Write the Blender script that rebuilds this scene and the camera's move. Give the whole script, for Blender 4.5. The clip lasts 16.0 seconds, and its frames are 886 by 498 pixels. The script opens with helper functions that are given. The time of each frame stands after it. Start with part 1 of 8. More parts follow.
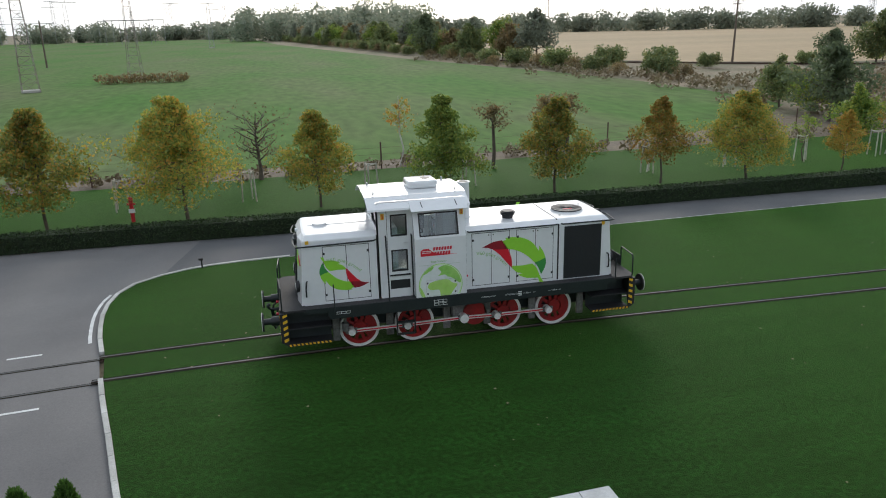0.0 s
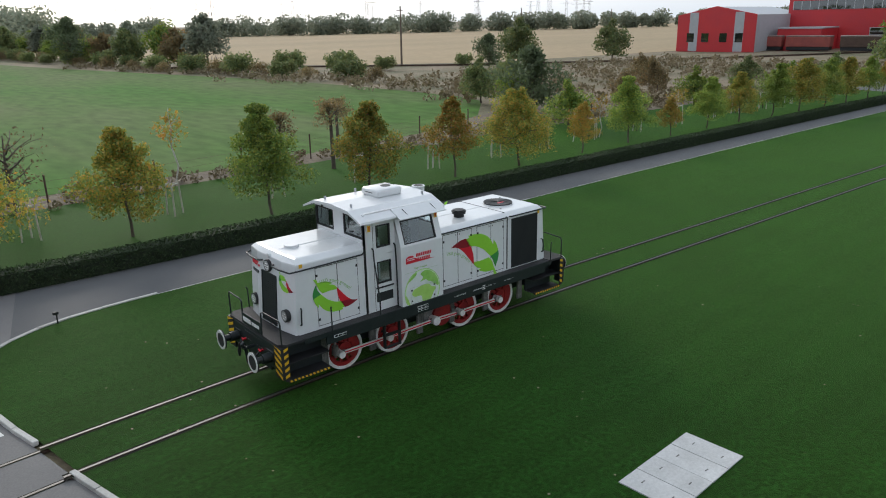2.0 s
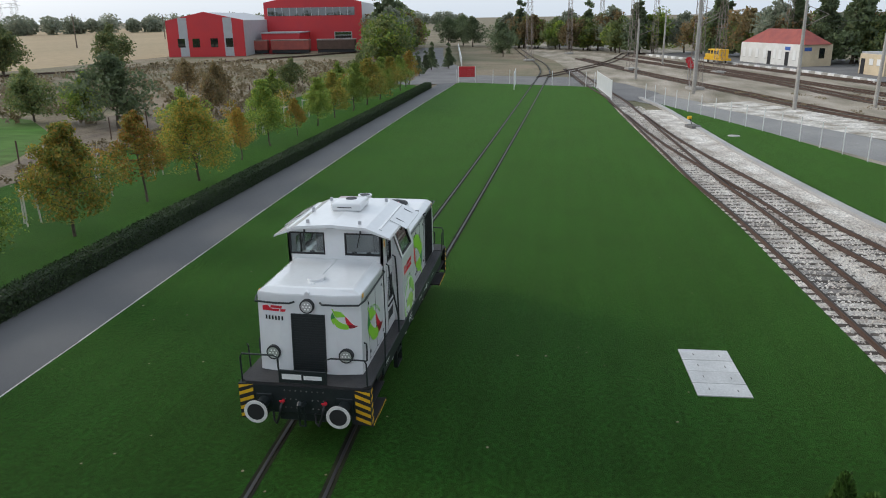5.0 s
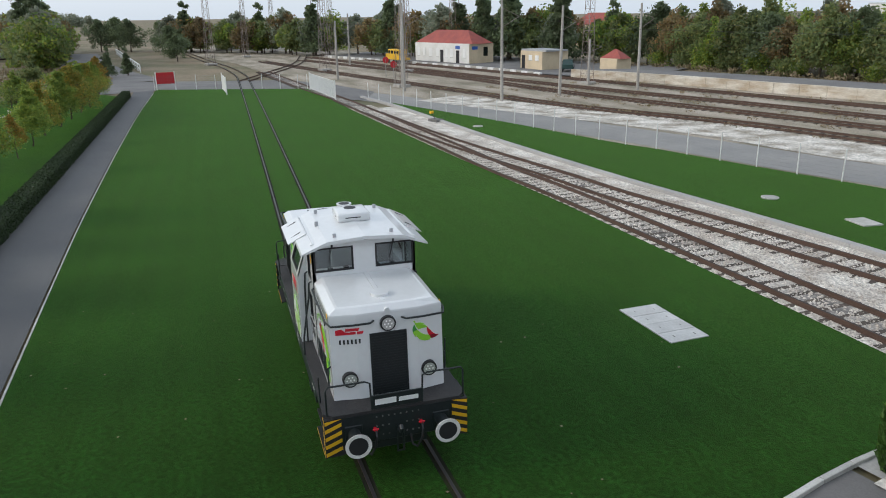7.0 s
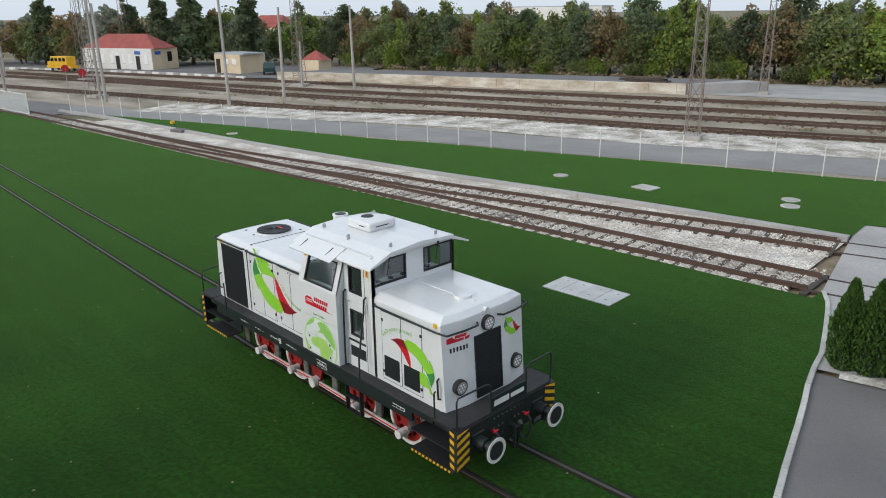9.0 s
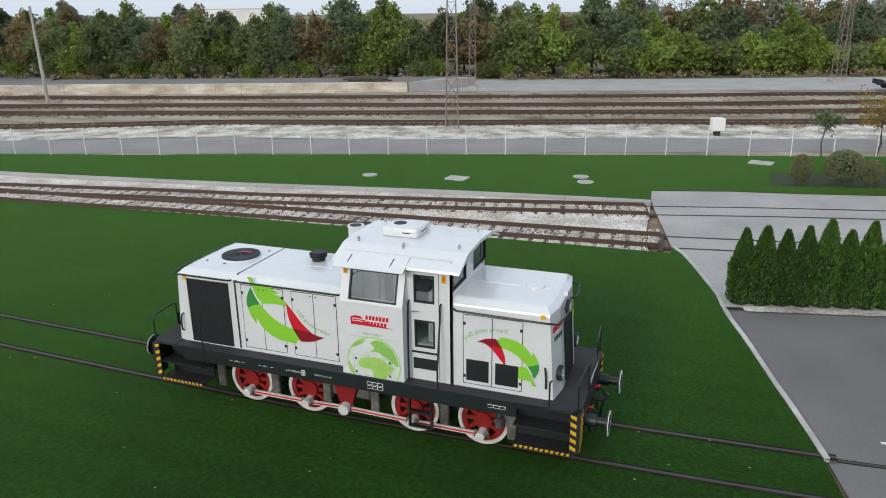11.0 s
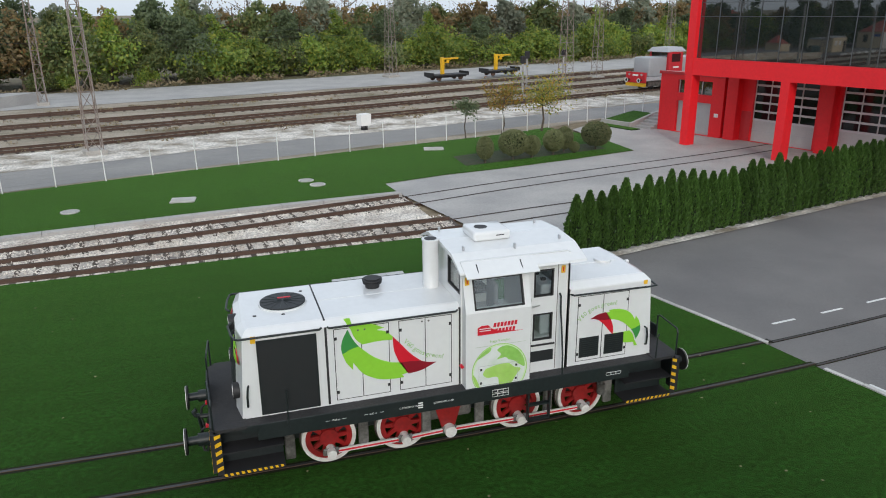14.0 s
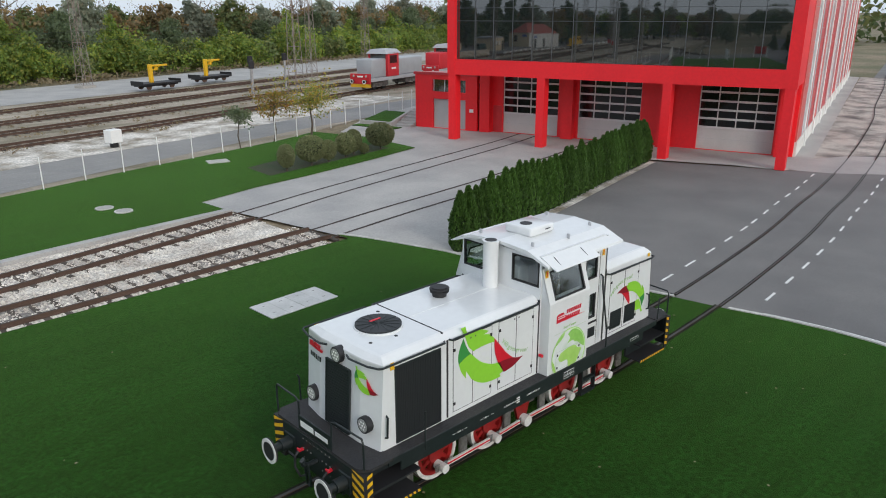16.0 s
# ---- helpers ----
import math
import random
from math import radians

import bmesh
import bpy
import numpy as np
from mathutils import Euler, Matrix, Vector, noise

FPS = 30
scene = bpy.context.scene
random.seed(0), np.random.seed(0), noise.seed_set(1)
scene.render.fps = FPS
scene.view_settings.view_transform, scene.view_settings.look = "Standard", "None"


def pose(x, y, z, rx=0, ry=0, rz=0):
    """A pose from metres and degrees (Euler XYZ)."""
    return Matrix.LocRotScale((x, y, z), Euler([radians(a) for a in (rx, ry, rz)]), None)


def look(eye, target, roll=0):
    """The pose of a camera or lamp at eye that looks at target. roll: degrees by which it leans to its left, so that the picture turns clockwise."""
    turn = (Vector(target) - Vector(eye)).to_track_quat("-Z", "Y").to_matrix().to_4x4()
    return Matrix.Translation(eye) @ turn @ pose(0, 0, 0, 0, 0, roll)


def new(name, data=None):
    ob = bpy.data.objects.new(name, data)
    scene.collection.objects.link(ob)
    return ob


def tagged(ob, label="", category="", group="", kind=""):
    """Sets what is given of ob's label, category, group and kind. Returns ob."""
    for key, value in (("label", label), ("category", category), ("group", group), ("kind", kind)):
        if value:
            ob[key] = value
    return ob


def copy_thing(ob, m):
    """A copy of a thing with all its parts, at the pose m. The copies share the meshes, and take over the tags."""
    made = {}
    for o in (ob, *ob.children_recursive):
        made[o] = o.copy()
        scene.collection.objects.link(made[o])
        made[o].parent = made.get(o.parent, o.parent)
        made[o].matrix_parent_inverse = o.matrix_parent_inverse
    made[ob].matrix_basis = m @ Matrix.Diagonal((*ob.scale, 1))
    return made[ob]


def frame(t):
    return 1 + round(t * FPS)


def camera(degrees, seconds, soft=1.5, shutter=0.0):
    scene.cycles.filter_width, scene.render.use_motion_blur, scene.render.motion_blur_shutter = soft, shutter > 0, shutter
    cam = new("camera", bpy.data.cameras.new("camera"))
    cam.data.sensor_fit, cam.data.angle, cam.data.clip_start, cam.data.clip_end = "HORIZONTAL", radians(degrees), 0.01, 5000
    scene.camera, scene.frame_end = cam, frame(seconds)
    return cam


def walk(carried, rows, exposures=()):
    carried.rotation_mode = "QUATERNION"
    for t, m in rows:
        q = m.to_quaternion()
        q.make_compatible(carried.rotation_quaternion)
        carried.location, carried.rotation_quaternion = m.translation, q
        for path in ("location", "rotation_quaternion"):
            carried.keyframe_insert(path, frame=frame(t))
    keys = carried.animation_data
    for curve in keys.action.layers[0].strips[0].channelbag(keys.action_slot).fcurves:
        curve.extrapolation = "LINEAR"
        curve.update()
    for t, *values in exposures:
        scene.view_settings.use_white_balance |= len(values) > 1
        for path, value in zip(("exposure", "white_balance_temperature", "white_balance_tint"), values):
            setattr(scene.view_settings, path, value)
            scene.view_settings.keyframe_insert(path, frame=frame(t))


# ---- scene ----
cam = camera(62.56, 16.0, 1.0)
# seconds, x, y, z, yaw, pitch, roll
ROWS = [
    (0.0, -4.642, -19.335, 8.482, -12.64, -17.22, -1.43),
    (0.5, -6.632, -18.817, 8.533, -19.44, -17.27, -1.35),
    (1.0, -8.530, -18.020, 8.577, -26.27, -17.32, -1.27),
    (1.5, -10.315, -16.978, 8.613, -33.11, -17.37, -1.20),
    (2.0, -11.965, -15.719, 8.644, -39.94, -17.43, -1.13),
    (2.5, -13.457, -14.273, 8.669, -46.76, -17.48, -1.08),
    (3.0, -14.769, -12.664, 8.688, -53.57, -17.53, -1.03),
    (3.5, -15.881, -10.919, 8.702, -60.35, -17.57, -0.99),
    (4.0, -16.776, -9.064, 8.713, -67.11, -17.62, -0.95),
    (4.5, -17.443, -7.126, 8.719, -73.85, -17.67, -0.91),
    (5.0, -17.871, -5.132, 8.721, -80.57, -17.71, -0.89),
    (5.5, -18.058, -3.110, 8.721, -87.27, -17.75, -0.86),
    (6.0, -18.005, -1.089, 8.718, -93.96, -17.79, -0.84),
    (6.5, -17.714, 0.903, 8.714, -100.63, -17.83, -0.82),
    (7.0, -17.196, 2.838, 8.707, -107.29, -17.87, -0.80),
    (7.5, -16.462, 4.691, 8.700, -113.92, -17.90, -0.78),
    (8.0, -15.527, 6.435, 8.692, -120.54, -17.93, -0.77),
    (8.5, -14.408, 8.049, 8.684, -127.14, -17.96, -0.75),
    (9.0, -13.125, 9.510, 8.676, -133.71, -17.99, -0.74),
    (9.5, -11.697, 10.804, 8.669, -140.25, -18.01, -0.72),
    (10.0, -10.145, 11.915, 8.664, -146.76, -18.03, -0.70),
    (10.5, -8.489, 12.833, 8.660, -153.24, -18.05, -0.68),
    (11.0, -6.751, 13.553, 8.658, -159.67, -18.06, -0.66),
    (11.5, -4.949, 14.071, 8.660, -166.07, -18.08, -0.63),
    (12.0, -3.102, 14.387, 8.664, -172.42, -18.08, -0.60),
    (12.5, -1.227, 14.505, 8.672, -178.75, -18.09, -0.57),
    (13.0, 0.658, 14.428, 8.684, -185.04, -18.09, -0.53),
    (13.5, 2.538, 14.162, 8.701, -191.33, -18.09, -0.49),
    (14.0, 4.397, 13.710, 8.723, -197.62, -18.08, -0.44),
    (14.5, 6.216, 13.072, 8.750, -203.95, -18.07, -0.38),
    (15.0, 7.976, 12.245, 8.784, -210.35, -18.06, -0.32),
    (15.5, 9.652, 11.214, 8.824, -216.86, -18.04, -0.25),
    (16.0, 11.215, 9.955, 8.871, -223.55, -18.02, -0.17),
]
walk(cam, [(t, pose(x, y, z, 90 + pitch, 0, yaw) @ pose(0, 0, 0, 0, 0, roll)) for t, x, y, z, yaw, pitch, roll in ROWS])

# ---- light ----
SUN_ELEV, SUN_AZ = 24.0, 12.0          # degrees; azimuth from +y towards +x
scene.view_settings.exposure = 0.0
world = bpy.data.worlds.new("world")
scene.world = world
world.use_nodes = True
wn, wl = world.node_tree.nodes, world.node_tree.links
wn.clear()
sky = wn.new("ShaderNodeTexSky")
sky.sky_type = "NISHITA"
sky.sun_disc = False
sky.sun_elevation, sky.sun_rotation = radians(SUN_ELEV), radians(SUN_AZ)
sky.air_density, sky.dust_density, sky.ozone_density = 1.0, 2.0, 1.0
hsv = wn.new("ShaderNodeHueSaturation")
hsv.inputs["Saturation"].default_value = 0.5
bg = wn.new("ShaderNodeBackground")
bg.inputs["Strength"].default_value = 0.128
wo = wn.new("ShaderNodeOutputWorld")
wl.new(sky.outputs[0], hsv.inputs["Color"])
cloud = wn.new("ShaderNodeMix")
cloud.data_type = "RGBA"
cloud.inputs["Factor"].default_value = 0.66
cloud.inputs["B"].default_value = (7.2, 8.15, 9.3, 1)      # high thin overcast, even all round
wl.new(hsv.outputs[0], cloud.inputs["A"])
wl.new(cloud.outputs["Result"], bg.inputs["Color"])
wl.new(bg.outputs[0], wo.inputs["Surface"])
sun = new("sun", bpy.data.lights.new("sun", "SUN"))
sun.data.energy, sun.data.angle, sun.data.color = 1.25, radians(16), (1.0, 0.94, 0.86)
_e, _a = radians(SUN_ELEV), radians(SUN_AZ)
sun.matrix_world = look((0, 0, 60), Vector((0, 0, 60)) - Vector((math.sin(_a) * math.cos(_e), math.cos(_a) * math.cos(_e), math.sin(_e))))


# ---- materials ----
def mat(name, col, rough=0.6, metal=0.0, col2=None, scale=1.0, fine=12.0, var=0.18, bump=0.0, bscale=60.0, coat=0.0,
        sheen=0.0, spec=0.5, rnd=0.0, stretch=(1, 1, 1), space="pos", patch=0.5):
    """Two scales of noise between col and col2, fine grain, relief, and a shift per object."""
    m = bpy.data.materials.new(name)
    m.use_nodes = True
    n, l = m.node_tree.nodes, m.node_tree.links
    b = n["Principled BSDF"]
    b.inputs["Roughness"].default_value, b.inputs["Metallic"].default_value = rough, metal
    b.inputs["Specular IOR Level"].default_value = spec
    b.inputs["Coat Weight"].default_value = coat
    b.inputs["Sheen Weight"].default_value = sheen
    if sheen:
        b.inputs["Sheen Tint"].default_value = (*[min(1, c * 9) for c in col], 1)
        b.inputs["Sheen Roughness"].default_value = 0.5
    if space == "pos":
        src = n.new("ShaderNodeNewGeometry").outputs["Position"]
    else:
        src = n.new("ShaderNodeTexCoord").outputs["Object"]
    mp = n.new("ShaderNodeMapping")
    mp.inputs["Scale"].default_value = stretch
    l.new(src, mp.inputs["Vector"])
    big, small = n.new("ShaderNodeTexNoise"), n.new("ShaderNodeTexNoise")
    big.inputs["Scale"].default_value, big.inputs["Detail"].default_value = scale, 4
    small.inputs["Scale"].default_value, small.inputs["Detail"].default_value = fine, 3
    for t in (big, small):
        l.new(mp.outputs[0], t.inputs["Vector"])
    mix = n.new("ShaderNodeMix")
    mix.data_type = "RGBA"
    c2 = col2 or tuple(c * (1 - var * 1.5) for c in col)
    mix.inputs["A"].default_value, mix.inputs["B"].default_value = (*col, 1), (*c2, 1)
    mr = n.new("ShaderNodeMapRange")
    mr.inputs["From Min"].default_value, mr.inputs["From Max"].default_value = patch - 0.15, patch + 0.15
    l.new(big.outputs["Fac"], mr.inputs["Value"])
    l.new(mr.outputs[0], mix.inputs["Factor"])
    hs = n.new("ShaderNodeHueSaturation")
    l.new(mix.outputs["Result"], hs.inputs["Color"])
    mv = n.new("ShaderNodeMapRange")
    mv.inputs["From Min"].default_value, mv.inputs["From Max"].default_value = 0.25, 0.75
    mv.inputs["To Min"].default_value, mv.inputs["To Max"].default_value = 1 - var, 1 + var
    l.new(small.outputs["Fac"], mv.inputs["Value"])
    val = mv.outputs[0]
    if rnd:
        oi = n.new("ShaderNodeObjectInfo")
        mo = n.new("ShaderNodeMapRange")
        mo.inputs["To Min"].default_value, mo.inputs["To Max"].default_value = 1 - rnd, 1 + rnd
        l.new(oi.outputs["Random"], mo.inputs["Value"])
        mm = n.new("ShaderNodeMath")
        mm.operation = "MULTIPLY"
        l.new(val, mm.inputs[0])
        l.new(mo.outputs[0], mm.inputs[1])
        val = mm.outputs[0]
    l.new(val, hs.inputs["Value"])
    l.new(hs.outputs[0], b.inputs["Base Color"])
    if bump:
        bn, bu = n.new("ShaderNodeTexNoise"), n.new("ShaderNodeBump")
        bn.inputs["Scale"].default_value, bn.inputs["Detail"].default_value = bscale, 4
        bu.inputs["Strength"].default_value, bu.inputs["Distance"].default_value = bump, 0.03
        l.new(mp.outputs[0], bn.inputs["Vector"])
        l.new(bn.outputs["Fac"], bu.inputs["Height"])
        l.new(bu.outputs[0], b.inputs["Normal"])
    return m


def leaf_mat(name, cols, trans=0.35):
    """Leaves: a colour per leaf out of a ramp, partly let through by the light."""
    m = bpy.data.materials.new(name)
    m.use_nodes = True
    n, l = m.node_tree.nodes, m.node_tree.links
    b, out = n["Principled BSDF"], n["Material Output"]
    b.inputs["Roughness"].default_value = 0.55
    geo, ramp = n.new("ShaderNodeNewGeometry"), n.new("ShaderNodeValToRGB")
    l.new(geo.outputs["Random Per Island"], ramp.inputs["Fac"])
    el = ramp.color_ramp.elements
    el[0].position, el[0].color = 0, (*cols[0], 1)
    el[1].position, el[1].color = 1, (*cols[-1], 1)
    for i, c in enumerate(cols[1:-1], 1):
        e = el.new(i / (len(cols) - 1))
        e.color = (*c, 1)
    oi, hs, mo = n.new("ShaderNodeObjectInfo"), n.new("ShaderNodeHueSaturation"), n.new("ShaderNodeMapRange")
    mo.inputs["To Min"].default_value, mo.inputs["To Max"].default_value = 0.75, 1.25
    l.new(oi.outputs["Random"], mo.inputs["Value"])
    l.new(mo.outputs[0], hs.inputs["Value"])
    l.new(ramp.outputs[0], hs.inputs["Color"])
    l.new(hs.outputs[0], b.inputs["Base Color"])
    tr, mx = n.new("ShaderNodeBsdfTranslucent"), n.new("ShaderNodeMixShader")
    l.new(hs.outputs[0], tr.inputs["Color"])
    mx.inputs[0].default_value = trans
    l.new(b.outputs[0], mx.inputs[1])
    l.new(tr.outputs[0], mx.inputs[2])
    l.new(mx.outputs[0], out.inputs["Surface"])
    return m


def glass_mat(name, tint=(0.90, 0.95, 0.95), rough=0.0):
    m = bpy.data.materials.new(name)
    m.use_nodes = True
    n, l = m.node_tree.nodes, m.node_tree.links
    n.remove(n["Principled BSDF"])
    t, g, mx, lw = n.new("ShaderNodeBsdfTransparent"), n.new("ShaderNodeBsdfGlossy"), n.new("ShaderNodeMixShader"), n.new("ShaderNodeLayerWeight")
    t.inputs["Color"].default_value = (*tint, 1)
    g.inputs["Roughness"].default_value = rough
    # gloss rises towards grazing view, alike on both faces of a thin pane
    lw.inputs["Blend"].default_value = 0.5
    pw, ma = n.new("ShaderNodeMath"), n.new("ShaderNodeMath")
    pw.operation, ma.operation = "POWER", "MULTIPLY_ADD"
    pw.inputs[1].default_value, ma.inputs[1].default_value, ma.inputs[2].default_value = 4.0, 0.85, 0.075
    l.new(lw.outputs["Facing"], pw.inputs[0])
    l.new(pw.outputs[0], ma.inputs[0])
    l.new(ma.outputs[0], mx.inputs[0])
    l.new(t.outputs[0], mx.inputs[1])
    l.new(g.outputs[0], mx.inputs[2])
    l.new(mx.outputs[0], n["Material Output"].inputs["Surface"])
    return m


def lawn_mat(name, col, col2, bands):
    """Mown grass: blades, patches and faint mowing bands along x."""
    m = mat(name, col, 0.75, 0, col2, scale=0.25, fine=9.0, var=0.30, bump=0.6, bscale=38.0, sheen=0.185, spec=0.04)
    n, l = m.node_tree.nodes, m.node_tree.links
    b = n["Principled BSDF"]
    b.inputs["Sheen Tint"].default_value = (0.42, 0.94, 0.15, 1)
    src = b.inputs["Base Color"].links[0].from_socket
    geo, w, mp = n.new("ShaderNodeNewGeometry"), n.new("ShaderNodeTexWave"), n.new("ShaderNodeMapping")
    mp.inputs["Rotation"].default_value = (0, 0, radians(90))
    w.inputs["Scale"].default_value, w.inputs["Distortion"].default_value = bands, 1.2
    w.inputs["Detail"].default_value, w.inputs["Detail Scale"].default_value = 2, 0.5
    l.new(geo.outputs["Position"], mp.inputs["Vector"])
    l.new(mp.outputs[0], w.inputs["Vector"])
    g = n.new("ShaderNodeTexNoise")
    g.inputs["Scale"].default_value, g.inputs["Detail"].default_value = 45.0, 2
    l.new(geo.outputs["Position"], g.inputs["Vector"])
    ad = n.new("ShaderNodeMath")
    ad.operation = "MULTIPLY_ADD"
    l.new(w.outputs["Fac"], ad.inputs[0])
    ad.inputs[1].default_value = 0.22
    mr = n.new("ShaderNodeMapRange")
    mr.inputs["From Min"].default_value, mr.inputs["From Max"].default_value = 0.3, 0.7
    mr.inputs["To Min"].default_value, mr.inputs["To Max"].default_value = 0.45, 1.42
    l.new(g.outputs["Fac"], mr.inputs["Value"])
    l.new(mr.outputs[0], ad.inputs[2])
    # tufts of a hand's width, between the blades and the patches
    tn, tm, tx = n.new("ShaderNodeTexNoise"), n.new("ShaderNodeMapRange"), n.new("ShaderNodeMath")
    tn.inputs["Scale"].default_value, tn.inputs["Detail"].default_value = 9.0, 4
    tm.inputs["From Min"].default_value, tm.inputs["From Max"].default_value = 0.3, 0.7
    tm.inputs["To Min"].default_value, tm.inputs["To Max"].default_value = 0.52, 1.48
    l.new(geo.outputs["Position"], tn.inputs["Vector"])
    l.new(tn.outputs["Fac"], tm.inputs["Value"])
    tx.operation = "MULTIPLY"
    l.new(ad.outputs[0], tx.inputs[0])
    l.new(tm.outputs[0], tx.inputs[1])
    hs = n.new("ShaderNodeHueSaturation")
    l.new(src, hs.inputs["Color"])
    l.new(tx.outputs[0], hs.inputs["Value"])
    l.new(hs.outputs[0], b.inputs["Base Color"])
    return m


M = {}
M["lawn"] = lawn_mat("mown_grass", (0.0060, 0.0300, 0.0044), (0.0037, 0.0195, 0.0031), 0.28)
M["field"] = mat("young_crop", (0.070, 0.165, 0.032), 0.9, col2=(0.125, 0.160, 0.066), scale=0.05, fine=0.9, var=0.25, bump=0.6, bscale=9, spec=0.05, stretch=(1, 0.35, 1))
M["stubble"] = mat("dry_stubble", (0.40, 0.29, 0.165), 0.95, col2=(0.33, 0.25, 0.14), scale=0.02, fine=0.8, var=0.15, stretch=(0.3, 1, 1))
M["wild"] = mat("dry_grass_ground", (0.25, 0.19, 0.125), 0.95, col2=(0.13, 0.125, 0.065), scale=0.09, fine=3, var=0.3, bump=0.8, bscale=14)
M["soil"] = mat("bare_soil", (0.13, 0.10, 0.075), 0.95, col2=(0.19, 0.15, 0.10), scale=0.35, fine=5, var=0.3, bump=0.8, bscale=12)
M["asphalt"] = mat("asphalt", (0.095, 0.096, 0.10), 0.8, col2=(0.12, 0.12, 0.12), scale=0.18, fine=45, var=0.12, bump=0.35, bscale=120)
M["asphalt_old"] = mat("old_asphalt", (0.145, 0.139, 0.137), 0.85, col2=(0.19, 0.182, 0.175), scale=0.25, fine=25, var=0.12, bump=0.3, bscale=90)
M["concrete"] = mat("concrete_slab", (0.345, 0.335, 0.325), 0.8, col2=(0.43, 0.415, 0.395), scale=0.35, fine=14, var=0.14, bump=0.25, bscale=70)
M["kerb"] = mat("kerb_concrete", (0.55, 0.54, 0.51), 0.85, col2=(0.42, 0.41, 0.38), scale=1.2, fine=25, var=0.14, bump=0.3, rnd=0.12)
M["gravel_white"] = mat("white_limestone_gravel", (0.70, 0.66, 0.60), 0.95, col2=(0.25, 0.21, 0.155), scale=0.55, fine=7, var=0.45, bump=1.0, bscale=16, patch=0.53)
M["gravel_brown"] = mat("oily_brown_gravel", (0.42, 0.36, 0.29), 0.95, col2=(0.19, 0.165, 0.11), scale=0.22, fine=10, var=0.4, bump=1.0, bscale=14, stretch=(0.5, 1.4, 1))
M["ballast"] = mat("ballast_stone", (0.68, 0.64, 0.58), 0.95, col2=(0.42, 0.37, 0.32), scale=0.7, fine=13, var=0.6, bump=1.0, bscale=22, rnd=0.25)
M["rail"] = mat("rusty_rail", (0.085, 0.050, 0.036), 0.7, 0.1, (0.11, 0.066, 0.048), scale=0.8, fine=30, var=0.25)
M["rail_top"] = mat("worn_rail_head", (0.062, 0.048, 0.042), 0.7, 0.0, (0.045, 0.035, 0.03), scale=0.8, fine=30, spec=0.2)
M["sleeper"] = mat("sleeper_wood", (0.11, 0.088, 0.070), 0.9, col2=(0.065, 0.053, 0.044), scale=3, fine=30, var=0.3, rnd=0.3, bump=0.5)
M["white_paint"] = mat("white_line_paint", (0.78, 0.78, 0.76), 0.7, col2=(0.62, 0.62, 0.6), scale=2, fine=20, var=0.06)
M["cover"] = mat("pale_cover_slab", (0.55, 0.55, 0.54), 0.8, col2=(0.47, 0.47, 0.46), scale=1.5, fine=20, var=0.1, bump=0.2, rnd=0.06)
M["steel_white"] = mat("white_powder_coated_steel", (0.80, 0.80, 0.78), 0.45, var=0.04)
M["steel_grey"] = mat("galvanised_steel", (0.40, 0.40, 0.41), 0.5, 0.5, col2=(0.30, 0.29, 0.28), scale=1, fine=8)
M["mast_rust"] = mat("weathered_mast_steel", (0.30, 0.27, 0.25), 0.7, 0.3, col2=(0.24, 0.18, 0.15), scale=0.8, fine=8)
M["pole"] = mat("weathered_concrete_pole", (0.42, 0.40, 0.37), 0.85, col2=(0.33, 0.31, 0.28), scale=0.5, fine=10)
M["wood_pole"] = mat("wooden_pole", (0.16, 0.12, 0.09), 0.85, scale=0.6, fine=9)
M["bark"] = mat("tree_bark", (0.13, 0.10, 0.075), 0.9, col2=(0.08, 0.065, 0.05), scale=4, fine=24, var=0.3, bump=0.6, bscale=30, space="obj")
M["bark_pale"] = mat("limewashed_bark", (0.62, 0.60, 0.55), 0.9, col2=(0.45, 0.43, 0.38), scale=4, fine=20, space="obj")
M["stake"] = mat("pale_timber_stake", (0.62, 0.58, 0.50), 0.8, col2=(0.5, 0.46, 0.38), scale=4, fine=30, rnd=0.1)
M["red"] = mat("red_render", (0.82, 0.012, 0.020), 0.5, col2=(0.76, 0.012, 0.02), scale=0.3, fine=6, var=0.05)
M["red_clad"] = mat("red_metal_cladding", (0.55, 0.03, 0.035), 0.4, col2=(0.50, 0.03, 0.04), scale=0.3, fine=5, var=0.05)
M["clad_grey"] = mat("grey_metal_cladding", (0.42, 0.43, 0.45), 0.4, var=0.05)
M["clad_light"] = mat("pale_metal_cladding", (0.60, 0.61, 0.62), 0.4, var=0.05)
M["clad_pink"] = mat("faded_red_cladding", (0.66, 0.13, 0.115), 0.4, col2=(0.58, 0.085, 0.08), scale=0.3, fine=5, var=0.05)
M["door_grey"] = mat("grey_sandwich_panel", (0.42, 0.42, 0.42), 0.5, var=0.04)
M["alu"] = mat("pale_door_profile", (0.60, 0.60, 0.60), 0.5, 0.0, var=0.04)
M["door_panel"] = mat("pale_grey_door_panel", (0.52, 0.52, 0.51), 0.5, var=0.05)
M["wall_white"] = mat("white_render", (0.76, 0.75, 0.72), 0.85, col2=(0.66, 0.65, 0.61), scale=0.6, fine=8, var=0.05)
M["wall_cream"] = mat("cream_render", (0.66, 0.54, 0.37), 0.85, col2=(0.55, 0.45, 0.31), scale=0.6, fine=8, var=0.07)
M["tile_red"] = mat("red_roof_tile", (0.36, 0.085, 0.065), 0.75, col2=(0.28, 0.07, 0.06), scale=0.8, fine=9, var=0.12)
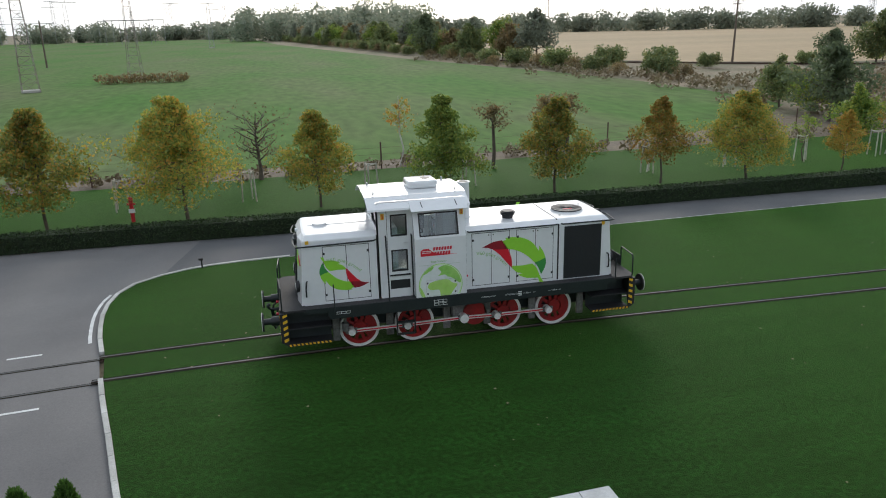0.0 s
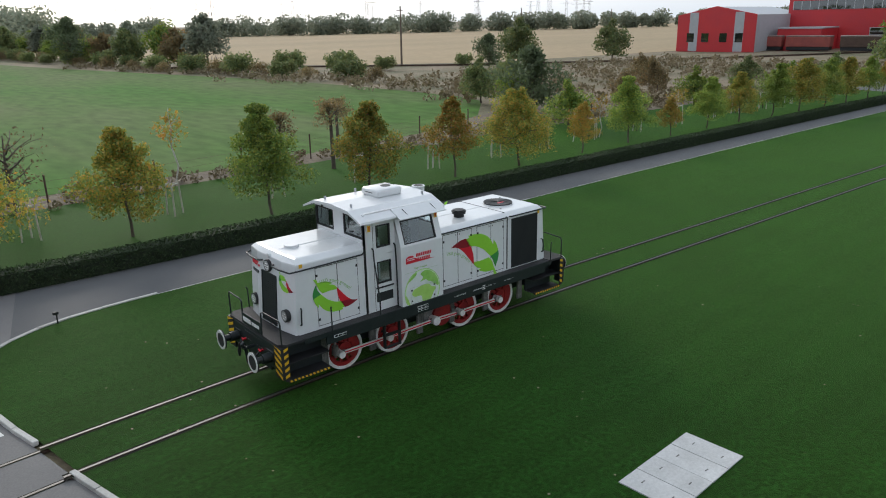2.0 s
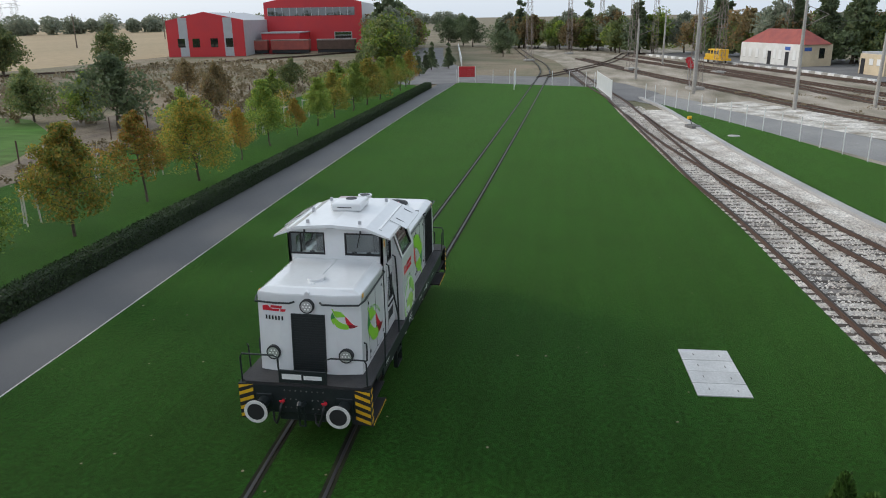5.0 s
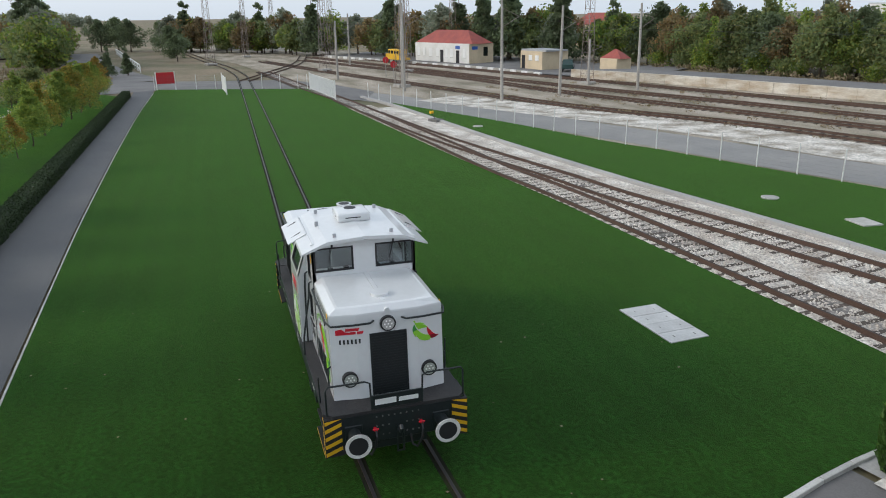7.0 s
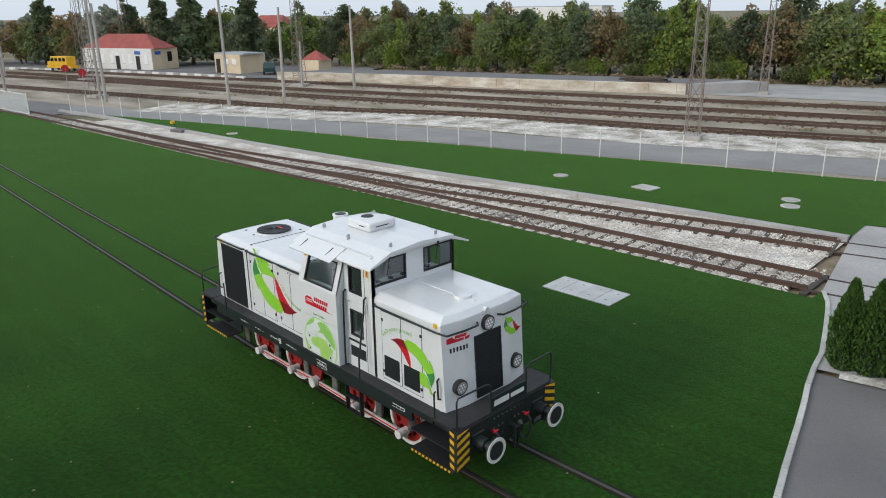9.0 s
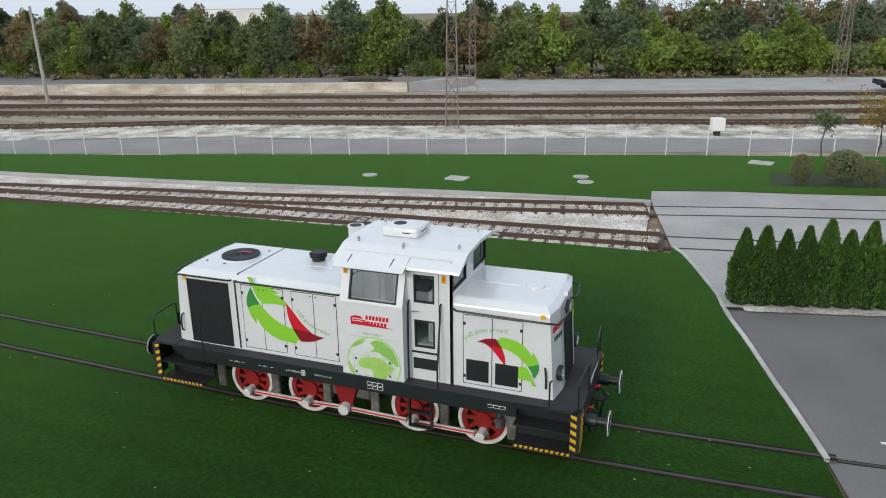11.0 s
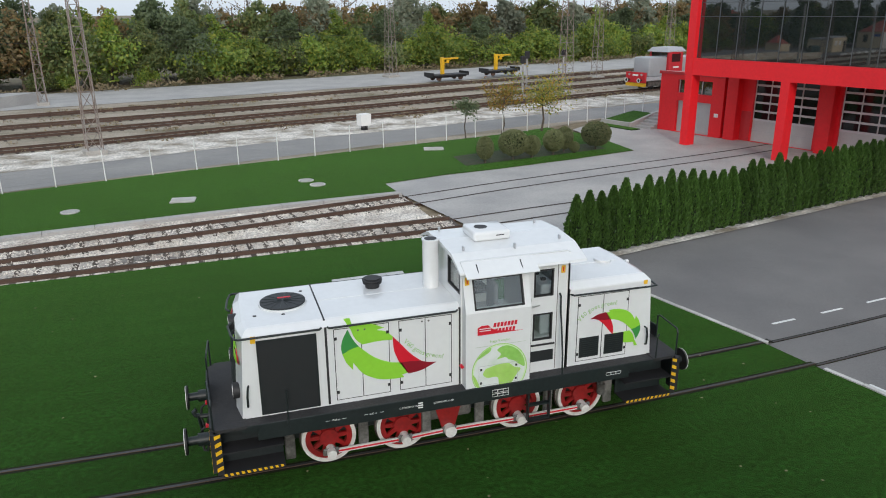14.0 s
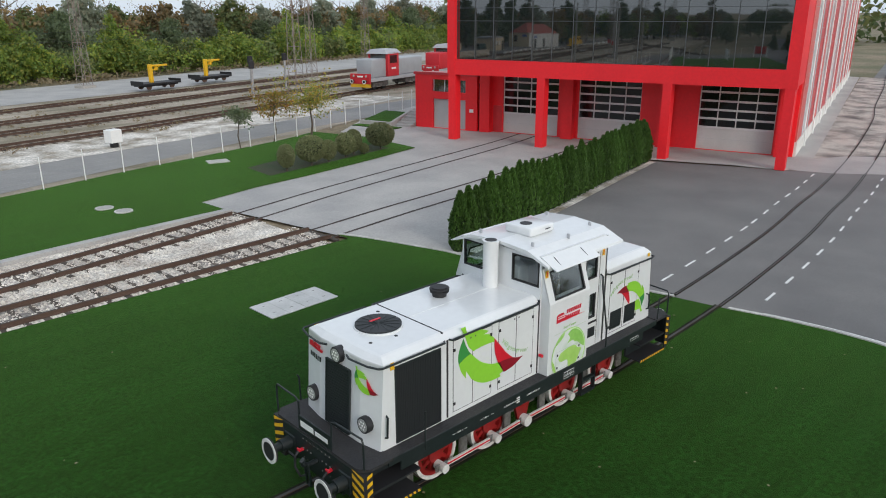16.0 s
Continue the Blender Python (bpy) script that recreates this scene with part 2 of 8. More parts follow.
M["roof_grey"] = mat("grey_roof_sheet", (0.40, 0.41, 0.43), 0.5, var=0.08)
M["plat_wall"] = mat("flaking_limewashed_platform_wall", (0.66, 0.62, 0.54), 0.9, col2=(0.42, 0.34, 0.25), scale=0.7, fine=6, var=0.14, stretch=(0.6, 0.6, 2.0))
# near-black that stands in for the darkness of unlit rooms
M["dark"] = mat("unlit_interior_black", (0.02, 0.02, 0.022), 0.8, var=0.1)
M["black"] = mat("black_rubber", (0.018, 0.018, 0.02), 0.6, var=0.1)
M["yellow"] = mat("yellow_enamel", (0.78, 0.45, 0.015), 0.45, col2=(0.7, 0.4, 0.02), scale=1, fine=9, var=0.06)
M["sign_red"] = mat("red_sign_board", (0.55, 0.02, 0.03), 0.5, var=0.05)
M["blue"] = mat("blue_paint", (0.04, 0.12, 0.42), 0.5, var=0.05)
M["glass"] = glass_mat("window_glass")
M["curtain"] = mat("dark_coated_glazing", (0.012, 0.016, 0.017), 0.02, col2=(0.016, 0.02, 0.02), spec=0.5, var=0.05, rnd=0.1)
M["curtain"].node_tree.nodes["Principled BSDF"].inputs["IOR"].default_value = 2.3      # mirror-coated
M["hedge"] = leaf_mat("clipped_hedge_leaf", [(0.026, 0.052, 0.014), (0.036, 0.068, 0.018), (0.046, 0.084, 0.021)], 0.3)
M["cypress"] = leaf_mat("thuja_leaf", [(0.040, 0.090, 0.016), (0.070, 0.150, 0.026), (0.11, 0.215, 0.04)], 0.4)
M["leaf_mix"] = leaf_mat("autumn_maple_leaf", [(0.16, 0.22, 0.055), (0.23, 0.29, 0.06), (0.33, 0.34, 0.065), (0.48, 0.37, 0.065), (0.54, 0.29, 0.06)], 0.52)
M["leaf_green"] = leaf_mat("green_maple_leaf", [(0.12, 0.20, 0.05), (0.18, 0.27, 0.055), (0.25, 0.33, 0.06), (0.36, 0.36, 0.065)], 0.5)
M["leaf_gold"] = leaf_mat("golden_maple_leaf", [(0.18, 0.22, 0.05), (0.34, 0.29, 0.05), (0.46, 0.29, 0.05), (0.48, 0.21, 0.05)], 0.45)
M["leaf_wood"] = leaf_mat("woodland_leaf", [(0.13, 0.175, 0.075), (0.16, 0.21, 0.080), (0.20, 0.245, 0.09), (0.28, 0.27, 0.095)], 0.52)
M["leaf_dark"] = leaf_mat("dark_woodland_leaf", [(0.11, 0.145, 0.085), (0.135, 0.175, 0.088), (0.16, 0.20, 0.095)], 0.52)
M["leaf_brown"] = leaf_mat("brown_woodland_leaf", [(0.21, 0.16, 0.09), (0.26, 0.19, 0.095), (0.19, 0.18, 0.085), (0.36, 0.21, 0.08)], 0.52)
M["leaf_bush"] = leaf_mat("grey_green_shrub_leaf", [(0.15, 0.18, 0.075), (0.21, 0.24, 0.11), (0.27, 0.27, 0.14)], 0.45)
# distance haze painted into the leaf colour: paler and greyer than the near woods
M["leaf_hazed"] = leaf_mat("haze_paled_foliage", [(0.22, 0.26, 0.19), (0.27, 0.30, 0.22), (0.33, 0.33, 0.24)], 0.55)
# bed grass, darkened in colour for the shadows among the bushes
M["shaded_bed"] = mat("grass_with_painted_bush_shade", (0.045, 0.05, 0.025), 0.95, col2=(0.03, 0.05, 0.015), scale=1.2, fine=14, var=0.35, bump=0.8)
M["oily"] = mat("oily_track_ballast", (0.52, 0.48, 0.43), 0.95, col2=(0.10, 0.092, 0.088), scale=0.45, fine=14, var=0.55, bump=1.0, bscale=22, patch=0.56)
M["door_glass"] = mat("dark_door_glazing", (0.010, 0.012, 0.013), 0.06, var=0.05, spec=0.4)
M["dark_alu"] = mat("dark_anodised_profile", (0.10, 0.105, 0.11), 0.45, 0.4, var=0.05)
M["paving"] = mat("grey_paved_road", (0.235, 0.23, 0.222), 0.85, col2=(0.29, 0.28, 0.265), scale=0.25, fine=18, var=0.14, bump=0.3, bscale=80)
M["rail_polished"] = mat("polished_rail_head", (0.055, 0.055, 0.056), 0.45, 0.3, (0.040, 0.038, 0.036), scale=0.8, fine=30)
M["groove"] = mat("greasy_rail_groove", (0.016, 0.015, 0.013), 0.9, col2=(0.026, 0.03, 0.014), scale=1.5, fine=20, var=0.3, spec=0.1)
M["dry_stem"] = leaf_mat("dry_weed_stem", [(0.20, 0.15, 0.09), (0.28, 0.22, 0.13), (0.14, 0.12, 0.06)], 0.2)


# ---- builders ----
def link_mesh(name, verts, faces, material, parent=None, label="", smooth=False):
    me = bpy.data.meshes.new(name)
    me.from_pydata([tuple(v) for v in verts], [], [tuple(f) for f in faces])
    me.update()
    me.materials.append(material)
    if smooth:
        me.shade_smooth()
    ob = new(name, me)
    if parent is not None:
        ob.parent = parent
    if label:
        ob["label"] = label
    return ob


def part(name, bm, material, parent=None, label="", smooth=False):
    """Links a bmesh as ONE mesh object under a thing or a part."""
    bmesh.ops.recalc_face_normals(bm, faces=bm.faces)
    me = bpy.data.meshes.new(name)
    bm.to_mesh(me)
    bm.free()
    for m in (material if isinstance(material, (list, tuple)) else [material]):
        me.materials.append(m)
    if smooth:
        for f in me.polygons:
            f.use_smooth = True
        me.set_sharp_from_angle(angle=radians(35))
    ob = new(name, me)
    if parent is not None:
        ob.parent = parent
    if label:
        ob["label"] = label
    return ob


def thing(name, label, category, group="", kind="", at=(0, 0, 0), yaw=0.0):
    ob = new(name)
    ob.empty_display_size = 0.2
    ob.matrix_basis = pose(*at, 0, 0, yaw)
    return tagged(ob, label, category, group, kind)


def box(bm, x0, x1, y0, y1, z0, z1, bev=0.0, seg=1):
    v = [bm.verts.new((x, y, z)) for x in (x0, x1) for y in (y0, y1) for z in (z0, z1)]
    fs = [bm.faces.new([v[i] for i in f]) for f in ((0, 1, 3, 2), (4, 6, 7, 5), (0, 4, 5, 1), (2, 3, 7, 6), (0, 2, 6, 4), (1, 5, 7, 3))]
    if bev:
        es = list({e for f in fs for e in f.edges})
        bmesh.ops.bevel(bm, geom=es, offset=bev, segments=seg, affect="EDGES", profile=0.5)
    return bm


def B(x0, x1, y0, y1, z0, z1, bev=0.0, seg=1):
    return box(bmesh.new(), x0, x1, y0, y1, z0, z1, bev, seg)


def rod(bm, p, q, r, n=8, r2=None):
    """A round bar from p to q, tapered to r2."""
    p, q = Vector(p), Vector(q)
    d = q - p
    if d.length < 1e-6:
        return bm
    m = Matrix.Translation((p + q) / 2) @ d.to_track_quat("Z", "Y").to_matrix().to_4x4()
    bmesh.ops.create_cone(bm, cap_ends=True, segments=n, radius1=r, radius2=r if r2 is None else r2, depth=d.length, matrix=m)
    return bm


def pipe(bm, pts, r, n=6):
    """A bent tube through pts."""
    pts = [Vector(p) for p in pts]
    rings, up = [], None
    for i, p in enumerate(pts):
        d = (pts[min(i + 1, len(pts) - 1)] - pts[max(i - 1, 0)]).normalized()
        if up is None:
            up = d.orthogonal().normalized()
        side = d.cross(up)
        if side.length < 1e-4:
            side = d.orthogonal()
        side.normalize()
        up = side.cross(d).normalized()
        rings.append([bm.verts.new(p + r * (math.cos(2 * math.pi * k / n) * up + math.sin(2 * math.pi * k / n) * side)) for k in range(n)])
    for a, b in zip(rings, rings[1:]):
        for k in range(n):
            bm.faces.new((a[k], a[(k + 1) % n], b[(k + 1) % n], b[k]))
    bm.faces.new(rings[0])
    bm.faces.new(list(reversed(rings[-1])))
    return bm


def prism(bm, poly, axis, a, b):
    """A polygon, in the two other axes' order, pushed out along the axis from a to b."""
    def at(p, c):
        return (c, p[0], p[1]) if axis == "x" else (p[0], c, p[1]) if axis == "y" else (p[0], p[1], c)
    lo, hi = [bm.verts.new(at(p, a)) for p in poly], [bm.verts.new(at(p, b)) for p in poly]
    bm.faces.new(list(reversed(lo)))
    bm.faces.new(hi)
    for i in range(len(poly)):
        j = (i + 1) % len(poly)
        bm.faces.new((lo[i], lo[j], hi[j], hi[i]))
    return bm


def spline(pts, step=1.0):
    """Points at even steps on a smooth curve through pts (2D)."""
    p = [Vector(q) for q in pts]
    p = [2 * p[0] - p[1]] + p + [2 * p[-1] - p[-2]]
    out = []
    for i in range(1, len(p) - 2):
        k = max(2, int((p[i + 1] - p[i]).length / step * 2))
        for j in range(k):
            t = j / k
            a, b, c, d = p[i - 1], p[i], p[i + 1], p[i + 2]
            out.append(0.5 * (2 * b + (c - a) * t + (2 * a - 5 * b + 4 * c - d) * t * t + (3 * b - a - 3 * c + d) * t ** 3))
    out.append(p[-2])
    res, acc = [out[0]], 0.0
    for a, b in zip(out, out[1:]):
        seg = (b - a).length
        while acc + seg >= step:
            f = (step - acc) / seg
            a = a.lerp(b, f)
            res.append(a.copy())
            seg, acc = (b - a).length, 0.0
        acc += seg
    if (res[-1] - out[-1]).length > step * 0.2:
        res.append(out[-1])
    return res


def offset(pts, d):
    """The line moved to its left by d."""
    out = []
    for i, p in enumerate(pts):
        t = (pts[min(i + 1, len(pts) - 1)] - pts[max(i - 1, 0)]).normalized()
        out.append(Vector((p[0] - t[1] * d, p[1] + t[0] * d)))
    return out


def sheet(name, outline, z, material, label, category="ground", grid=0):
    """A flat piece of ground with an outline, and a thickness below it."""
    bm = bmesh.new()
    vs = [bm.verts.new((x, y, z)) for x, y in outline]
    f = bm.faces.new(vs)
    f.normal_update()
    if f.normal.z < 0:
        f.normal_flip()
    bmesh.ops.triangulate(bm, faces=bm.faces, ngon_method="EAR_CLIP")
    ob = part(name, bm, material)
    me = ob.data
    if me.polygons and me.polygons[0].normal.z < 0:
        me.flip_normals()
    return tagged(ob, label, category, kind="structure")


def ribbon(name, left, right, z, material, label, category="ground"):
    verts, faces = [], []
    for a, b in zip(left, right):
        verts += [(a[0], a[1], z), (b[0], b[1], z)]
    for i in range(len(left) - 1):
        faces.append((2 * i + 1, 2 * i + 3, 2 * i + 2, 2 * i))
    ob = link_mesh(name, verts, faces, material)
    return tagged(ob, label, category, kind="structure")

# ---- ground ----
def big_ground():
    bm = bmesh.new()
    R = [(math.cos(2 * math.pi * k / 48), math.sin(2 * math.pi * k / 48)) for k in range(48)]
    bm.faces.new([bm.verts.new((3500 * c, 3500 * s, -0.14)) for c, s in R])
    return tagged(part("ground", bm, M["wild"]), "rough dry grassland running out to the horizon", "ground", kind="structure")


big_ground()
TRACK = spline([(-110, -23.5), (-90, -17.8), (-70, -12.6), (-60, -9.7), (-48, -6.75), (-40, -4.95), (-34, -3.75), (-28.5, -2.75), (-25, -2.25), (-20, -1.42), (-15, -0.80), (-10, -0.32), (-5, -0.08), (0, 0), (5, -0.06),
                (15, -0.32), (27, -0.62), (50, -1.15), (79, -1.75), (92, -2.0), (105, -2.0), (125, -0.5), (150, 3.0), (200, 9.0)], 0.5)
NORTH_KERB = spline([(-9.80, 0.78), (-10.15, 2.3), (-10.38, 4.1), (-10.28, 5.6), (-9.75, 6.7), (-8.7, 7.45), (-7.5, 7.9), (-5, 8.17), (0, 8.32), (10, 8.68), (20, 8.98), (40, 9.32), (60, 9.45), (80, 9.3)], 0.5)
SOUTH_KERB = spline([(-9.50, -0.92), (-9.15, -2.4), (-8.75, -3.9), (-8.15, -6.3), (-7.6, -8.3), (-7.35, -9.7), (-6.2, -13.4), (-5.75, -14.3)], 0.5)
BAL_S = spline([(-5.75, -13.55), (-1, -13.4), (3.5, -13.2), (7.5, -13.0), (13.4, -12.75), (19.2, -12.3), (27.3, -11.7), (39.3, -10.95), (50, -10.3), (61, -9.7)], 1.0)
LIP = spline([(-4.4, -20.9), (-1, -20.6), (5, -19.95), (12, -18.9), (18, -18.0), (30.5, -16.6), (43.4, -15.6), (56, -14.6), (64, -13.4)], 1.0)
FENCE = list(reversed(spline([(0.55, -31.9), (-4.3, -33.35), (-9.0, -34.5), (-13.7, -35.7), (-18.8, -37.3), (-27.6, -41.3), (-36.3, -44.4)], 2.48)))[:-1] + spline([(0.55, -31.9), (5.3, -30.7), (10.2, -29.2), (17.2, -27.0), (24.3, -25.0), (28, -23.6), (41, -20.2), (55.6, -15.6), (62.2, -13.6)], 2.48)

lawn_out = [tuple(p) for p in NORTH_KERB] + [(84.0, 9.2), (77.0, -8.9), (62.5, -9.75)] + [tuple(p) for p in reversed(BAL_S)] + [tuple(p) for p in reversed(SOUTH_KERB)]
sheet("lawn", lawn_out, 0.0, M["lawn"], "short mown dark green lawn with faint mowing bands", "lawn")
sheet("lawn_north", [(-60, 12.3), (-30, 12.4), (76.5, 12.6), (80, 15), (82, 25), (60, 25.5), (30, 26), (14, 25.6), (-8, 24.2), (-30, 24.2), (-60, 25)], -0.01, M["lawn"], "mown strip of grass planted with young trees", "lawn")
sheet("lawn_south", [tuple(p) for p in LIP] + [tuple(p) for p in reversed(offset(FENCE, -0.15)) if p[0] > -22.0] + [(-22.2, -33.5), (-21.8, -27.5), (-16.9, -26.2), (-11.2, -25.0), (-7.8, -24.5), (-4.2, -23.5)], -0.005, M["lawn"], "narrow strip of mown grass beside the wire fence", "lawn")
ribbon("road_north", offset(NORTH_KERB, 0.16)[14:] + [Vector((84, 9.5)), Vector((88, 9.6))], [Vector((p[0], 11.75)) if p[0] > -8 else Vector((-8.0, 12.4)) for p in NORTH_KERB[14:]] + [Vector((84, 11.9)), Vector((88, 12.2))], -0.06, M["asphalt"], "smooth grey asphalt road beside the clipped hedge", "road")
sheet("yard", [(-4.0, 8.0), (-4.0, 12.4), (-70, 12.4), (-70, -15.5), (-37.0, -7.3), (-32.8, -6.3), (-29.4, -13.8), (-7.55, -8.55)] + [tuple(p) for p in reversed(offset(SOUTH_KERB, -0.1)) if p[1] > -8.3] + [tuple(p) for p in offset(NORTH_KERB, 0.14) if p[0] < -4.2], -0.065, M["asphalt_old"], "wide grey asphalt yard with worn lane marks", "yard")
sheet("side_apron", [(-32.7, -6.75), (-33.5, -4.6), (-35.4, -2.2), (-36.4, 0.0), (-43, -1.5), (-39.9, -5.6), (-37.0, -8.4)], -0.056, M["concrete"], "pale worn concrete strip where the asphalt ends", "apron")
sheet("side_walk", [(-37.0, -8.45), (-104, -27.7), (-104, -25.8), (-37.0, -6.9)], -0.05, M["concrete"], "narrow concrete walk along the depot wall", "pavement")
sheet("side_ballast", [(-39.9, -5.7), (-37.2, -7.0), (-104, -25.7), (-104, -18), (-60, -6.5), (-42.6, -2.6)], -0.053, M["oily"], "dirty stained ballast beside the depot track", "ballast")
sheet("yard_far", [(-70, 12.4), (-140, 12.4), (-140, -33), (-70, -15.5)], -0.07, M["asphalt_old"], "grey asphalt continuing past the depot", "yard")
sheet("apron", [(-4.1, -23.0), (-4.45, -20.9), (-5.75, -14.35), (-6.2, -13.45), (-7.3, -9.65), (-7.62, -8.75), (-29.6, -13.95), (-38.6, -16.0), (-41.0, -30.0), (-37.0, -45.0), (-27.5, -41.0), (-22.2, -36.8), (-21.8, -32.9), (-21.8, -27.45), (-16.9, -26.25), (-11.2, -25.05), (-7.8, -24.55), (-4.25, -23.55)], -0.03, M["concrete"], "pale concrete apron in front of the depot doors", "apron")
sheet("apron_strip", [(-29.6, -13.95), (-33.0, -6.5), (-37.2, -7.6), (-38.6, -16.0)], -0.03, M["concrete"], "concrete sill strip under the depot front", "apron")
sheet("yard_gravel", [(-150, -78)] + [tuple(p) for p in offset(FENCE, -0.4)] + [(84, -8.5), (135, -3), (240, 18), (240, -12), (150, -40), (60, -72), (0, -87), (-60, -106), (-150, -135)], -0.10, M["gravel_brown"], "oily brown gravel with weeds between the station tracks", "gravel")
SERV = spline([(-60, -56), (-45, -51), (-21.8, -46.4), (-9.7, -42.6), (0, -39.5), (11, -35.8), (18.1, -33.4), (28.2, -30.6), (45, -25.0), (60, -19.5), (75, -13.5)], 2.0)
ribbon("service_road", offset(SERV, 5.6), SERV, -0.085, M["paving"], "pale grey paved service road outside the fence", "road")
WG = spline([(-40, -58), (-33, -55.6), (-10.5, -48.4), (0, -46.0), (12.6, -41.7), (20.7, -39.4), (32.4, -36.8), (48, -30.0), (62, -24.0)], 2.0)
ribbon("white_gravel", offset(WG, 6.3), WG, -0.075, M["gravel_white"], "crushed white limestone gravel strip with weeds", "gravel")
ribbon("ballast_bed", LIP[:60], [Vector((p[0], p[1])) for p in [min(BAL_S, key=lambda q: abs(q[0] - l[0])) for l in LIP[:60]]], -0.04, M["ballast"], "pale crushed stone bed under the siding tracks", "ballast")
sheet("platform_yard", [(26, -65.5), (-20, -78), (-70, -93), (-150, -118), (-150, -135), (-60, -108), (0, -88), (40, -77)], -0.06, M["concrete"], "cracked grey concrete hardstanding along the tracks", "yard")
# roads past the end of the lawn
sheet("cross_road", [(79.5, 24), (81.5, 12.8), (84.3, 9.3), (77.3, -9), (62.8, -10.2), (62, -13.2), (70, -16), (82, -13), (92, -8), (97, 8), (100, 17), (96, 20), (86, 26)], -0.055, M["asphalt_old"], "grey asphalt road crossing at the end of the lawn", "road")
sheet("far_road", [(96, 19), (100, 9), (125, 16), (150, 22), (200, 30), (200, 36), (150, 31), (120, 26)], -0.05, M["asphalt_old"], "grey asphalt road leading away into the woods", "road")
# fields
sheet("field_green", [(-700, 28.5), (-15, 28), (8, 28.5), (25, 31), (36, 36), (45, 45), (47, 52), (47, 75), (45, 95), (30, 170), (0, 380), (-20, 640), (-700, 720)], -0.12, M["field"], "broad field of young green winter crop", "field")
sheet("field_tan", [(75, 118), (100, 100), (160, 95), (500, 200), (900, 520), (300, 620), (30, 560), (35, 300), (55, 170)], -0.11, M["stubble"], "large harvested tan stubble field", "field")
sheet("field_margin", [(-60, 25), (-30, 24.1), (-8, 24.1), (14, 25.5), (30, 26), (60, 25.5), (60, 33), (45, 40), (36, 35.5), (25, 30.5), (8, 28.2), (-15, 27.7), (-60, 28.2)], -0.115, M["soil"], "strip of bare brown soil along the field fence", "soil")


# ---- tracks ----
def rails_on(name, line, z, label, sleepers=0.0, gauge=0.75, head=0.042, h=0.16, top="rail_top"):
    t = tagged(thing(name, label, "railway track"), kind="structure")
    for s in (gauge, -gauge):
        ln = offset(line, s)
        verts, faces = [], []
        prof = [(-0.06, 0), (-0.06, 0.02), (-0.012, 0.04), (-0.012, h - 0.04), (-head, h - 0.03), (-head, h), (head, h), (head, h - 0.03), (0.012, h - 0.04), (0.012, 0.04), (0.06, 0.02), (0.06, 0)]
        for i, p in enumerate(ln):
            d = (ln[min(i + 1, len(ln) - 1)] - ln[max(i - 1, 0)]).normalized()
            for a, b in prof:
                verts.append((p[0] - d[1] * a, p[1] + d[0] * a, z + b))
        k = len(prof)
        for i in range(len(ln) - 1):
            for j in range(k):
                faces.append((i * k + j, i * k + (j + 1) % k, (i + 1) * k + (j + 1) % k, (i + 1) * k + j))
        faces += [tuple(range(k)), tuple(range((len(ln) - 1) * k, len(ln) * k))]
        ob = link_mesh("rail", verts, faces, M["rail"], t)
        ob.data.materials.append(M[top])
        for q in ob.data.polygons:
            if abs(q.normal.z) > 0.9 and q.center.z > z + h - 0.02:
                q.material_index = 1
    if sleepers:
        me = None
        pts = spline(line, sleepers)
        for i, p in enumerate(pts[:300]):
            d = pts[min(i + 1, len(pts) - 1)] - pts[max(i - 1, 0)]
            if me is None:
                ob = part("sleeper", B(-0.11, 0.11, -1.18, 1.18, -0.12, 0, 0.015), M["sleeper"], t)
                me = ob.data
            else:
                ob = new("sleeper", me)
                ob.parent = t
            ob.matrix_basis = pose(p[0] + random.uniform(-0.03, 0.03), p[1], z + 0.005, 0, 0, math.degrees(math.atan2(d[1], d[0])) + random.uniform(-1.2, 1.2))
    return t


rails_on("main_track", [p for p in TRACK if p[0] > -10.1], -0.115, "rusty rails of a single track sunk flush in the lawn", h=0.135, head=0.034, top="rail_polished")
rails_on("main_track", [p for p in TRACK if -39.8 < p[0] <= -9.4], -0.188, "dark rails of the track set flush in the asphalt yard", h=0.135, head=0.034, top="rail_polished")
rails_on("depot_track", [p for p in TRACK if -110 < p[0] <= -39.3], -0.13, "old track on worn sleepers beside the depot wall", 0.62, h=0.14)
SID_N = spline([(-5.3, -14.95), (1.5, -14.5), (10.4, -13.95), (17, -13.45), (22.3, -12.9), (30, -12.5), (40, -11.9), (57, -10.95), (66, -10.2), (80, -8.6), (110, -6)], 1.0)
SID_S = spline([(-4.3, -19.6), (-0.5, -18.85), (4.2, -17.85), (8.2, -17.1), (14, -15.9), (18.6, -15.3), (27, -13.9), (34, -12.9), (41, -12.2), (50, -11.5)], 1.0)
rails_on("siding_track", SID_N, -0.03, "siding track with rusty rails on dark timber sleepers", 0.62)
rails_on("siding_track", SID_S, -0.03, "curved siding track with rusty rails on dark timber sleepers", 0.62)
AP_N = spline([(-5.3, -14.95), (-10, -15.7), (-14, -16.2), (-19, -16.95), (-28, -18.75), (-33.0, -20.0)], 1.0)
AP_S = spline([(-4.3, -19.6), (-7, -20.3), (-10, -21.05), (-15, -22.1), (-20, -23.1), (-27, -24.5), (-32, -25.8)], 1.0)
rails_on("apron_track", AP_N, -0.158, "dark rails set flush in the concrete apron", h=0.137, head=0.07)
rails_on("apron_track", AP_S, -0.158, "dark rails set flush in the concrete apron", h=0.137, head=0.07)
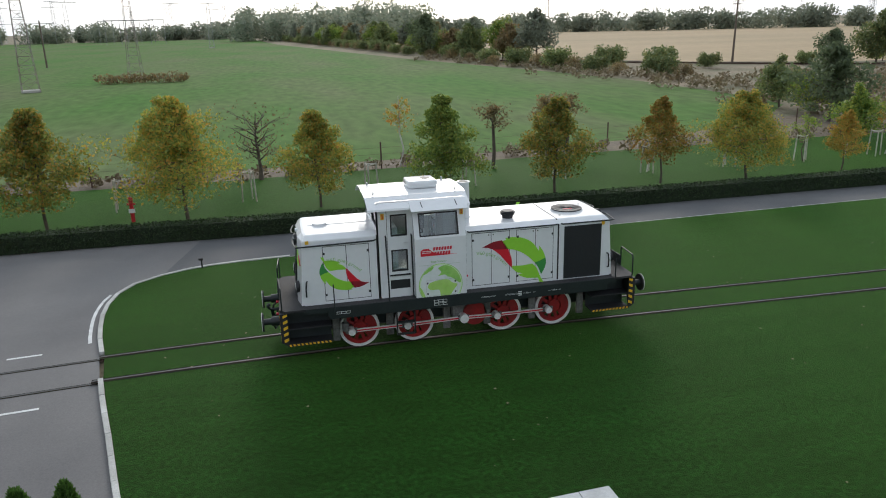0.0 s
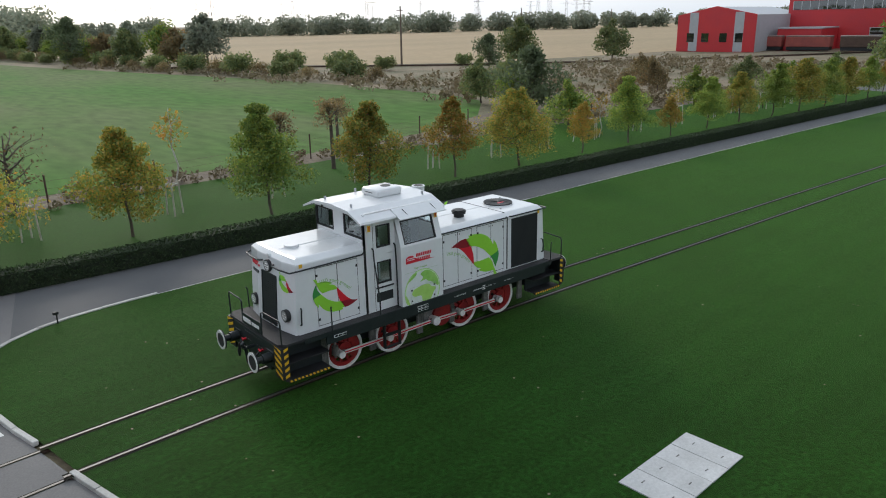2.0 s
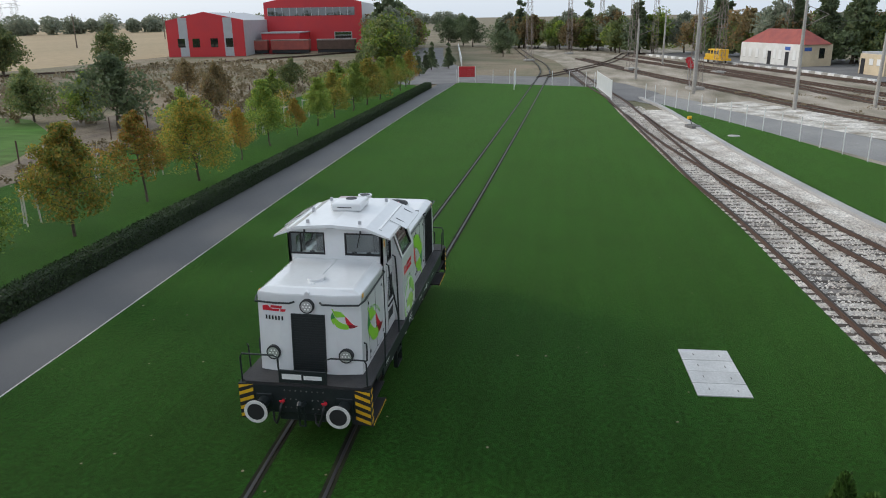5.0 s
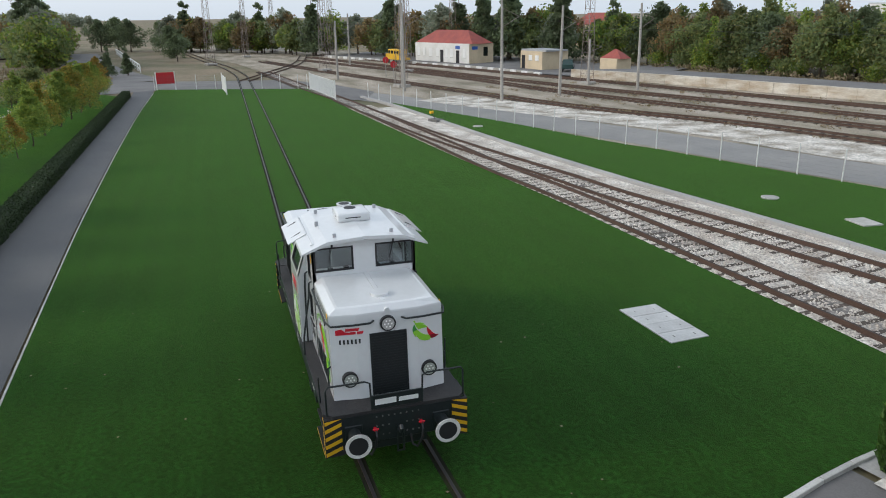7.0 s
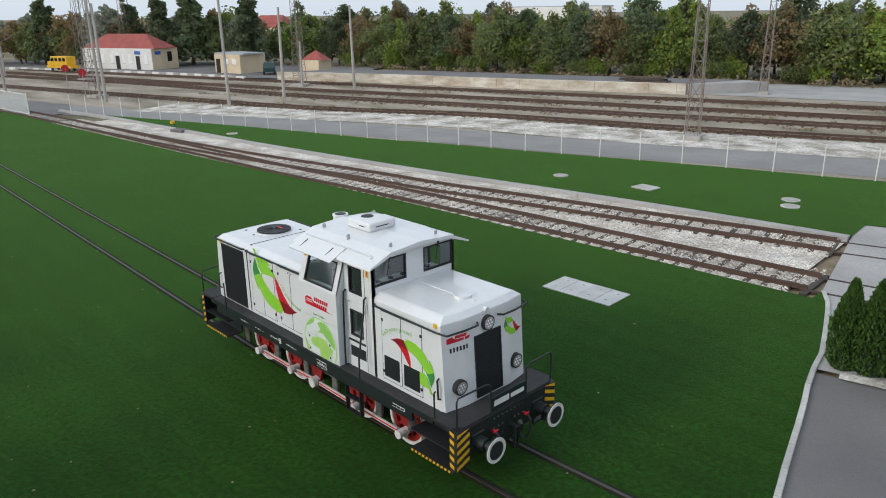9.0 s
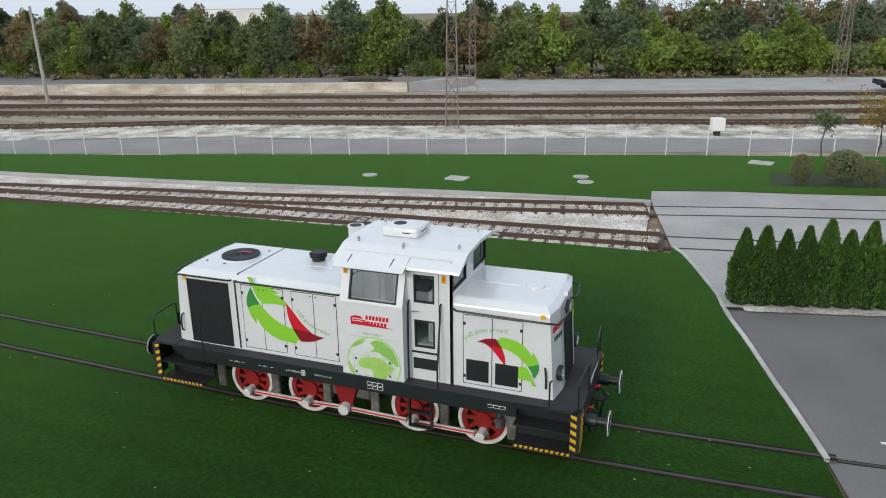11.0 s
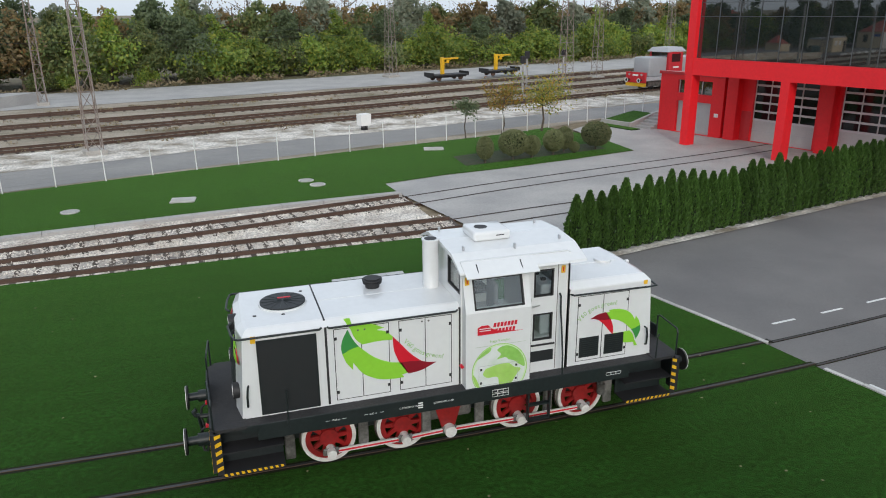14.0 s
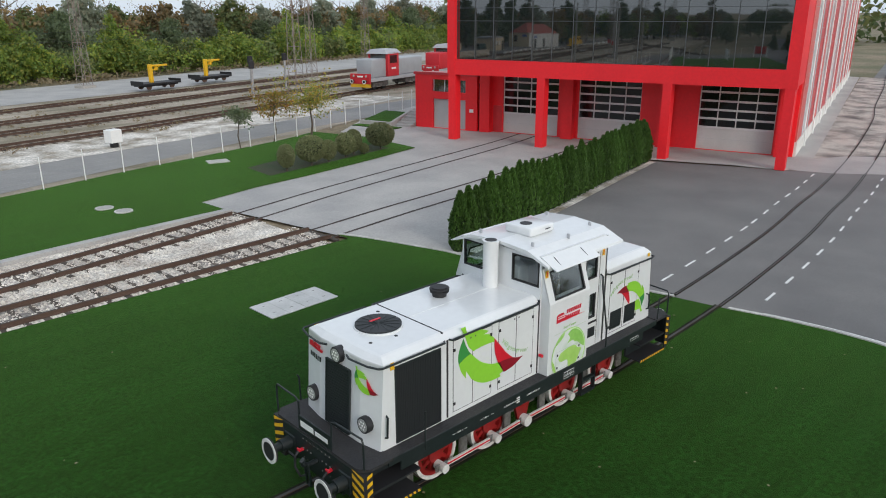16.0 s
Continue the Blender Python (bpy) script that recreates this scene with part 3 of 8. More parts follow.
YARD = [[(-75, -70), (-33, -56.8), (-21.6, -53.6), (-10.5, -49.9), (0, -47.2), (12.6, -43), (20.7, -40.8), (32.3, -37.6), (48, -30.6), (71, -24.6), (100, -17), (140, -8)],
        [(-75, -78.5), (-35.5, -65.2), (-23.5, -60.9), (-11.5, -56.8), (0, -53.3), (14, -49.2), (23, -46.4), (35.4, -42.9), (60, -36), (90, -30.5), (140, -16)],
        [(-75, -85), (-25.8, -68.6), (-12.4, -63.3), (0, -59.1), (20.2, -53.2), (38.8, -48.1), (65, -40), (95, -32.5), (150, -19)],
        [(-80, -93.5), (-50, -83.2), (-35.4, -78.4), (-13.7, -71.8), (0.4, -66.4), (22.3, -60), (42, -54.2), (77, -44.5), (107, -36.2), (160, -22)]]
for ln in YARD:
    rails_on("station_track", spline(ln, 3.0), -0.06, "rusty station track on oily gravel", 0.9, h=0.17, head=0.045)
rails_on("station_track", spline([(92, -2), (110, -8), (130, -14), (160, -19)], 3.0), -0.06, "rusty connecting track curving over the junction", 0, h=0.17)
rails_on("far_track", spline([(40, 150), (73, 112), (96, 90), (143, 62), (200, 40)], 4.0), -0.05, "far railway line along the stubble field", 0, h=0.25, head=0.12)

for ln in (SID_N, SID_S):
    ribbon("oily_ballast", offset(ln, 0.72), offset(ln, -0.72), -0.0365 if ln is SID_N else -0.0355, M["oily"], "oil-darkened crushed stone between the siding rails", "ballast")
# dark grooves worn beside the sunk rails
def grooves(name, line, z, label, w=0.10):
    for s in (0.75, -0.75):
        ribbon(name, offset(line, s + w), offset(line, s - w), z, M["groove"], label, "groove")


grooves("rail_groove", [p for p in TRACK if p[0] > -9.9], 0.005, "narrow dark earth groove along the sunk rail", 0.115)
grooves("rail_groove", [p for p in TRACK if -60 < p[0] < -9.4], -0.059, "narrow dark groove along the rail in the asphalt", 0.07)
grooves("rail_groove", AP_N[2:], -0.025, "narrow dark groove along the rail in the concrete", 0.085)
grooves("rail_groove", AP_S[2:], -0.025, "narrow dark groove along the rail in the concrete", 0.085)


# ---- kerbs and marks ----
def kerb_row(name, line, label, w=0.13, z0=-0.09, z1=0.035, step=1.0):
    t = tagged(thing(name, label, "kerb"), kind="structure")
    pts = spline(line, step)
    me = None
    for a, b in zip(pts, pts[1:]):
        if me is None:
            ob = part("kerb_stone", B(-step / 2 + 0.006, step / 2 - 0.006, -w / 2, w / 2, z0, z1, 0.012), M["kerb"], t)
            me = ob.data
        else:
            ob = new("kerb_stone", me)
            ob.parent = t
        c = (a + b) / 2
        ob.matrix_basis = pose(c[0], c[1], random.uniform(-0.006, 0.006), 0, 0, math.degrees(math.atan2(b[1] - a[1], b[0] - a[0])) + random.uniform(-0.4, 0.4))
    return t


kerb_row("kerb_north", offset([p for p in NORTH_KERB if p[0] < -4.5], 0.07), "row of pale concrete kerb stones along the lawn edge")
kerb_row("kerb_road", offset([p for p in NORTH_KERB if p[0] > -5.0], 0.035), "narrow pale kerb stones level with the turf beside the road", w=0.06, z1=0.0)
kerb_row("kerb_south", offset(SOUTH_KERB, -0.07), "row of pale concrete kerb stones along the yard edge")


def mark(x, y, l, w, yaw, z=-0.058):
    ob = part("lane_mark", B(-l / 2, l / 2, -w / 2, w / 2, -0.004, 0.0), M["white_paint"])
    ob.matrix_basis = pose(x, y, z, 0, 0, yaw)
    return tagged(ob, "worn white dash painted on the asphalt", "lane mark", "dashes beside the track", "structure")


for i in range(12):
    for off in (1.68, -1.68):
        s = (-12.05 if off > 0 else -11.18) - 1.96 * i
        c = min(TRACK, key=lambda p: abs(p[0] - s))
        k = TRACK.index(c)
        d = (TRACK[k + 1] - TRACK[k - 1]).normalized()
        mark(c[0] - d[1] * off * (1 if off > 0 else 0.98), c[1] + d[0] * off, 0.88, 0.09, math.degrees(math.atan2(d[1], d[0])))
side = [p for p in offset(NORTH_KERB, 0.34) if p[1] < 6.3 and p[1] > 1.6]
ribbon("edge_line", offset(side, 0.05), offset(side, -0.05), -0.056, M["white_paint"], "white line following the curved kerb", "lane mark")
lip = tagged(thing("retaining_lip", "weathered concrete edging wall beside the siding", "edging"), kind="structure")
me = None
for a, b in zip(spline(LIP, 2.0), spline(LIP, 2.0)[1:]):
    c, d = (a + b) / 2, b - a
    if me is None:
        ob = part("edging_block", B(-0.992, 0.992, -0.20, 0.20, -0.15, 0.12, 0.015), M["concrete"], lip)
        me = ob.data
    else:
        ob = new("edging_block", me)
        ob.parent = lip
    ob.matrix_basis = pose(c[0], c[1], 0, 0, 0, math.degrees(math.atan2(d[1], d[0])))


def ballast_stones():
    """Loose stones over the siding bed, clear of the rails."""
    rg = np.random.default_rng(17)
    verts, faces, count = [], [], 0
    for line, n in ((SID_N, 15000), (SID_S, 15000)):
        for _ in range(n):
            k = int(rg.integers(0, min(len(line) - 1, 62)))
            p, d = line[k], (line[k + 1] - line[k])
            f, s = rg.random(), rg.uniform(-1.7, 1.7)
            if 0.64 < abs(s) < 0.86:
                continue
            u = d.normalized()
            x, y = p[0] + d[0] * f - u[1] * s, p[1] + d[1] * f + u[0] * s
            if x < -5.0 - (y + 14) * -0.2:
                continue
            if y > min(BAL_S, key=lambda q: abs(q[0] - x))[1] - 0.1 or y < min(LIP, key=lambda q: abs(q[0] - x))[1] + 0.28:
                continue
            r = rg.uniform(0.025, 0.075)
            b = len(verts)
            a = rg.random() * 6.28
            for j in range(4):
                verts.append((x + r * math.cos(a + 1.57 * j) * rg.uniform(0.7, 1.2), y + r * math.sin(a + 1.57 * j) * rg.uniform(0.7, 1.2), -0.035))
            verts.append((x, y, -0.03 + r * rg.uniform(0.5, 0.9)))
            faces += [(b, b + 1, b + 4), (b + 1, b + 2, b + 4), (b + 2, b + 3, b + 4), (b + 3, b, b + 4)]
    tagged(link_mesh("ballast_stones", verts, faces, M["ballast"]), "loose pale ballast stones between the sleepers", "ballast", kind="stuff")


ballast_stones()

# ---- the locomotive ----
M["loco_white"] = mat("white_locomotive_enamel", (0.72, 0.735, 0.735), 0.20, col2=(0.69, 0.70, 0.705), scale=0.7, fine=7, var=0.025, coat=0.5)
M["loco_dark"] = mat("dark_green_black_enamel", (0.011, 0.017, 0.018), 0.45, col2=(0.016, 0.021, 0.022), scale=1.5, fine=14, var=0.2)
M["walkway"] = mat("dusty_black_walkway_plate", (0.020, 0.020, 0.022), 0.75, col2=(0.034, 0.032, 0.032), scale=1.6, fine=22, var=0.25, bump=0.3, bscale=60)
M["loco_red"] = mat("red_wheel_enamel", (0.30, 0.010, 0.010), 0.5, col2=(0.20, 0.010, 0.010), scale=2, fine=15, var=0.15)
M["wheel_white"] = mat("white_tyre_paint", (0.76, 0.75, 0.73), 0.5, col2=(0.6, 0.58, 0.55), scale=4, fine=20, var=0.1)
M["bright_steel"] = mat("polished_steel", (0.68, 0.68, 0.69), 0.3, 0.8, var=0.05)
M["grime"] = mat("greasy_grey_casting", (0.22, 0.21, 0.20), 0.6, 0.4, col2=(0.10, 0.095, 0.09), scale=3, fine=20, var=0.3)
M["leaf_green_paint"] = mat("light_green_vinyl", (0.27, 0.62, 0.045), 0.4, var=0.03)
M["dark_green_paint"] = mat("mid_green_vinyl", (0.045, 0.27, 0.06), 0.4, var=0.03)
M["red_vinyl"] = mat("bright_red_vinyl", (0.62, 0.012, 0.03), 0.4, var=0.03)
M["dark_red_vinyl"] = mat("dark_red_vinyl", (0.25, 0.008, 0.02), 0.4, var=0.03)
M["pale_green_ink"] = mat("pale_green_lettering", (0.26, 0.48, 0.16), 0.45, var=0.03)
M["grey_ink"] = mat("grey_lettering", (0.45, 0.52, 0.42), 0.5, var=0.03)
M["globe"] = mat("green_white_globe_print", (0.68, 0.72, 0.70), 0.35, col2=(0.50, 0.64, 0.46), scale=2.0, fine=9, var=0.04, patch=0.62)
M["globe_rim"] = mat("green_globe_rim", (0.33, 0.62, 0.14), 0.35, var=0.05)
M["globe_edge"] = mat("pale_green_globe_edge", (0.56, 0.74, 0.42), 0.35, col2=(0.66, 0.79, 0.56), scale=3, fine=9, var=0.05)
M["lens"] = mat("headlight_lens", (0.62, 0.62, 0.60), 0.12, 0.5, col2=(0.8, 0.8, 0.78), scale=18, fine=50, var=0.2)
M["seat_cloth"] = mat("grey_seat_cloth", (0.16, 0.16, 0.17), 0.9, fine=60, var=0.15)
M["mesh"] = mat("black_radiator_mesh", (0.020, 0.024, 0.026), 0.55, 0.2, col2=(0.022, 0.024, 0.026), scale=3, fine=90, var=0.3)

loco = thing("shunting_locomotive", "white diesel shunting locomotive with green leaf graphics and red wheels", "locomotive")
LD, LW = M["loco_dark"], M["loco_white"]


def loft(rings):
    bm = bmesh.new()
    vs = [[bm.verts.new(p) for p in r] for r in rings]
    for a, b in zip(vs, vs[1:]):
        for i in range(len(a)):
            j = (i + 1) % len(a)
            bm.faces.new((a[i], a[j], b[j], b[i]))
    bm.faces.new(list(reversed(vs[0])))
    bm.faces.new(vs[-1])
    return bm


def flatten(poly, axis, a, b, m, name, parent, label=""):
    bm = prism(bmesh.new(), poly, axis, a, b)
    return part(name, bm, m, parent, label)


def hood(e, x_in, x_out, z_wall, z_top):
    """One bonnet; e is the end's sign. The end face is folded and leans in."""
    def ring(z, inset, lean):
        return [(e * (x_out - 0.09 - lean), -1.13 + inset, z), (e * (x_out - lean - inset * 0.3), -0.62 + inset * 0.4, z), (e * (x_out - lean - inset * 0.3), 0.62 - inset * 0.4, z),
                (e * (x_out - 0.09 - lean), 1.13 - inset, z), (e * x_in, 1.13 - inset, z), (e * x_in, -1.13 + inset, z)]
    return loft([ring(1.47, 0, 0), ring(z_wall - 0.03, 0, 0.12), ring(z_wall, 0.012, 0.125), ring(z_top - 0.015, 0.15, 0.20), ring(z_top, 0.20, 0.25)])


short_hood = part("short_bonnet", hood(-1, 2.30, 4.47, 3.24, 3.35), LW, loco)
long_hood = part("long_bonnet", hood(1, 0.04, 4.45, 3.12, 3.225), LW, loco)
part("roof_seam", B(0.2, 2.68, -0.012, 0.012, 3.215, 3.232), LW, long_hood)
part("roof_joint", B(2.705, 2.735, -1.0, 1.0, 3.205, 3.229), M["black"], long_hood)
part("roof_seam", B(-4.05, -2.32, -0.05, 0.05, 3.34, 3.362, 0.006), LW, short_hood)
bm = rod(bmesh.new(), (-3.72, 0, 3.35), (-3.72, 0, 3.41), 0.19, 24)
part("filler_cap", bm, LW, short_hood, smooth=True)
part("roof_lamp", rod(bmesh.new(), (-4.30, 0, 3.26), (-4.38, 0, 3.26), 0.05, 12), LW, short_hood)
for s in (1, -1):
    part("panel_gap", B(2.70, 2.745, s * 1.125, s * 1.134, 1.5, 3.12), M["black"], long_hood)
    part("panel_gap", B(0.03, 0.085, s * 1.10, s * 1.137, 1.48, 3.16), M["black"], long_hood)
    part("panel_gap", B(-2.345, -2.30, s * 1.10, s * 1.139, 1.48, 3.25), M["black"], short_hood)

# exhaust, fan and chimney on the roof
bm = bmesh.new()
for z0, z1, r in ((3.21, 3.32, 0.15), (3.32, 3.35, 0.20), (3.35, 3.375, 0.17), (3.375, 3.405, 0.21), (3.405, 3.43, 0.17)):
    rod(bm, (1.48, -0.40, z0), (1.48, -0.40, z1), r, 24)
part("air_intake", bm, M["black"], loco, "black ribbed round air intake", smooth=True)
fan = part("roof_fan", rod(bmesh.new(), (3.37, -0.08, 3.20), (3.37, -0.08, 3.255), 0.47, 40), LW, loco, smooth=True)
part("fan_grille", rod(bmesh.new(), (3.37, -0.08, 3.25), (3.37, -0.08, 3.285), 0.445, 40), M["mesh"], fan, "round black mesh cover with a red blade showing", smooth=True)
bm = bmesh.new()
for k in range(7):
    a = math.pi * k / 7
    rod(bm, (3.37 - 0.43 * math.cos(a), -0.08 - 0.43 * math.sin(a), 3.288), (3.37 + 0.43 * math.cos(a), -0.08 + 0.43 * math.sin(a), 3.288), 0.006, 5)
part("guard_wire", bm, M["loco_dark"], fan)
part("fan_blade", B(3.20, 3.46, -0.26, -0.21, 3.284, 3.294), M["red_vinyl"], fan)
for dx, dy in ((3.95, 0.42), (2.95, -0.62), (3.42, 0.50)):
    part("roof_drain", rod(bmesh.new(), (dx, dy, 3.22), (dx, dy, 3.232), 0.035, 12), M["black"], long_hood)
bm = rod(bmesh.new(), (0.30, -0.05, 3.1), (0.30, -0.05, 4.24), 0.17, 28)
rod(bm, (0.30, -0.05, 4.24), (0.30, -0.05, 4.27), 0.185, 28)
chimney = part("exhaust_casing", bm, LW, loco, smooth=True)
part("exhaust_mouth", rod(bmesh.new(), (0.30, -0.05, 4.262), (0.30, -0.05, 4.276), 0.13, 24), M["black"], chimney)


# cab
def wall(origin, u, v, n, W, H, holes, th=0.04):
    """A board W x H at origin along u and v, with rectangular holes, thickened along -n."""
    o, u, v, n = Vector(origin), Vector(u).normalized(), Vector(v).normalized(), Vector(n).normalized()
    us = sorted({0, W, *[h[0] for h in holes], *[h[1] for h in holes]})
    vs = sorted({0, H, *[h[2] for h in holes], *[h[3] for h in holes]})
    bm = bmesh.new()
    for a, b in zip(us, us[1:]):
        for c, d in zip(vs, vs[1:]):
            if any(h[0] <= (a + b) / 2 <= h[1] and h[2] <= (c + d) / 2 <= h[3] for h in holes):
                continue
            q = [o + u * x + v * y - n * w for w in (0, th) for x, y in ((a, c), (b, c), (b, d), (a, d))]
            ve = [bm.verts.new(p) for p in q]
            for f in ((0, 1, 2, 3), (7, 6, 5, 4), (0, 4, 5, 1), (1, 5, 6, 2), (2, 6, 7, 3), (3, 7, 4, 0)):
                bm.faces.new([ve[i] for i in f])
    bmesh.ops.remove_doubles(bm, verts=bm.verts, dist=1e-5)
    return bm


def window(parent, origin, u, v, n, h, fr=0.035, frame_m=None, split=0):
    """Frame and pane in a hole of a wall."""
    o, u, v, n = Vector(origin), Vector(u).normalized(), Vector(v).normalized(), Vector(n).normalized()
    W, H = h[1] - h[0], h[3] - h[2]
    base = o + u * h[0] + v * h[2] + n * 0.006
    w = part("window", wall(base, u, v, n, W, H, [(fr, W - fr, fr, H - fr)], 0.05), frame_m or M["black"], parent)
    pane = part("pane", wall(base - n * 0.03, u, v, n, W, H, [], 0.006), M["glass"], w)
    pane.visible_shadow = False
    if split:
        part("mullion", wall(base + u * (W / 2 - 0.012), u, v, n, 0.024, H, [], 0.04), M["black"], w)
    return w


cab = part("cab", wall((-2.32, 1.14, 1.47), (0, -1, 0), (0, 0, 1), (-1, 0, 0), 2.28, 2.62, [(0.04, 0.90, 1.98, 2.52), (1.38, 2.24, 1.98, 2.52)]), LW, loco)
for h in ((0.04, 0.90, 1.98, 2.52), (1.38, 2.24, 1.98, 2.52)):
    w = window(cab, (-2.32, 1.14, 1.47), (0, -1, 0), (0, 0, 1), (-1, 0, 0), h)
    y = 1.14 - (h[0] + h[1]) / 2
    part("wiper", rod(rod(bmesh.new(), (-2.36, y + 0.03, 4.03), (-2.37, y + 0.12, 3.66), 0.010, 5), (-2.36, y + 0.03, 4.06), (-2.36, y + 0.03, 4.0), 0.022, 6), M["black"], w)
back = part("cab_rear_wall", wall((0.05, -1.14, 1.47), (0, 1, 0), (0, 0, 1), (1, 0, 0), 2.28, 2.62, [(0.05, 0.80, 1.95, 2.55), (1.48, 2.23, 1.95, 2.55)]), LW, loco)
for h in ((0.05, 0.80, 1.95, 2.55), (1.48, 2.23, 1.95, 2.55)):
    window(back, (0.05, -1.14, 1.47), (0, 1, 0), (0, 0, 1), (1, 0, 0), h)
for s in (1, -1):
    o, u = (-2.32, s * 1.14, 1.47), (1, 0, 0)
    holes = [(0.36, 0.80, 1.70, 2.29), (0.36, 0.80, 0.73, 1.33), (0.31, 0.84, 0.24, 0.49)]
    side_wall = part("cab_side_wall", wall(o, u, (0, 0, 1), (0, s, 0), 0.95, 2.48, holes), LW, loco)
    door = part("cab_door", wall((-2.32, s * 1.10, 1.47), u, (0, 0, 1), (0, s, 0), 0.95, 2.48, holes, 0.03), LW, side_wall)
    for h in holes[:2]:
        window(side_wall, o, u, (0, 0, 1), (0, s, 0), h)
    part("louvre", B(-2.01, -1.48, s * 1.105, s * 1.13, 1.71, 1.96), M["mesh"], side_wall)
    part("ledge", B(-2.02, -1.46, s * 1.13, s * 1.165, 2.08, 2.115), M["black"], side_wall)
    part("door_gap", B(-2.06, -2.045, s * 1.13, s * 1.143, 1.5, 3.92), M["grime"], side_wall)
    hd = part("door_handle", rod(rod(bmesh.new(), (-1.50, s * 1.14, 2.98), (-1.50, s * 1.19, 2.98), 0.012, 6), (-1.50, s * 1.19, 2.98), (-1.64, s * 1.19, 3.0), 0.013, 6), M["bright_steel"], side_wall)
    bay = part("cab_bay", prism(bmesh.new(), [(s * 1.10, 1.42), (s * 1.38, 1.42), (s * 1.38, 3.10), (s * 1.10, 3.10)], "x", -1.37, 0.02), LW, loco)
    vdir = Vector((0, -s * 0.24, 0.74))
    ob = part("bay_front", wall((-1.37, s * 1.38, 3.10), (1, 0, 0), vdir, (0, s * 0.74, 0.24), 1.39, vdir.length, [(0.14, 1.20, 0.05, 0.68)], 0.035), LW, bay)
    window(bay, (-1.37, s * 1.38, 3.10), (1, 0, 0), vdir, (0, s * 0.74, 0.24), (0.14, 1.20, 0.05, 0.68))
    for xx in (-1.37, -0.015):
        part("bay_cheek", prism(bmesh.new(), [(s * 1.13, 3.10), (s * 1.378, 3.10), (s * 1.138, 3.84), (s * 1.13, 3.95)], "x", xx, xx + 0.035), LW, bay)
    part("bay_hatch", B(-1.10, -0.25, s * 1.38, s * 1.384, 1.50, 1.92), LW, bay)
    for hx, hz in ((-1.06, 1.86), (-0.30, 1.86), (-1.06, 1.56), (-0.30, 1.56)):
        part("latch", B(hx - 0.02, hx + 0.02, s * 1.384, s * 1.394, hz - 0.025, hz + 0.025), M["black"], bay)
    part("lamp", rod(bmesh.new(), (0.055, s * 1.18, 1.92), (0.055, s * 1.26, 1.92), 0.035, 12), M["red_vinyl"], loco)
    for hx in (-2.10, -1.42):
        part("door_handrail", pipe(bmesh.new(), [(hx, s * 1.15, 3.20), (hx, s * 1.21, 3.16), (hx, s * 1.23, 2.85), (hx, s * (1.30 if hx < -2 else 1.24), 2.5), (hx, s * (1.40 if hx < -2 else 1.25), 1.9), (hx, s * (1.41 if hx < -2 else 1.25), 1.48)], 0.02, 8), LD, loco)
    # sun visor
    vz = prism(bmesh.new(), [(s * 1.12, 4.075), (s * 1.53, 3.875), (s * 1.535, 3.89), (s * 1.13, 4.10)], "x", -1.46, 0.05)
    visor = part("sun_visor", vz, LW, loco)
    for xx in (-1.16, -0.24):
        part("stay", rod(bmesh.new(), (xx, s * 1.22, 4.06), (xx + 0.02, s * 1.42, 3.94), 0.012, 5), M["black"], visor)
roof_prof = [(-1.38, 3.92), (-1.36, 3.97), (-0.82, 4.19), (0, 4.245), (0.82, 4.19), (1.36, 3.97), (1.38, 3.92), (0.80, 4.12), (0, 4.17), (-0.80, 4.12)]
cab_roof = part("cab_roof", prism(bmesh.new(), roof_prof, "x", -2.56, 0.14), LW, loco)
for ex, ey in ((-2.3, 0.62), (-2.3, -0.62), (-0.15, 0.72), (-0.1, -0.72), (-1.2, 0.85)):
    part("lifting_eye", B(ex - 0.02, ex + 0.02, ey - 0.04, ey + 0.04, 4.17, 4.29, 0.012), M["clad_grey"], cab_roof)
ac = part("air_conditioner", B(-1.32, -0.50, -0.38, 0.38, 4.22, 4.43, 0.06, 3), LW, loco, "white rooftop air conditioner", smooth=True)
part("fan_opening", rod(bmesh.new(), (-0.78, 0, 4.42), (-0.78, 0, 4.437), 0.14, 24), M["black"], ac)
part("brand_mark", B(-1.16, -0.98, 0.382, 0.386, 4.325, 4.345), M["black"], ac)
part("brand_mark", B(-1.326, -1.322, -0.15, 0.2, 4.32, 4.34), M["black"], ac)
part("cab_floor", B(-2.28, 0.02, -1.10, 1.10, 2.2, 2.26), M["door_grey"], loco)
part("cab_ceiling", B(-2.28, 0.02, -1.10, 1.10, 4.085, 4.10), LW, loco)
desk = part("control_desk", B(-2.1, -1.75, -1.0, 1.0, 2.26, 3.36, 0.03), M["clad_grey"], loco)
for k in range(5):
    part("dial", rod(bmesh.new(), (-1.93, -0.7 + 0.35 * k, 3.36), (-1.93, -0.7 + 0.35 * k, 3.40), 0.06, 12), M["black"], desk)
part("cabinet", B(-0.4, -0.05, -0.45, 0.45, 2.26, 3.7, 0.02), M["door_grey"], loco)
for sy in (0.75, -0.75):
    part("driver_seat", B(-1.2, -0.75, sy - 0.25, sy + 0.25, 2.7, 2.85, 0.05, 2), M["seat_cloth"], loco)
    part("driver_backrest", B(-0.82, -0.72, sy - 0.24, sy + 0.24, 2.85, 3.5, 0.04, 2), M["seat_cloth"], loco)

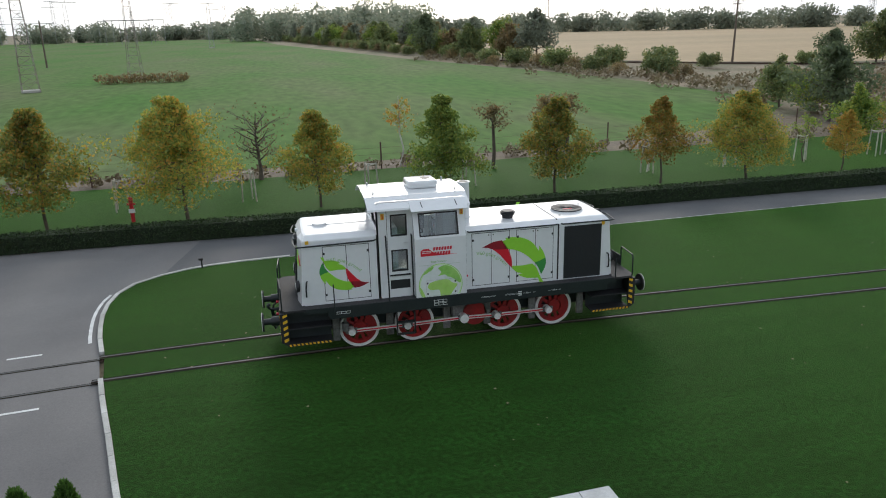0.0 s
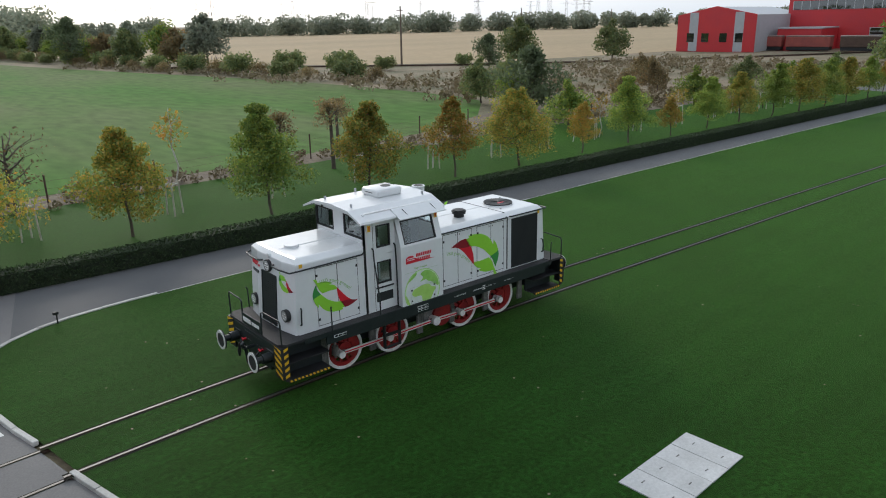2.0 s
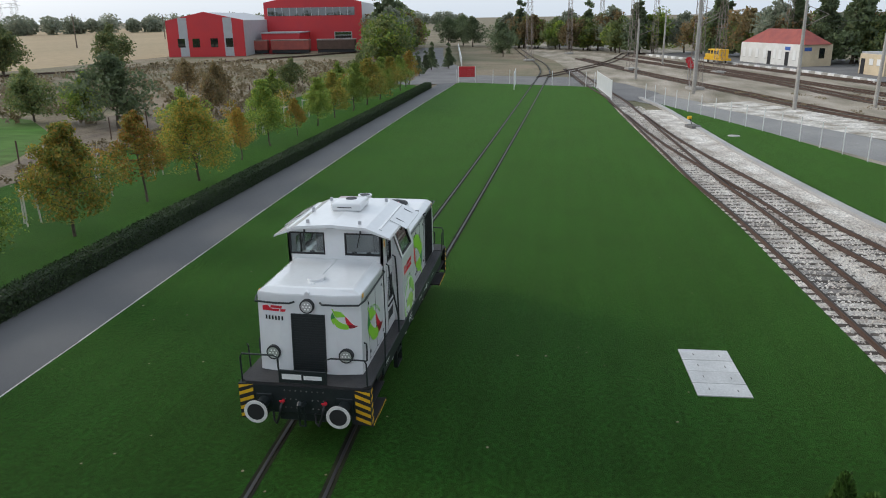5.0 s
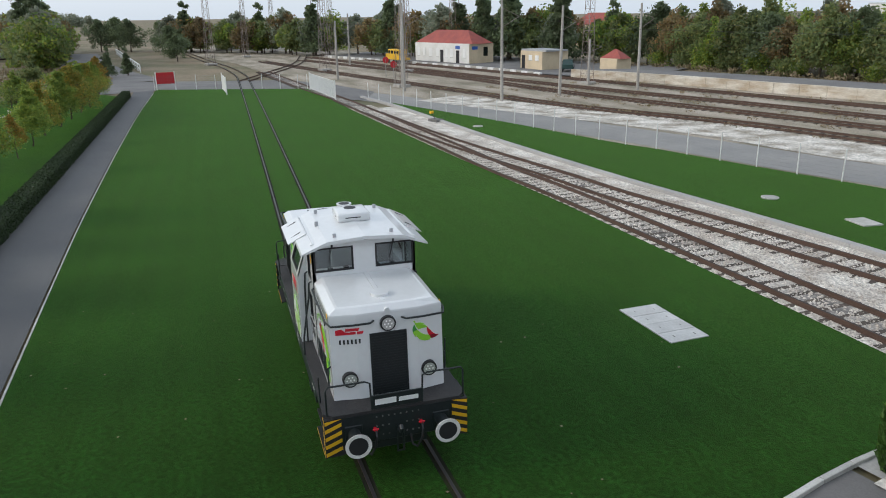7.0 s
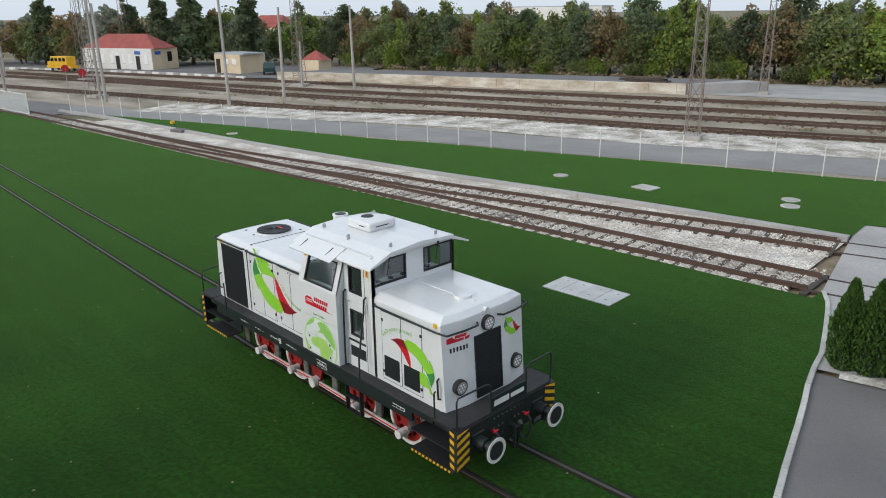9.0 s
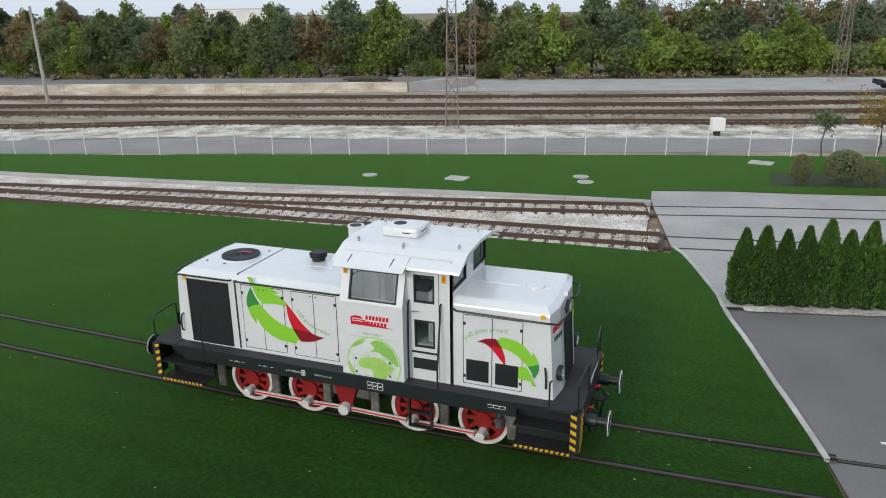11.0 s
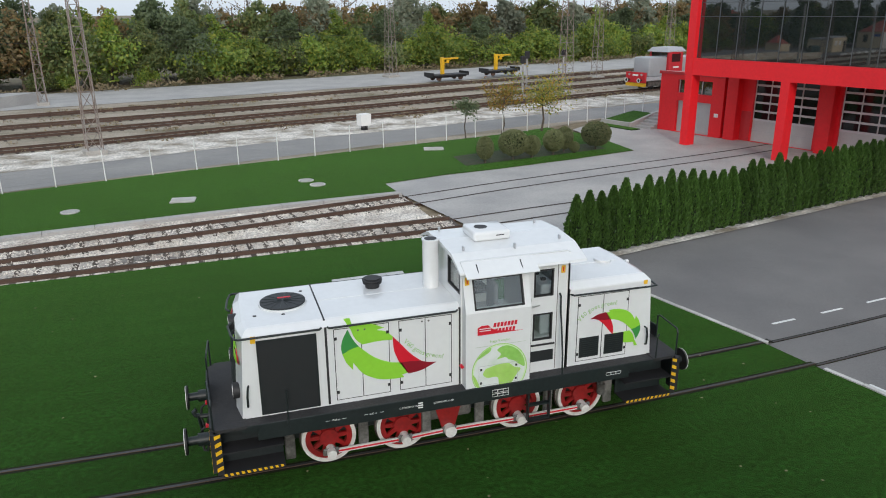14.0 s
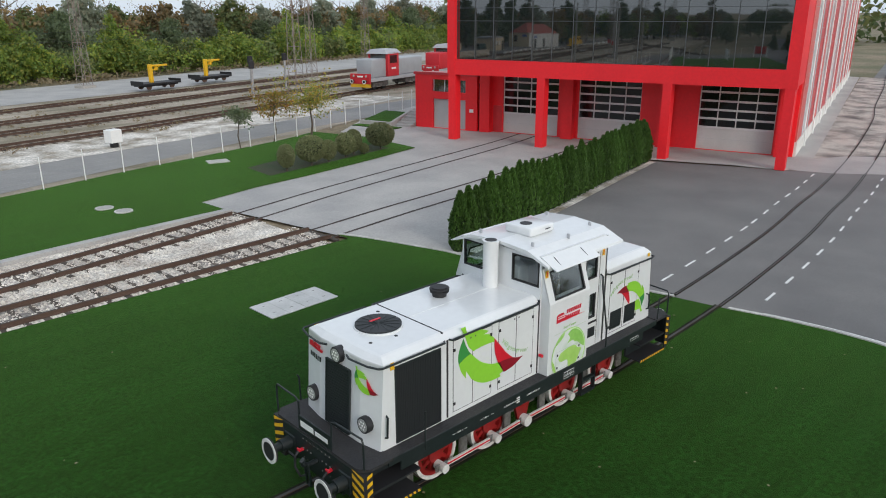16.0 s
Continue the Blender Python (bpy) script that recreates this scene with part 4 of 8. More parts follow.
# doors, grilles and rails on the bonnets
for s in (1, -1):
    for x0, x1 in ((2.565, 2.06), (2.045, 1.52), (1.30, 0.79), (0.775, 0.25)):
        dr = part("bonnet_door", B(x1, x0, s * 1.12, s * 1.136, 1.57, 3.04), LW, loco)
        for zz in (1.73, 2.86):
            xx = x0 - 0.02 if (x0 > 2.5 or 1.2 < x0 < 1.4) else x1 + 0.02
            part("hinge", B(xx - 0.025, xx + 0.025, s * 1.136, s * 1.146, zz - 0.03, zz + 0.03), M["black"], dr)
        part("lock", rod(bmesh.new(), ((x0 + x1) / 2 + (0.2 if x0 < 1 or 2 < x0 < 2.1 else -0.2), s * 1.13, 2.98), ((x0 + x1) / 2 + (0.2 if x0 < 1 or 2 < x0 < 2.1 else -0.2), s * 1.142, 2.98), 0.02, 8), M["grime"], dr)
    for x0, x1, z0, z1 in ((2.58, 1.505, 1.555, 3.055), (1.315, 0.235, 1.555, 3.055), (-2.545, -3.755, 1.555, 3.055)):
        part("door_gap", wall((min(x0, x1), s * 1.132, z0), (1, 0, 0), (0, 0, 1), (0, s, 0), abs(x0 - x1), z1 - z0, [(0.014, abs(x0 - x1) - 0.014, 0.014, z1 - z0 - 0.014)], 0.004), M["black"], loco)
    part("door_gap", B(2.046, 2.059, s * 1.128, s * 1.1385, 1.57, 3.04), M["black"], loco)
    part("door_gap", B(0.776, 0.789, s * 1.128, s * 1.1385, 1.57, 3.04), M["black"], loco)
    part("door_gap", B(-3.152, -3.138, s * 1.128, s * 1.1385, 1.57, 3.04), M["black"], loco)
    for x0, x1 in ((-2.56, -3.136), (-3.154, -3.74)):
        dr = part("bonnet_door", B(x1, x0, s * 1.12, s * 1.136, 1.57, 3.04), LW, loco)
        for zz in (1.73, 2.86):
            xx = x0 - 0.02 if x0 > -3 else x1 + 0.02
            part("hinge", B(xx - 0.025, xx + 0.025, s * 1.136, s * 1.146, zz - 0.03, zz + 0.03), M["black"], dr)
        if s > 0:
            c = (x0 + x1) / 2
            lv = part("louvre", B(c - 0.23, c + 0.23, 1.136, 1.146, 1.64, 2.10), M["mesh"], dr)
            for k in range(9):
                part("slat", B(c - 0.21, c + 0.21, 1.146, 1.158, 1.665 + 0.048 * k, 1.685 + 0.048 * k), LD, lv)
    gr = part("radiator_grille", B(2.93, 3.97, s * 1.125, s * 1.145, 1.54, 3.0), M["mesh"], loco, "tall black wire mesh radiator grille")
    part("grille_frame", wall((2.90, s * 1.152, 1.51), (1, 0, 0), (0, 0, 1), (0, s, 0), 1.10, 1.52, [(0.03, 1.07, 0.03, 1.49)], 0.03), LD, gr)
    bm = bmesh.new()
    for k in range(25):
        box(bm, 2.95 + 0.041 * k, 2.957 + 0.041 * k, s * 1.146, s * 1.150, 1.55, 2.99)
    part("mesh_wire", bm, M["black"], gr)
    part("grab_handle", pipe(bmesh.new(), [(4.20, s * 1.12, 2.15), (4.22, s * 1.19, 2.13), (4.24, s * 1.20, 1.95), (4.24, s * 1.19, 1.75), (4.24, s * 1.12, 1.72)], 0.02, 8), LD, loco)
    part("grab_handle", pipe(bmesh.new(), [(-4.20, s * 1.12, 2.15), (-4.22, s * 1.19, 2.13), (-4.24, s * 1.20, 1.95), (-4.24, s * 1.19, 1.75), (-4.24, s * 1.12, 1.72)], 0.02, 8), LD, loco)
    for a, b in ((0.12, 2.66), (2.80, 4.30)):
        pts = [(a, s * 1.13, 3.12), (a + 0.04, s * 1.19, 3.12), (b, s * 1.19, 3.12)]
        pts += [(b + 0.06, s * 1.15, 3.12), (4.42, s * 0.9, 3.10), (4.46, s * 0.45, 3.10), (4.40, s * 0.30, 3.10)] if b > 4 else [(b + 0.02, s * 1.13, 3.12)]
        part("eave_rail", pipe(bmesh.new(), pts, 0.021, 8), LD, loco)
    part("eave_rail", pipe(bmesh.new(), [(-2.36, s * 1.13, 3.13), (-2.42, s * 1.19, 3.12), (-4.2, s * 1.19, 3.10), (-4.42, s * 1.12, 3.08), (-4.48, s * 0.7, 3.08), (-4.48, s * 0.36, 3.08), (-4.38, s * 0.28, 3.08)], 0.021, 8), LD, loco)
    for px_ in (4.05, -4.13, -2.36, -1.40, 0.0):
        part("warning_sign", B(px_ - 0.045, px_ + 0.045, s * (1.137 if abs(px_) > 3 else 1.142), s * (1.143 if abs(px_) > 3 else 1.148), (2.99 if px_ > 3 else 3.15) if abs(px_) > 3 else 3.68, (3.13 if px_ > 3 else 3.24) if abs(px_) > 3 else 3.84), M["yellow"], loco) if px_ in (4.05, -4.13) else None
    for px_ in (-2.16, -0.06):
        yy = 1.142 if px_ < -2 else 1.20
        part("warning_sign", B(px_ - 0.045, px_ + 0.045, s * yy, s * (yy + 0.008), 3.64, 3.80), M["yellow"], loco)
        part("warning_bolt", B(px_ - 0.012, px_ + 0.012, s * (yy + 0.008), s * (yy + 0.011), 3.67, 3.77), M["red_vinyl"], loco)

# end faces
for e in (-1, 1):
    X = e * 4.46
    gr = part("front_grille", B(min(-e * 0.03, e * 0.006), max(-e * 0.03, e * 0.006), -0.35, 0.35, 0.09, 1.33), M["mesh"], loco, "tall black louvred radiator grille")
    gr.matrix_basis = pose(e * 4.475, 0, 1.47, 0, -e * 3.95, 0 if e > 0 else 0)
    part("grille_frame", wall((e * 0.022, e * -0.37, 0.07), (0, e, 0), (0, 0, 1), (e, 0, 0), 0.74, 1.28, [(0.035, 0.705, 0.035, 1.245)], 0.04), LD, gr)
    for k in range(22):
        z = 0.13 + k * 0.0535
        part("slat", B(min(0, e * 0.016), max(0, e * 0.016), -0.33, 0.33, z, z + 0.024), LD, gr)
    for y, z, lean in ((0, 3.0, 0.105), (0.80, 1.93, 0.055), (-0.80, 1.93, 0.055)):
        xx = e * (4.47 - lean)
        hl = part("headlight", rod(bmesh.new(), (xx - e * 0.1, y, z), (xx + e * 0.07, y, z), 0.155, 28), M["black"], loco, "round headlight with a black rim", smooth=True)
        part("lens", rod(bmesh.new(), (xx + e * 0.06, y, z), (xx + e * 0.075, y, z), 0.125, 24), M["lens"], hl)
        for k in range(7):
            a = 2 * math.pi * k / 6
            r = 0.07 if k < 6 else 0
            part("bulb", rod(bmesh.new(), (xx + e * 0.075, y + r * math.cos(a), z + r * math.sin(a)), (xx + e * 0.08, y + r * math.cos(a), z + r * math.sin(a)), 0.018, 8), M["steel_white"], hl)
    # platform, beam and number board
    plat = part("end_platform", prism(bmesh.new(), [(e * 4.3, -1.42), (e * 4.82, -1.42), (e * 4.97, -1.25), (e * 4.97, 1.25), (e * 4.82, 1.42), (e * 4.3, 1.42)], "z", 1.43, 1.49), M["walkway"], loco)
    beam = part("buffer_beam", B(min(e * 4.88, e * 4.96), max(e * 4.88, e * 4.96), -1.30, 1.30, 0.78, 1.43, 0.02), LD, loco)
    for y in np.linspace(-0.42, 0.42, 8):
        for z in (0.92, 1.12, 1.32):
            if abs(y) < 0.12 and z < 1.3:
                continue
            part("rivet", rod(bmesh.new(), (e * 4.96, y, z), (e * 4.972, y, z), 0.017, 6), M["grime"], beam)
    nb = part("number_board", B(min(e * 4.95, e * 4.98), max(e * 4.95, e * 4.98), -0.52, 0.52, 1.50, 1.80, 0.01), LD, loco)
    part("number_bar", B(min(e * 4.98, e * 4.984), max(e * 4.98, e * 4.984), *sorted((e * 0.42, e * 0.03)), 1.60, 1.69), M["steel_white"], nb)
    part("number_bar", B(min(e * 4.98, e * 4.984), max(e * 4.98, e * 4.984), *sorted((e * -0.02, e * -0.44)), 1.59, 1.71), M["steel_white"], nb)
    # coupling hook, hoses
    hk = part("coupling_hook", pipe(bmesh.new(), [(e * 4.9, 0, 1.05), (e * 5.15, 0, 1.05), (e * 5.26, 0, 1.10), (e * 5.28, 0, 1.17), (e * 5.22, 0, 1.21)], 0.045, 8), LD, loco, smooth=True)
    part("chain_link", pipe(bmesh.new(), [(e * 5.2, 0.05, 1.1), (e * 5.16, 0.06, 0.8), (e * 5.15, 0.06, 0.62), (e * 5.15, -0.06, 0.62), (e * 5.16, -0.06, 0.8), (e * 5.2, -0.05, 1.1)], 0.025, 6), LD, hk)
    for y in (0.46, -0.46):
        v = part("brake_valve", rod(rod(bmesh.new(), (e * 4.96, y, 1.08), (e * 5.06, y, 1.08), 0.035, 8), (e * 5.04, y - 0.06, 1.10), (e * 5.04, y + 0.06, 1.10), 0.02, 6), M["red_vinyl"], loco)
        part("brake_hose", pipe(bmesh.new(), [(e * 5.05, y, 1.07), (e * 5.14, y, 1.0), (e * 5.17, y + 0.04, 0.8), (e * 5.12, y + 0.12, 0.62), (e * 5.06, y + 0.2, 0.66), (e * 5.02, y + 0.22, 0.85)], 0.024, 8), M["black"], v, smooth=True)
    for y in (0.875, -0.875):
        bf = part("buffer", rod(rod(bmesh.new(), (e * 4.95, y, 1.05), (e * 5.2, y, 1.05), 0.125, 20), (e * 5.18, y, 1.05), (e * 5.40, y, 1.05), 0.085, 18), LD, loco, smooth=True)
        part("buffer_flange", B(min(e * 4.95, e * 4.985), max(e * 4.95, e * 4.985), y - 0.17, y + 0.17, 0.88, 1.22, 0.01), LD, bf)
        part("buffer_head", rod(bmesh.new(), (e * 5.395, y, 1.05), (e * 5.44, y, 1.05), 0.25, 36), M["black"], bf, smooth=True)
        bm = bmesh.new()
        for k in range(36):
            a, b = 2 * math.pi * k / 36, 2 * math.pi * (k + 1) / 36
            q = [bm.verts.new((e * 5.443, y + r * math.cos(t), 1.05 + r * math.sin(t))) for r, t in ((0.185, a), (0.252, a), (0.252, b), (0.185, b))]
            q2 = [bm.verts.new((e * 5.43, y + r * math.cos(t), 1.05 + r * math.sin(t))) for r, t in ((0.252, a), (0.252, b))]
            bm.faces.new(q)
            bm.faces.new((q[1], q2[0], q2[1], q[2]))
        bmesh.ops.remove_doubles(bm, verts=bm.verts, dist=1e-5)
        part("buffer_rim", bm, M["wheel_white"], bf, "white painted buffer rim")
    for s in (1, -1):
        hz = part("hazard_plate", B(min(e * 4.90, e * 4.972), max(e * 4.90, e * 4.972), min(s * 1.10, s * 1.43), max(s * 1.10, s * 1.43), 0.62, 1.42), M["black"], loco, "black corner plate with slanted yellow stripes")
        hs_ = part("hazard_side", B(min(e * 4.78, e * 4.90), max(e * 4.78, e * 4.90), min(s * 1.40, s * 1.43), max(s * 1.40, s * 1.43), 0.56, 1.42), M["black"], loco)
        for k in range(5):
            z = 0.63 + 0.17 * k
            pl = [(s * 1.425, z), (s * 1.105, min(z + 0.12, 1.415)), (s * 1.105, min(z + 0.20, 1.42)), (s * 1.425, min(z + 0.08, 1.42))]
            part("hazard_stripe", prism(bmesh.new(), pl, "x", e * 4.972, e * 4.976), M["yellow"], hz)
            pl = [(e * 4.90, z), (e * 4.785, z + 0.05), (e * 4.785, min(z + 0.13, 1.42)), (e * 4.90, min(z + 0.08, 1.42))]
            part("hazard_stripe", prism(bmesh.new(), pl, "y", s * 1.43, s * 1.433), M["yellow"], hs_)
        # step well
        st = part("step_well", B(min(e * 3.66, e * 4.80), max(e * 3.66, e * 4.80), min(s * 0.95, s * 1.0), max(s * 0.95, s * 1.0), 0.55, 1.43), LD, loco)
        for z in (0.56, 0.98):
            tr = part("step_tread", B(min(e * 3.66, e * 4.82), max(e * 3.66, e * 4.82), min(s * 0.98, s * 1.40), max(s * 0.98, s * 1.40), z - 0.03, z), M["black"], st)
            if z < 0.8:
                se = part("step_edge", B(min(e * 3.66, e * 4.82), max(e * 3.66, e * 4.82), min(s * 1.40, s * 1.425), max(s * 1.40, s * 1.425), z - 0.055, z + 0.005), M["black"], st, "black step edge with yellow dashes")
                for k in range(11):
                    xk = e * (3.69 + 0.103 * k)
                    part("edge_dash", prism(bmesh.new(), [(xk, z - 0.052), (xk + e * 0.055, z - 0.052), (xk + e * 0.075, z + 0.003), (xk + e * 0.02, z + 0.003)], "y", s * 1.425, s * 1.428), M["yellow"], st)
        part("air_tank", rod(bmesh.new(), (e * 3.72, s * 0.78, 0.82), (e * 4.7, s * 0.78, 0.82), 0.17, 20), LD, loco, smooth=True)
        part("platform_rail", pipe(bmesh.new(), [(e * 4.90, s * 1.36, 1.48), (e * 4.90, s * 1.36, 2.0), (e * 4.90, s * 1.32, 2.08), (e * 4.94, s * 0.62, 2.10), (e * 4.95, s * 0.52, 2.06), (e * 4.96, s * 0.50, 1.5)], 0.019, 8), LD, loco)
        part("platform_rail", pipe(bmesh.new(), [(e * 4.36, s * 1.40, 1.46), (e * 4.36, s * 1.41, 2.0), (e * 4.40, s * 1.41, 2.06)] if e * s < 0 else [(e * 3.55, s * 1.41, 1.3), (e * 3.55, s * 1.42, 2.1)], 0.017, 8), LD, loco)

# frame, walkways and side beams
part("main_frame", B(-4.85, 4.85, -0.62, 0.62, 0.55, 1.42, 0.02), LD, loco)
for s in (1, -1):
    part("walkway", B(-4.32, 4.32, min(s * 1.0, s * 1.40), max(s * 1.0, s * 1.40), 1.43, 1.475), M["walkway"], loco)
    sb = part("side_beam", B(-3.72, 4.12, min(s * 1.36, s * 1.41), max(s * 1.36, s * 1.41), 1.14, 1.47, 0.008), LD, loco, "dark green side beam with white stencilled data")
    for x0, x1 in ((-4.32, -3.70), (4.10, 4.40)):
        part("beam_end", B(x0, x1, min(s * 1.37, s * 1.41), max(s * 1.37, s * 1.41), 1.34, 1.47), LD, loco)
    for c, w, z in ((-3.33, 0.36, 1.30), (-0.72, 0.36, 1.34), (-0.72, 0.36, 1.25)):
        dp = part("data_plate", B(c - w / 2, c + w / 2, min(s * 1.41, s * 1.414), max(s * 1.41, s * 1.414), z - 0.035, z + 0.035), M["steel_white"], sb)
        for k in range(3):
            part("data_bar", B(c - w / 2 + 0.012 + k * w / 3, c - w / 2 + w / 3 - 0.004 + k * w / 3, min(s * 1.414, s * 1.417), max(s * 1.414, s * 1.417), z - 0.024, z + 0.024), LD, sb)
    part("under_pipe", pipe(bmesh.new(), [(-3.4, s * 1.05, 1.08), (-1.5, s * 1.06, 1.05), (-0.5, s * 1.05, 1.0), (1.0, s * 1.05, 1.03), (2.6, s * 1.05, 1.08)], 0.018, 6), M["grime"], loco)
    for x in (-2.05, 2.05, 0.72, -0.45, 3.52, -3.52):
        part("brake_hanger", B(x - 0.10, x + 0.10, min(s * 0.84, s * 0.93), max(s * 0.84, s * 0.93), 0.30, 1.12, 0.02), M["grime"], loco)
    part("cab_step", wall((-1.92, s * 1.30, 0.42), (1, 0, 0), (0, 0, 1), (0, s, 0), 0.52, 0.74, [(0.03, 0.49, 0.03, 0.34), (0.03, 0.49, 0.38, 0.72)], 0.10), LD, loco)
    part("sand_pot", rod(rod(bmesh.new(), (-3.28, s * 1.02, 0.62), (-3.28, s * 1.02, 0.85), 0.09, 14), (-3.28, s * 1.02, 0.85), (-3.28, s * 1.02, 1.12), 0.04, 8), M["grime"], loco, smooth=True)
part("gearbox", B(-0.3, 0.8, -0.85, 0.85, 0.55, 1.12, 0.05), M["grime"], loco)


# wheels and rods
def annulus(r0, r1, y0, y1, n=48):
    bm = bmesh.new()
    rings = [[bm.verts.new((r * math.cos(2 * math.pi * k / n), y, r * math.sin(2 * math.pi * k / n))) for k in range(n)] for r, y in ((r0, y0), (r1, y0), (r1, y1), (r0, y1))]
    for a, b in zip(rings, rings[1:] + rings[:1]):
        for k in range(n):
            bm.faces.new((a[k], a[(k + 1) % n], b[(k + 1) % n], b[k]))
    return bm


def make_wheel(s, crank):
    def bmof(fn):
        return fn(bmesh.new())
    bm = annulus(0.37, 0.477, s * 0.70, s * 0.80)
    w = part("wheel", bm, M["loco_red"], loco, "red spoked wheel with a white painted tyre", smooth=True)
    part("tyre", annulus(0.475, 0.55, s * 0.70, s * 0.825), M["wheel_white"], w, "white painted tyre", smooth=True)
    part("flange", annulus(0.44, 0.58, s * 0.67, s * 0.70), M["rail_top"], w)
    for k in range(10):
        a = 2 * math.pi * k / 10
        part("spoke", prism(bmesh.new(), [(0.10 * math.cos(a) - 0.055 * math.sin(a), 0.10 * math.sin(a) + 0.055 * math.cos(a)), (0.38 * math.cos(a) - 0.038 * math.sin(a), 0.38 * math.sin(a) + 0.038 * math.cos(a)),
                                          (0.38 * math.cos(a) + 0.038 * math.sin(a), 0.38 * math.sin(a) - 0.038 * math.cos(a)), (0.10 * math.cos(a) + 0.055 * math.sin(a), 0.10 * math.sin(a) - 0.055 * math.cos(a))], "y", s * 0.72, s * 0.785), M["loco_red"], w)
    part("hub", rod(bmesh.new(), (0, s * 0.70, 0), (0, s * 0.84, 0), 0.19, 24), M["loco_red"], w, smooth=True)
    part("axle", rod(bmesh.new(), (0, 0, 0), (0, s * 0.70, 0), 0.10, 12), LD, w)
    arc = [crank + math.pi + radians(-55 + 110 * k / 9) for k in range(10)]
    bm = prism(bmesh.new(), [(0.24 * math.cos(a), 0.24 * math.sin(a)) for a in arc] + [(0.40 * math.cos(a), 0.40 * math.sin(a)) for a in reversed(arc)], "y", s * 0.74, s * 0.81)
    part("counterweight", bm, M["loco_red"], w)
    return w


AX = (-2.88, -1.35, 1.21, 2.74)
for s, crank in ((1, radians(-92)), (-1, radians(182))):
    cx, cz = 0.235 * math.cos(crank), 0.235 * math.sin(crank)
    first = make_wheel(s, crank)
    first.matrix_basis = pose(AX[0], 0, 0.575)
    for x in AX[1:]:
        copy_thing(first, pose(x, 0, 0.575))
    js = part("jackshaft", rod(bmesh.new(), (0.25, s * 0.55, 0.60), (0.25, s * 0.90, 0.60), 0.13, 20), M["loco_red"], loco, smooth=True)
    web = [(-0.08, 1.14), (0.58, 1.14), (0.53, 0.88), (0.38, 0.60 + cz), (0.12, 0.60 + cz), (-0.03, 0.88)] if s > 0 else [(0.36 + 0.34 * math.cos(a), 0.66 + 0.34 * math.sin(a)) for a in np.linspace(0, 6.0, 20)]
    part("jackshaft_web", prism(bmesh.new(), web, "y", s * 0.86, s * 0.93), M["loco_red"], js)
    xs = [AX[0], AX[1], 0.25, AX[2], AX[3]]
    for a, b in zip(xs, xs[1:]):
        za = 0.575 + cz if abs(a - 0.25) > 0.1 else 0.60 + cz
        zb = 0.575 + cz if abs(b - 0.25) > 0.1 else 0.60 + cz
        rd = part("coupling_rod", prism(bmesh.new(), [(a + cx, za - 0.045), (b + cx, zb - 0.045), (b + cx, zb + 0.045), (a + cx, za + 0.045)], "y", s * 0.95, s * 0.99), M["wheel_white"], loco, "white coupling rod with a red fluted web")
        part("rod_web", prism(bmesh.new(), [(a + cx + 0.12, za - 0.018), (b + cx - 0.12, zb - 0.018), (b + cx - 0.12, zb + 0.018), (a + cx + 0.12, za + 0.018)], "y", s * 0.985, s * 0.995), M["red_vinyl"], rd)
    for x in xs:
        r = 0.125 if abs(x - 0.25) < 0.1 else 0.095
        z = 0.575 + cz if abs(x - 0.25) > 0.1 else 0.60 + cz
        bs = part("rod_brass", B(x + cx - 0.17, x + cx + 0.17, min(s * 0.94, s * 1.0), max(s * 0.94, s * 1.0), z - 0.085, z + 0.085, 0.03), M["grime"], loco)
        part("crank_pin", rod(bmesh.new(), (x + cx, s * 0.84, z), (x + cx, s * 1.10, z), r, 20), M["wheel_white"], bs, "white painted crank pin cap", smooth=True)


